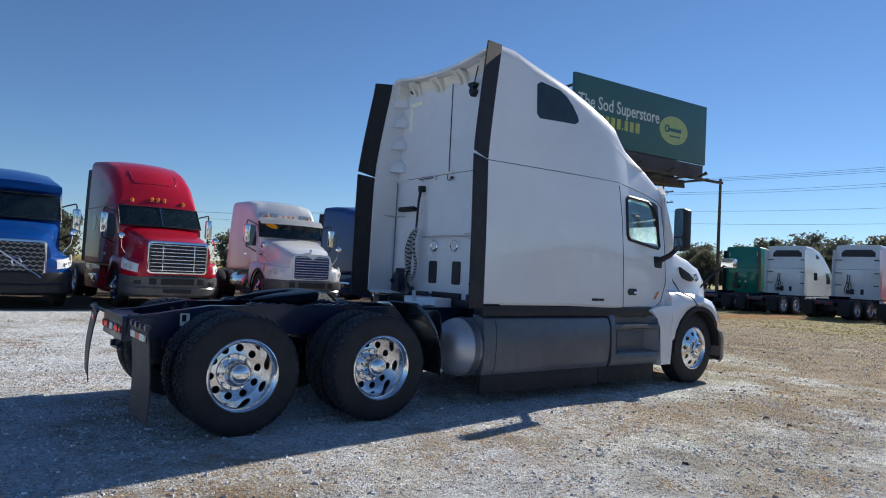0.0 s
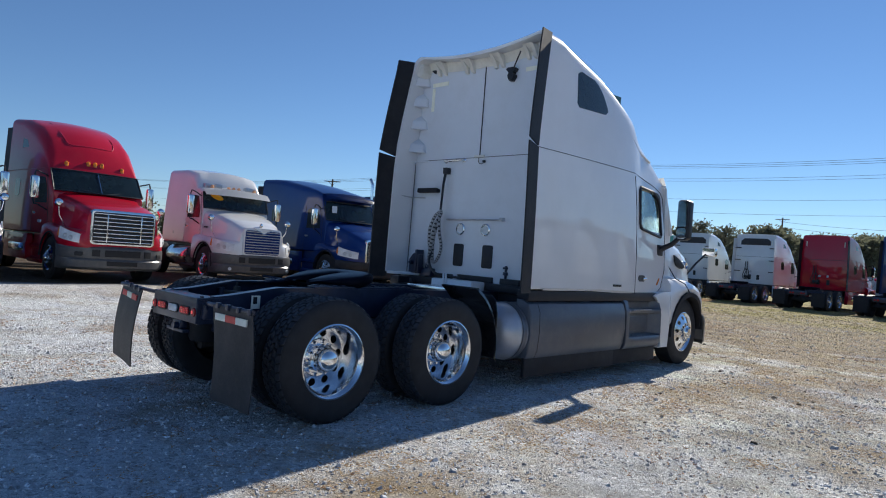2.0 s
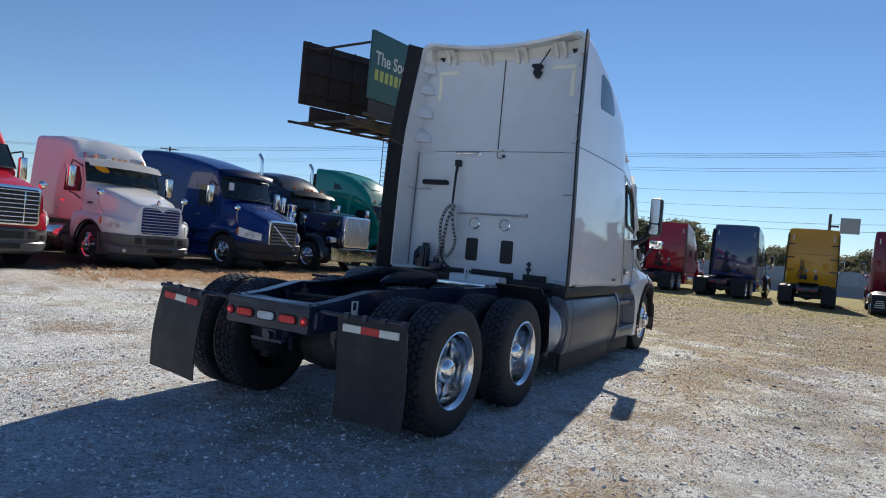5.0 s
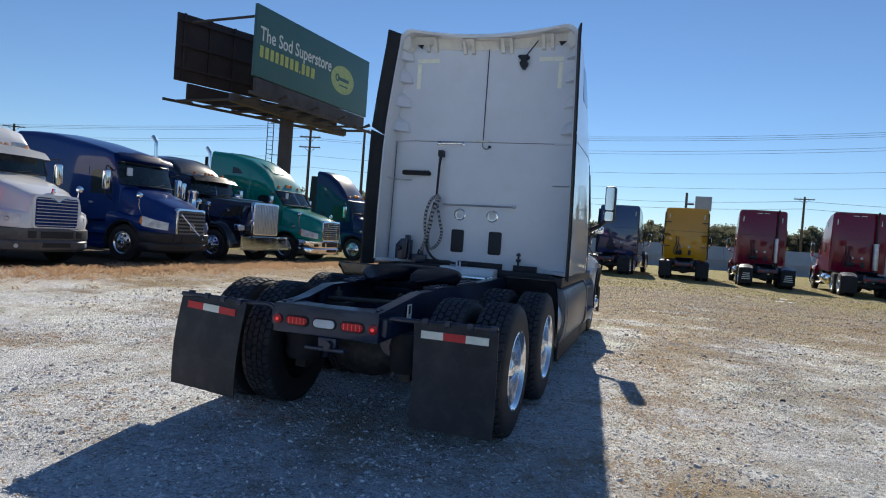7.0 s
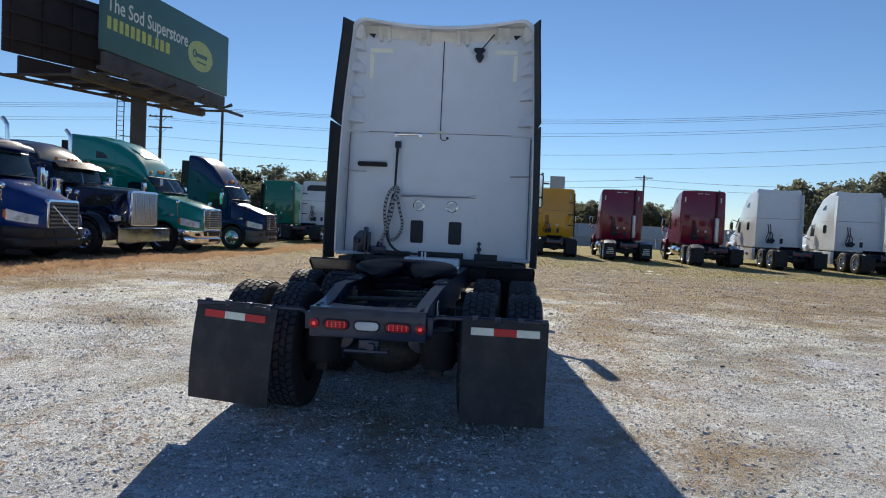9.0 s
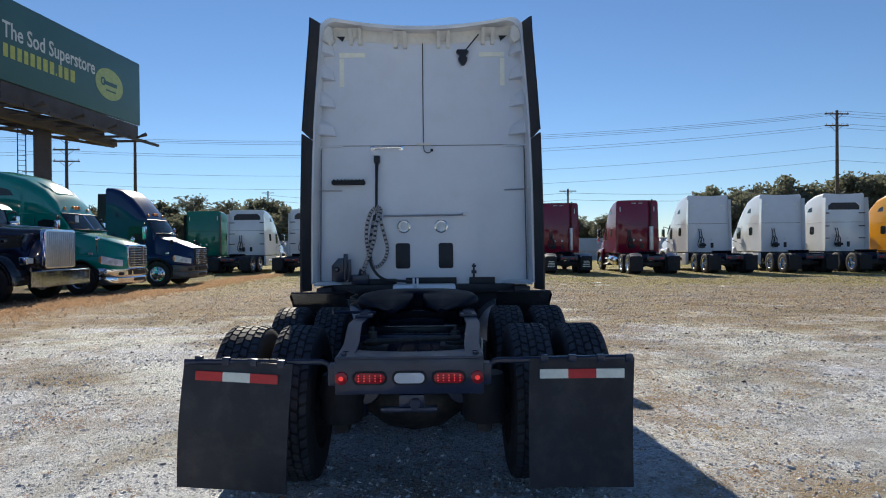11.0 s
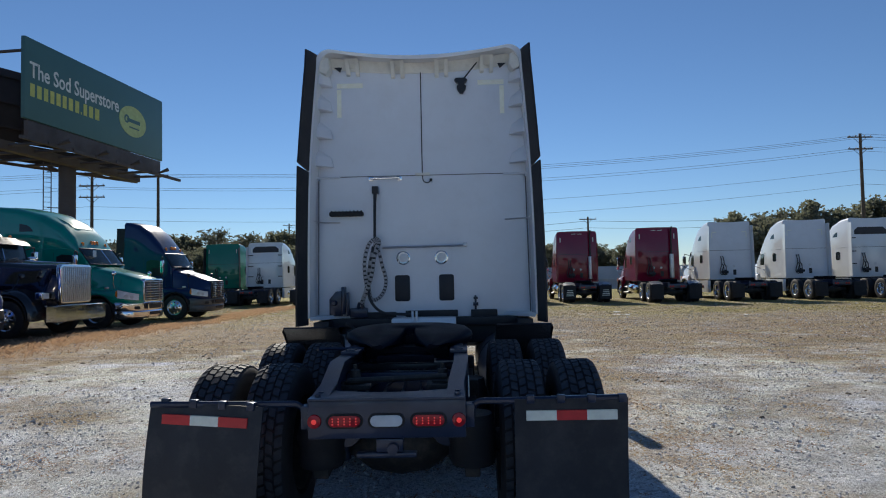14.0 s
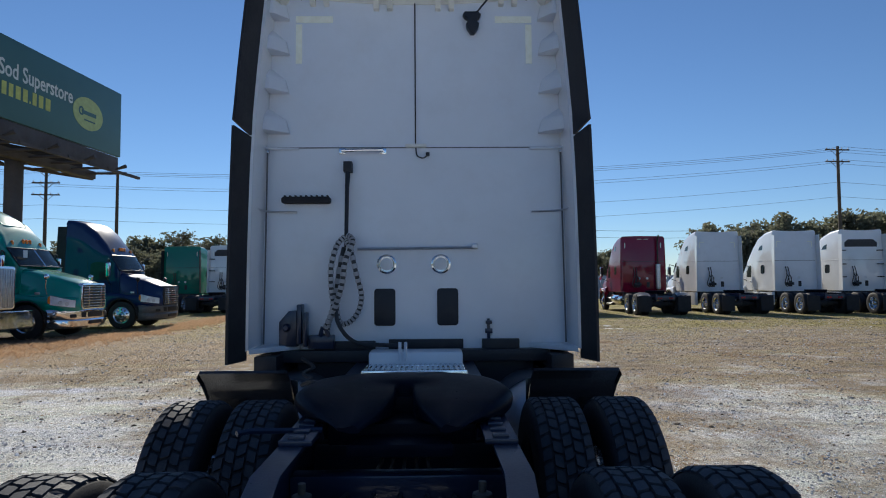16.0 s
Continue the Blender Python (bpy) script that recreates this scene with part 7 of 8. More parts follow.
parked_truck(lot_at(-15.4, 37.6, -3), "faded green high-roof sleeper truck seen from behind", paints["fadedgreen"])
parked_truck(lot_at(-12.4, 37.0, -3), "white sleeper truck with a dark recess under the roof", paints["white"], back="band")
parked_truck(lot_at(-8.4, 36.4, -5), "white sleeper truck parked beside a crimson one", paints["white"], back="band")
parked_truck(lot_at(-4.6, 35.6, -5), "crimson high-roof sleeper truck parked on grass", paints["red"])
parked_truck(lot_at(-0.75, 34.6, -6), "dark navy high-roof sleeper truck parked on grass", paints["darkblue"])
parked_truck(lot_at(2.95, 34.3, -1), "yellow high-roof sleeper truck with black fairing stays", paints["yellow"], back="clips")
parked_truck(lot_at(6.65, 33.0, 0), "maroon sleeper truck with a bright exhaust shield", paints["maroon"], stacks=(0.72,), shield=True, fairing=False, printed=True)
parked_truck(lot_at(10.65, 31.3, 0), "maroon sleeper truck with a tall exhaust and bright shield", paints["maroon"], stacks=(0.72,), shield=True, fairing=False)
parked_truck(lot_at(14.6, 31.6, 1), "white high-roof sleeper truck with tall white extenders", paints["white"], "full", back="white")
parked_truck(lot_at(18.45, 31.3, 1), "white high-roof sleeper truck with hoses on its back", paints["white"], "full", back="white")
parked_truck(lot_at(21.7, 31.0, 2), "white sleeper truck with a dark band under its roof", paints["white"], "full", back="band")
parked_truck(lot_at(25.5, 30.8, 3), "golden yellow high-roof sleeper truck parked in the far row", paints["yellow"], "full", back="clips")
parked_truck(pose(33.0, 37.5, 0, 0, 0, 84), "white day-cab truck with polished tanks, parked crosswise", paints["white"], "day", "bars", 1.2, (0.95, 1.6), fairing=False, stacks=(0.95,))
parked_truck(pose(40.5, 41.0, 0, 0, 0, 80), "white day-cab truck parked crosswise beyond the row", paints["white"], "day", "bars", 1.2, (0.95, 1.6), fairing=False)

# ---- billboard ----
sign_green = surface("green_vinyl_sheet", (0.062, 0.150, 0.150), 0.45, 0, 0.06, 0.4, 20, 0.03)
sign_back = surface("dark_sign_back", (0.035, 0.022, 0.024), 0.7, 0, 0.25, 0.8, 20, 0.1)
sign_steel = surface("weathered_sign_steel", (0.10, 0.085, 0.085), 0.7, 0.2, 0.3, 0.7, 14, 0.1, 0, (0.11, 0.06, 0.04), 0.4)
print_white = surface("white_print", (0.72, 0.74, 0.72), 0.6)
print_yellow = surface("yellow_print", (0.56, 0.58, 0.16), 0.6)
print_lime = surface("lime_print", (0.47, 0.56, 0.25), 0.6)

A, B, C = Vector((-24.0, 30.9, 0)), Vector((-22.9, 45.0, 0)), Vector((-31.0, 31.6, 0))
D = Vector((-25.4, 45.0, 0))
Z0, Z1 = 10.85, 15.5
bill = thing("billboard", pose(-26.2, 38.3, 0), "two-sided roadside billboard on one steel column, green advert", "billboard")
inv = bill.matrix_basis.inverted()


def panel_frame(a, b):
    """Axes of an upright panel: x from a to b, y up, z out of its face."""
    x = (b - a).normalized()
    z = Vector((x.y, -x.x, 0))
    return Matrix.Translation(inv @ a) @ Matrix((x, (0, 0, 1), z)).transposed().to_4x4()


LEN = (B - A).length
pf = panel_frame(A, B)
face = part("advert_panel", box(bmesh.new(), 0, LEN, Z0, Z1, -0.25, 0.0, 0.04), sign_green, bill, "green advert sheet", pf)


def words(text, x, y, size, wide, mat):
    """A printed line in the built-in font, wide metres long."""
    curve = bpy.data.curves.new("words", "FONT")
    curve.body, curve.size, curve.extrude, curve.offset, curve.resolution_u = text, size, 0.006, 0.018, 3
    ob = bpy.data.objects.new("words", curve)
    scene.collection.objects.link(ob)
    me = bpy.data.meshes.new_from_object(ob.evaluated_get(bpy.context.evaluated_depsgraph_get()))
    bpy.data.objects.remove(ob)
    span = max(v.co.x for v in me.vertices)
    me.materials.clear()
    me.materials.append(mat)
    return put("slogan", me, face, "white printed slogan", pose(x, y, 0.012) @ Matrix.Diagonal((wide / span, 1, 1, 1)))


words("The Sod Superstore", 0.35, 13.28, 1.28, 8.25, print_white)
x = 0.35
for k, wide in enumerate((0.44, 0.46, 0.44, 0.42, 0.45, 0.44, 0.5, 0.48, 0.14, 0.44, 0.5, 0.56)):
    part("print_bar", box(bmesh.new(), x + wide * 0.12, x + wide * 0.88, 12.18, 12.18 + (0.15 if wide < 0.2 else 0.74), 0.004, 0.02), print_yellow, face, "yellow print bar")
    x += wide + 0.085
EX, EZ = 10.25, 13.0
oval = [(EX + 1.62 * math.cos(2 * math.pi * k / 28), EZ + 1.08 * math.sin(2 * math.pi * k / 28)) for k in range(28)]
emblem = part("emblem", prism(bmesh.new(), oval, "z", 0.004, 0.024), print_lime, face, "oval lime emblem")
part("emblem_bar", box(bmesh.new(), EX - 0.7, EX + 0.85, EZ - 0.1, EZ + 0.16, 0.026, 0.034), sign_green, emblem)
part("emblem_bar", box(bmesh.new(), EX - 0.45, EX + 0.75, EZ - 0.5, EZ - 0.4, 0.026, 0.034), sign_green, emblem)
part("emblem_bar", lathe(bmesh.new(), [(0.16, 0.026), (0.24, 0.03), (0.30, 0.026)], 16, "z", (EX - 0.75, EZ + 0.07, 0)), sign_green, emblem)
LEN2 = (C - D).length
back = part("back_panel", box(bmesh.new(), 0, LEN2, Z0, Z1, -0.2, 0.0, 0.03), sign_back, bill, "dark back of the second panel", panel_frame(C, D))
for k in range(8):
    part("rib", box(bmesh.new(), 0.4 + k * 1.9, 0.55 + k * 1.9, Z0, Z1, 0.0, 0.16, 0.01), sign_back, back)
for z in (11.6, 13.2, 14.9):
    part("rail", box(bmesh.new(), 0, LEN2, z, z + 0.15, 0.16, 0.28, 0.01), sign_back, back)
part("apron", box(bmesh.new(), 0.3, LEN - 0.2, Z0 - 1.0, Z0 - 0.06, -0.3, -0.05, 0.03), sign_steel, bill, "weathered lower apron", pf)
part("apron", box(bmesh.new(), 1.0, LEN2 - 0.2, Z0 - 1.2, Z0 - 0.06, -0.3, -0.05, 0.03), sign_back, bill, "dark lower apron", panel_frame(C, D))
part("column", lathe(bmesh.new(), [(0.52, 0), (0.52, 9.4), (0.0, 9.4)], 28, "z", inv @ Vector((-26.2, 38.3, 0))), sign_steel, bill, "thick steel column")
part("main_beam", box(bmesh.new(), 0.2, LEN - 0.2, Z0 - 1.6, Z0 - 1.05, -2.2, -1.7, 0.04), sign_steel, bill, "main steel beam", pf)
for k in range(7):
    p, q = A.lerp(B, 0.06 + k * 0.147), C.lerp(D, 0.06 + k * 0.147)
    d = (p - q).normalized()
    for z in (9.55, 15.0):
        if z < 10 or k in (0, 3):
            part("cross_beam", tube(bmesh.new(), [inv @ (q - d * 0.9 + Vector((0, 0, z))), inv @ (p + d * (0.9 if z < 10 else -0.35) + Vector((0, 0, z)))], 0.09, 6), sign_steel, bill, "cross beam")
for a, b, off in ((A, B, 1.0), (C, D, -1.0)):
    x = (b - a).normalized()
    n = Vector((x.y, -x.x, 0)) * off
    part("catwalk", tube(bmesh.new(), [inv @ (a - x * (1.2 if off > 0 else 0.4) + n * 0.75 + Vector((0, 0, 9.5))), inv @ (b + x * 1.2 + n * 0.75 + Vector((0, 0, 9.5)))], 0.13, 4), sign_steel, bill, "narrow steel catwalk")
    for k in range(4):
        p = a.lerp(b, 0.12 + 0.25 * k)
        part("flood_light", tube(bmesh.new(), [inv @ (p + n * 0.7 + Vector((0, 0, 9.6))), inv @ (p + n * 1.5 + Vector((0, 0, 9.85)))], (0.05, 0.14), 6), sign_steel, bill, "sign flood light")
lad = inv @ Vector((-27.15, 37.65, 0))
across = Vector((0.85, 0.53, 0))
for s in (-0.22, 0.22):
    part("ladder_rail", tube(bmesh.new(), [lad + across * s + Vector((0, 0, 3)), lad + across * s + Vector((0, 0, 9.6))], 0.035, 5), sign_steel, bill)
for k in range(20):
    part("ladder_rung", tube(bmesh.new(), [lad - across * 0.22 + Vector((0, 0, 3 + 0.33 * k)), lad + across * 0.22 + Vector((0, 0, 3 + 0.33 * k))], 0.02, 4), sign_steel, bill)
for z in (4.2, 6.6, 9.0):
    part("ladder_stay", tube(bmesh.new(), [lad + Vector((0, 0, z)), inv @ Vector((-26.4, 38.1, z))], 0.03, 4), sign_steel, bill)

# ---- power line ----
pole_wood = surface("weathered_pole_wood", (0.10, 0.078, 0.06), 0.85, 0, 0.25, 1.5, 30, 0.2)
wire_dark = surface("dark_cable", (0.17, 0.17, 0.18), 0.6)


def utility_pole(x, y, h, turn, arms=2, lamp=False):
    t = thing("utility_pole", pose(x, y, 0, 0, 0, turn), "weathered wooden utility pole with crossarms" if arms else "plain weathered wooden utility pole", "utility pole", "utility poles")
    part("pole", tube(bmesh.new(), [(0, 0, -0.3), (0, 0, h * 0.5), (0.02, 0, h)], (0.19, 0.165, 0.13), 10), pole_wood, t)
    for k in range(arms):
        z = h - 0.35 - k * 1.15
        arm = part("crossarm", box(bmesh.new(), -1.25, 1.25, -0.06, 0.06, z - 0.06, z + 0.06, 0.01), pole_wood, t)
        for xx in (-1.1, -0.45, 0.45, 1.1):
            part("insulator", lathe(bmesh.new(), [(0.03, 0), (0.06, 0.04), (0.04, 0.1), (0.05, 0.14), (0, 0.17)], 8, "z", (xx, 0, z + 0.06)), wall_white, arm)
        for s in (-1, 1):
            part("brace", tube(bmesh.new(), [(s * 0.7, 0.05, z), (0, 0.1, z - 0.6)], 0.025, 5), pole_wood, arm)
    return t


def cable(p, q, sag, r=0.016):
    p, q = Vector(p), Vector(q)
    pts = [p.lerp(q, k / 24) - Vector((0, 0, sag * 4 * (k / 24) * (1 - k / 24))) for k in range(25)]
    tagged(part("power_cable", tube(bmesh.new(), pts, r, 4), wire_dark, None, "thin dark overhead power cable"), category="cable", group="overhead cables")


utility_pole(-37.3, 60, 12.9, 8, 3)
utility_pole(-30.5, 60, 12.3, 0, 0)
utility_pole(38.7, 60, 14.5, 6, 2)
utility_pole(18.2, 92, 9.8, 0, 1)
utility_pole(70.0, 90, 11.5, 0, 1)
utility_pole(-36, 128, 13.0, 0, 1)
utility_pole(-77.6, 55.3, 11.6, 40, 1)
for off, z0, z1 in ((-1.1, 12.6, 14.2), (0.0, 12.6, 14.2), (1.1, 12.6, 14.2), (-0.9, 11.2, 13.0), (0.9, 11.2, 13.0), (0, 9.3, 11.0), (0, 8.0, 9.6)):
    cable((-37.3 + off * 0.3, 60 + off, z0), (38.7, 60 + off, z1), 1.5)
    cable((38.7, 60 + off, z1), (150, 72 + off, z1 + 1), 1.8)
    cable((-37.3, 60 + off, z0), (-150, 40 + off, z0), 1.8)
for z in (9.2, 8.2):
    cable((-36, 128, z + 3), (18.2, 92, z), 1.2, 0.03)
    cable((18.2, 92, z), (70, 90, z + 1.5), 1.0, 0.03)
    cable((70, 90, z + 1.5), (200, 95, z + 3), 1.0, 0.03)

# ---- road, barrier, distance ----
asphalt = surface("pale_asphalt", (0.16, 0.16, 0.165), 0.85, 0, 0.15, 0.2, 12, 0.1)
concrete = surface("pale_concrete", (0.32, 0.34, 0.36), 0.8, 0, 0.12, 0.4, 10, 0.1)
bm = bmesh.new()
road_rows = [[(x, y, 0.02 + 0.0 * x) for y in (62, 66, 74)] for x in range(-400, 401, 40)]
loft(bm, road_rows, (False, False), False)
tagged(part("road", bm, asphalt, None, "pale asphalt road beyond the lot"), kind="structure", category="road")
bm = bmesh.new()
for k in range(36):
    x = -70 + 6 * k
    prism(bm, [(59.6, 0), (60.4, 0), (60.12, 0.35), (60.08, 0.95), (59.92, 0.95), (59.88, 0.35)], "x", x, x + 5.94)
tagged(part("road_barrier", bm, concrete, None, "pale concrete barrier along the road"), kind="stuff", category="barrier")

rail_grey = surface("highway_concrete", (0.40, 0.42, 0.45), 0.8, 0, 0.12, 0.3, 8, 0.1)
bm = bmesh.new()
for k in range(34):
    x = -34 + 6 * k
    prism(bm, [(78.0, 0), (82.0, 0), (82.0, 1.6), (78.45, 1.6), (78.4, 2.35), (78.2, 2.35), (78.1, 1.6)], "x", x, x + 5.96)
tagged(part("highway_wall", bm, rail_grey, None, "raised pale concrete highway edge beyond the road"), kind="stuff", category="barrier")
small_sign = thing("roof_sign", pose(5.2, 88, 0), "small white roadside sign on a post", "sign")
part("post", tube(bmesh.new(), [(-1.6, 0, 0), (-1.6, 0, 9.3)], 0.16, 8), sign_steel, small_sign)
part("board", box(bmesh.new(), -0.5, 1.55, -0.1, 0.1, 7.0, 8.9, 0.02), concrete, small_sign, "blank white sign board")
part("arm", box(bmesh.new(), -1.6, -0.6, -0.08, 0.08, 7.7, 7.95, 0.02), sign_steel, small_sign)

trailer = thing("box_trailer", pose(41, 62, 0, 0, 0, 80), "long white box trailer parked far off", "trailer")
part("box", box(bmesh.new(), -1.3, 1.3, -8, 8, 0.9, 3.0, 0.04), wall_white, trailer)
part("underframe", box(bmesh.new(), -0.5, 0.5, -7.5, 7.5, 0.55, 0.9, 0.02), frame_black, trailer)
for yy in (-6.4, -5.1):
    for s in (-1, 1):
        wheel(trailer, s * 1.22, yy, "dish", TYRE_PLAIN)
part("landing_leg", box(bmesh.new(), -0.5, 0.5, 4.8, 5.0, 0, 0.7, 0.01), frame_black, trailer)

# ---- trees ----
bark = surface("tree_bark", (0.07, 0.052, 0.04), 0.9, 0, 0.3, 2, 20, 0.3)


def leaf_material(name, dark, light, dry):
    m, n, l, p = material(name)
    g = n.new("ShaderNodeNewGeometry")
    r = ramp(n, [(0.0, dark), (0.55, light), (0.86, light), (1.0, dry)])
    l.new(g.outputs["Random Per Island"], r.inputs["Fac"])
    l.new(r.outputs["Color"], p.inputs["Base Color"])
    p.inputs["Roughness"].default_value = 0.7
    thin = n.new("ShaderNodeBsdfTranslucent")
    glow = n.new("ShaderNodeMixRGB")
    glow.blend_type = "ADD"
    glow.inputs["Fac"].default_value = 1.0
    glow.inputs["Color2"].default_value = (0.055, 0.058, 0.035, 1)
    l.new(r.outputs["Color"], glow.inputs["Color1"])
    l.new(glow.outputs["Color"], thin.inputs["Color"])
    both = n.new("ShaderNodeMixShader")
    both.inputs["Fac"].default_value = 0.42
    l.new(p.outputs[0], both.inputs[1])
    l.new(thin.outputs[0], both.inputs[2])
    l.new(both.outputs[0], n["Material Output"].inputs["Surface"])
    return m


leaf_broad = leaf_material("broad_leaves", (0.115, 0.122, 0.085), (0.145, 0.150, 0.102), (0.195, 0.168, 0.118))
leaf_pine = leaf_material("pine_needles", (0.05, 0.075, 0.035), (0.095, 0.12, 0.055), (0.17, 0.15, 0.07))


def make_tree(h, spread, seed, pine=False):
    rnd = random.Random(seed)
    t = thing("tree", pose(0, 0, 0), "leafy broad-crowned tree turning autumn brown" if not pine else "dark ragged pine tree", "tree", "trees round the lot")
    bm = bmesh.new()
    lean = rnd.uniform(-0.3, 0.3)
    tube(bm, [(0, 0, -0.2), (lean * 0.3, 0, h * 0.35), (lean, 0.1, h * 0.92)], (h * 0.028, h * 0.02, h * 0.004), 8)
    tips = []
    for k in range(16 if not pine else 26):
        z = h * (0.22 + 0.66 * k / (16 if not pine else 26))
        a = k * 2.4 + rnd.uniform(-0.4, 0.4)
        f = (z / h - 0.22) / 0.66
        reach = spread * (0.55 + 0.5 * math.sin(math.pi * min(1, f * 0.9 + 0.12))) * rnd.uniform(0.65, 1.05) if not pine else spread * (1.05 - f) * rnd.uniform(0.6, 1.1)
        end = Vector((lean * f + reach * math.cos(a), reach * math.sin(a), z + (reach * rnd.uniform(0.2, 0.55) if not pine else reach * rnd.uniform(-0.1, 0.15))))
        start = Vector((lean * z / h, 0, z - h * 0.03))
        mid = start.lerp(end, 0.55) + Vector((0, 0, 0.05 * h * (0 if pine else 1)))
        tube(bm, [start, mid, end], (h * 0.009, h * 0.006, h * 0.002), 5)
        tips += [(start.lerp(end, 0.6), 0.7), (end, 1.0), (mid, 0.8)]
    tips += [(Vector((lean, 0.1, h * 0.93)), 0.9), (Vector((lean, 0, h * 0.84)), 1.0)]
    part("trunk", bm, bark, t)
    bm = bmesh.new()
    for tip, size in tips:
        rad = (spread * 0.36 if not pine else spread * 0.22) * size * rnd.uniform(0.7, 1.15)
        for _ in range(47 if not pine else 42):
            d = Vector((rnd.gauss(0, 1), rnd.gauss(0, 1), rnd.gauss(0, 0.75)))
            c = tip + d.normalized() * rad * rnd.random() ** 0.45
            u = Vector((rnd.gauss(0, 1), rnd.gauss(0, 1), rnd.gauss(0, 1))).normalized()
            v = u.orthogonal().normalized()
            s = rnd.uniform(0.17, 0.37) * (1 if not pine else 0.85)
            w = s * rnd.uniform(0.5, 0.9)
            q = u.cross(v) * s * 0.25
            vs = [bm.verts.new(c + u * s), bm.verts.new(c + v * w + q), bm.verts.new(c - u * s), bm.verts.new(c - v * w + q)]
            bm.faces.new(vs)
    me = bpy.data.meshes.new("crown")
    bm.to_mesh(me)
    bm.free()
    me.materials.append(leaf_pine if pine else leaf_broad)
    put("crown", me, t, "ragged crown of small leaves" if not pine else "ragged dark needles")
    return t


rnd = random.Random(5)
kinds = [make_tree(10.5, 3.9, 1), make_tree(9.2, 4.2, 2), make_tree(11.5, 3.6, 3), make_tree(8.2, 3.6, 4), make_tree(11.0, 2.6, 7, True), make_tree(9.0, 2.3, 8, True)]
places = []


def stand(count, x0, x1, y0, y1, small, big, choice):
    """A belt of trees between two corners of the plan."""
    for k in range(count):
        f = (k + rnd.uniform(-0.3, 0.3)) / count
        places.append((x0 + (x1 - x0) * f, y0 + (y1 - y0) * f + rnd.uniform(-5, 5), rnd.uniform(small, big), rnd.choice(choice)))


BROAD, PINE = (0, 1, 2, 3), (4, 5, 4, 5, 1)
stand(18, -130, -40, 100, 110, 0.78, 1.05, BROAD)      # beyond the road
stand(30, -26, 34, 118, 112, 0.55, 0.74, BROAD)
stand(30, -24, 36, 126, 120, 0.6, 0.8, BROAD)
stand(20, 40, 84, 88, 90, 0.92, 1.10, BROAD)           # taller clump
stand(14, 40, 84, 95, 98, 0.95, 1.15, BROAD)
stand(16, 74, 150, 96, 90, 0.7, 1.05, PINE)
stand(16, -56, -66, -6, 92, 0.38, 0.55, BROAD)         # behind the near row
stand(12, 46, 60, -60, 60, 0.7, 1.0, BROAD)            # round the other sides of the lot
stand(12, -60, 56, -62, -66, 0.7, 1.0, BROAD)
stand(34, -54, -12, 94, 96, 0.62, 0.82, BROAD)
stand(18, -52, -14, 103, 105, 0.72, 0.95, BROAD)
used = set()
for x, y, sc, k in places:
    m = pose(x, y, -0.05, 0, 0, rnd.uniform(0, 360)) @ Matrix.Diagonal((sc, sc, sc, 1))
    if k in used:
        copy_thing(kinds[k], m)
    else:
        kinds[k].matrix_basis = m
        used.add(k)

# ---- loose stones and dry grass ----
stone_mat, sn, sl, sp = material("loose_limestone")
sg = sn.new("ShaderNodeNewGeometry")
sr = ramp(sn, [(0.0, (0.22, 0.215, 0.22)), (0.15, (0.44, 0.44, 0.45)), (0.5, (0.60, 0.605, 0.62)), (0.88, (0.70, 0.705, 0.72)), (0.92, (0.92, 0.92, 0.93)), (1.0, (0.97, 0.97, 0.97))])
sl.new(sg.outputs["Random Per Island"], sr.inputs["Fac"])
sl.new(sr.outputs["Color"], sp.inputs["Base Color"])
sp.inputs["Roughness"].default_value = 0.85
rnd = random.Random(11)
verts, faces = [], []
for n_stone in range(88000):
    if n_stone < 68000:
        x, y, big = rnd.uniform(-5, 8.5), -5.5 + 12 * rnd.random() ** 1.35, 1.0
    else:
        x, y, big = rnd.uniform(-9, 14), rnd.uniform(-6, 20), 1.45
    s = rnd.uniform(0.0045, 0.0095) * big * (1.8 if rnd.random() < 0.12 else 1)
    a, tall, thin = rnd.uniform(0, 6.28), s * rnd.uniform(0.35, 1.0), rnd.uniform(0.4, 0.8)
    ca, sa = math.cos(a), math.sin(a)
    z, tip = ground_z(x, y), rnd.uniform(-0.5, 0.5)
    b = len(verts)
    rim = [(s * 1.4 * rnd.uniform(0.8, 1.2) * u, s * 1.4 * thin * rnd.uniform(0.8, 1.2) * v) for u, v in ((1, 0.2), (-0.1, 1), (-1, -0.2), (0.1, -1))]
    verts += [(x + u * ca - v * sa, y + u * sa + v * ca, z - s * 0.1) for u, v in rim]
    verts += [(x + 0.66 * (u * ca - v * sa), y + 0.66 * (u * sa + v * ca), z + tall * (0.8 + tip * u / s)) for u, v in rim]
    faces += [(b + k, b + (k + 1) % 4, b + 4 + (k + 1) % 4, b + 4 + k) for k in range(4)]
    faces.append((b + 4, b + 5, b + 6, b + 7))
me = bpy.data.meshes.new("loose_stones")
me.from_pydata(verts, [], faces)
me.materials.append(stone_mat)
tagged(new("loose_stones", me), "scattered grey limestone chips on the lot", "gravel", kind="stuff")

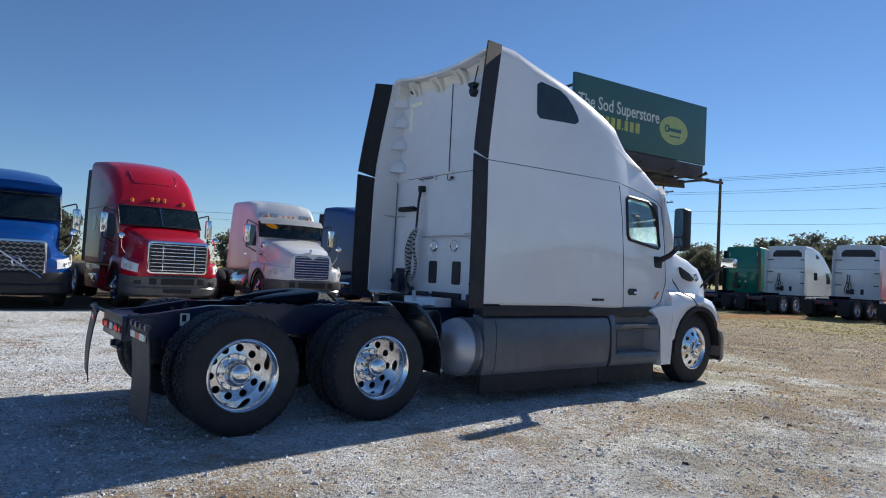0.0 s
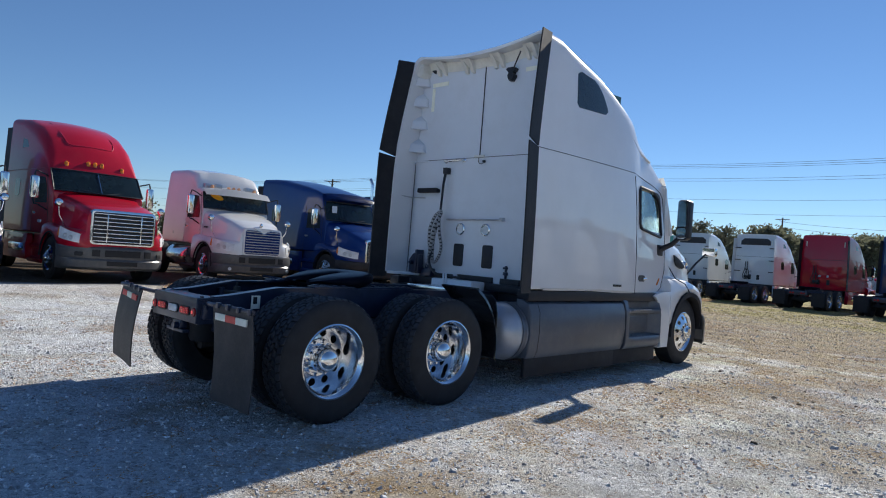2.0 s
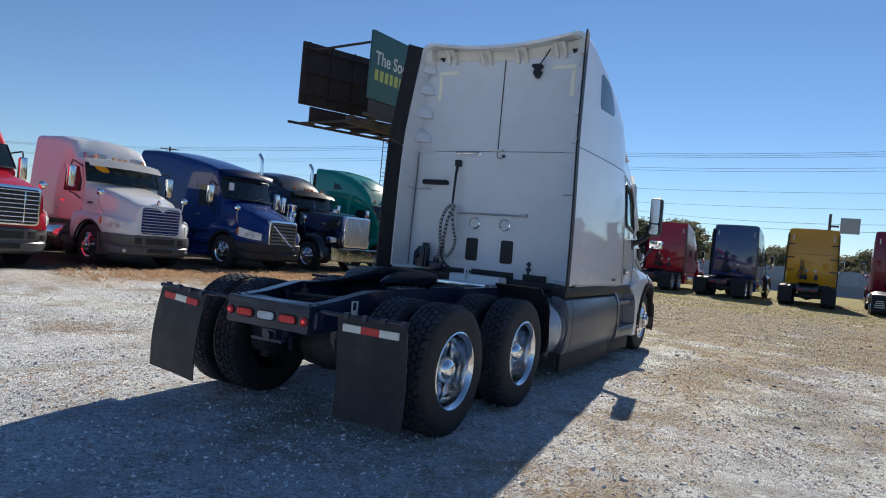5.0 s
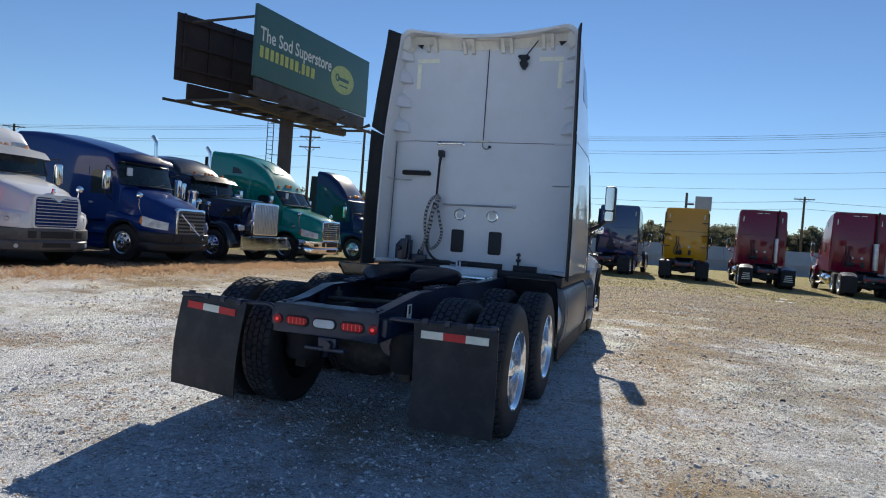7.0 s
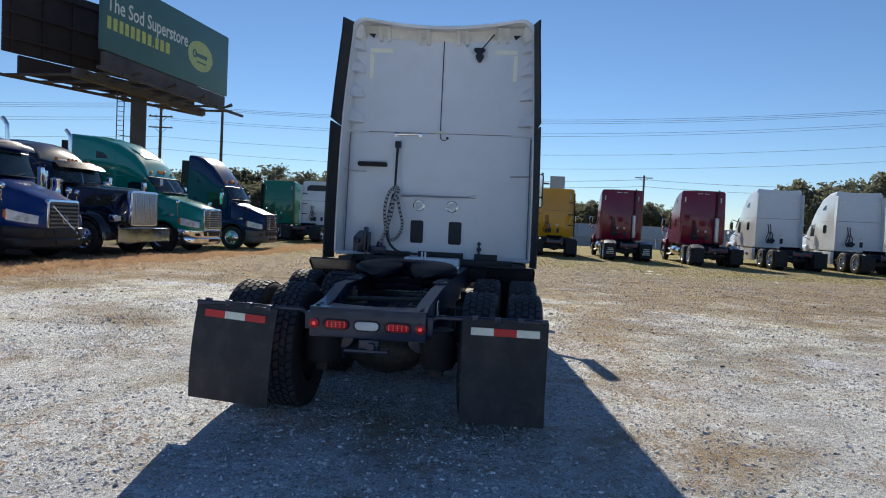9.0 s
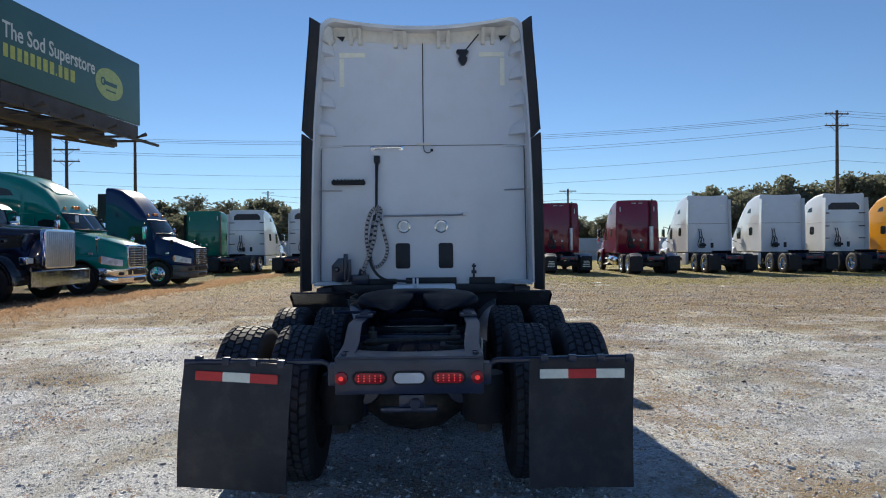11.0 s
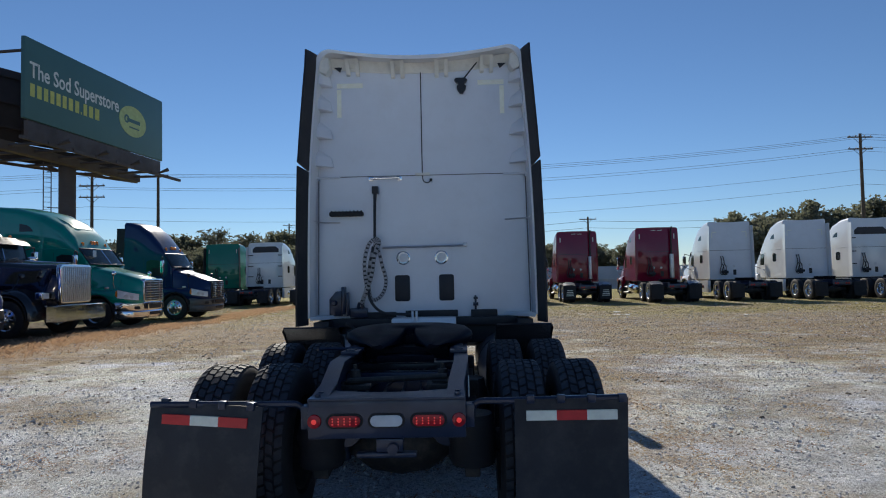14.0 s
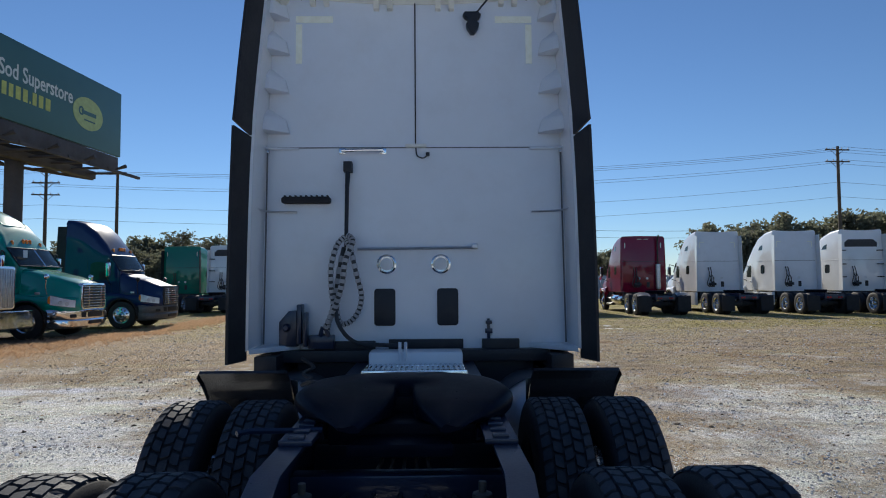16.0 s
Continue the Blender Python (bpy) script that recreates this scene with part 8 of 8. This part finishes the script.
clod_mat, sn, sl, sp = material("clods_and_chips")
sg = sn.new("ShaderNodeNewGeometry")
sr = ramp(sn, [(0.0, (0.07, 0.055, 0.04)), (0.35, (0.16, 0.125, 0.085)), (0.6, (0.34, 0.29, 0.22)), (0.75, (0.62, 0.62, 0.63)), (1.0, (0.88, 0.88, 0.88))])
sl.new(sg.outputs["Random Per Island"], sr.inputs["Fac"])
sl.new(sr.outputs["Color"], sp.inputs["Base Color"])
sp.inputs["Roughness"].default_value = 0.85
verts, faces = [], []
for _ in range(16000):
    x, y = rnd.uniform(-8.5, 20), 2 + 25 * rnd.random() ** 0.8
    if abs(x) < 1.5 and y < 8:
        continue
    s = rnd.uniform(0.008, 0.022) * (1.8 if rnd.random() < 0.08 else 1)
    a, z, b = rnd.uniform(0, 6.28), ground_z(x, y), len(verts)
    rim = [(s * rnd.uniform(0.7, 1.4), a + k * 1.2566) for k in range(5)]
    verts += [(x + r * math.cos(t), y + r * math.sin(t), z - s * 0.1) for r, t in rim]
    verts += [(x + r * 0.6 * math.cos(t), y + r * 0.6 * math.sin(t), z + s * (0.35 + 0.25 * (k % 2))) for k, (r, t) in enumerate(rim)]
    faces += [(b + k, b + (k + 1) % 5, b + 5 + (k + 1) % 5, b + 5 + k) for k in range(5)]
    faces.append((b + 5, b + 6, b + 7, b + 8, b + 9))
me = bpy.data.meshes.new("scattered_clods")
me.from_pydata(verts, [], faces)
me.materials.append(clod_mat)
tagged(new("scattered_clods", me), "earth clods and pale chips strewn over the lot", "gravel", kind="stuff")

straw_mat = leaf_material("dry_straw", (0.40, 0.25, 0.15), (0.52, 0.34, 0.21), (0.62, 0.45, 0.32))
turf_mat = leaf_material("thin_turf", (0.17, 0.16, 0.065), (0.28, 0.25, 0.115), (0.42, 0.35, 0.20))


def tufts(name, label, mat, count, spot, tall, seed, lean=0.5):
    rnd = random.Random(seed)
    verts, faces = [], []
    for _ in range(count):
        x, y = spot(rnd)
        z = ground_z(x, y)
        for _ in range(7):
            a, h = rnd.uniform(0, 6.28), tall * rnd.uniform(0.4, 1.1)
            ox, oy = x + rnd.gauss(0, 0.04), y + rnd.gauss(0, 0.04)
            w = 0.006 + 0.004 * rnd.random()
            lx, ly = rnd.gauss(0, lean) * h, rnd.gauss(0, lean) * h
            b = len(verts)
            verts += [(ox - w * math.cos(a), oy - w * math.sin(a), z), (ox + w * math.cos(a), oy + w * math.sin(a), z), (ox + lx * 0.5, oy + ly * 0.5, z + h * 0.7), (ox + lx, oy + ly, z + h)]
            faces += [(b, b + 1, b + 2), (b + 1, b + 3, b + 2)]
    me = bpy.data.meshes.new(name)
    me.from_pydata(verts, [], faces)
    me.materials.append(mat)
    tagged(new(name, me), label, "grass", kind="stuff")


tufts("dry_grass", "dry straw-coloured grass along the parked row", straw_mat, 3400, lambda r: (-9.6 + r.gauss(0, 0.5), 3.0 + 29 * r.random() ** 0.8), 0.085, 1, 0.8)
seeds = random.Random(21)
patches = [(seeds.uniform(-7, 10), seeds.uniform(-3, 16), seeds.uniform(0.3, 1.1)) for _ in range(60)]


def patch_spot(r):
    x, y, w = patches[r.randrange(len(patches))]
    return x + r.gauss(0, w), y + r.gauss(0, w * 0.8)


gold_mat = leaf_material("golden_straw", (0.46, 0.32, 0.18), (0.62, 0.46, 0.28), (0.72, 0.60, 0.42))
lanes = [(2.35 + seeds.gauss(0, 0.22), seeds.uniform(-1.0, 7.5), seeds.uniform(0.12, 0.3)) for _ in range(26)] + [(3.5, 4.8, 0.3), (4.1, 3.3, 0.15), (2.7, 6.2, 0.35), (3.7, 2.2, 0.1)]


def lane_spot(r):
    x, y, w = lanes[r.randrange(len(lanes))]
    return x + r.gauss(0, w), y + r.gauss(0, w * 1.3)


tufts("golden_straw", "golden straw lying in an old wheel lane", gold_mat, 800, lane_spot, 0.013, 4, 2.6)
tufts("straw_patches", "thin dry grass trodden into the gravel", straw_mat, 4200, patch_spot, 0.014, 2, 2.6)
tufts("verge_grass", "thin green and brown grass of the far verge", turf_mat, 7000, lambda r: (r.uniform(-22, 36), r.uniform(20, 36)), 0.05, 3)

# ---- litter on the far lot ----
scrap_white = surface("scrap_plastic", (0.78, 0.78, 0.76), 0.5, 0, 0.12, 9, 60, 0.1)
for x, y, long, turn, seed in ((6.05, 19.7, 0.75, 20, 1), (4.6, 20.1, 0.28, -35, 2), (6.1, 21.0, 0.5, 60, 3), (9.8, 18.2, 0.22, 10, 4)):
    rs = random.Random(seed)
    bm = bmesh.new()
    loft(bm, [[(long * (u / 8 - 0.5), 0.07 * v + 0.12 * math.sin(u * 0.8 + seed), 0.02 + 0.035 * rs.random()) for v in (-1, -0.3, 0.4, 1)] for u in range(9)], (False, False), False)
    bmesh.ops.solidify(bm, geom=list(bm.faces), thickness=0.006)
    scrap = part("litter_scrap", bm, scrap_white, None, "", pose(x, y, ground_z(x, y) - 0.004, 0, 0, turn))
    tagged(scrap, "crumpled strip of white plastic lying on the grass", "litter", "scraps on the lot")
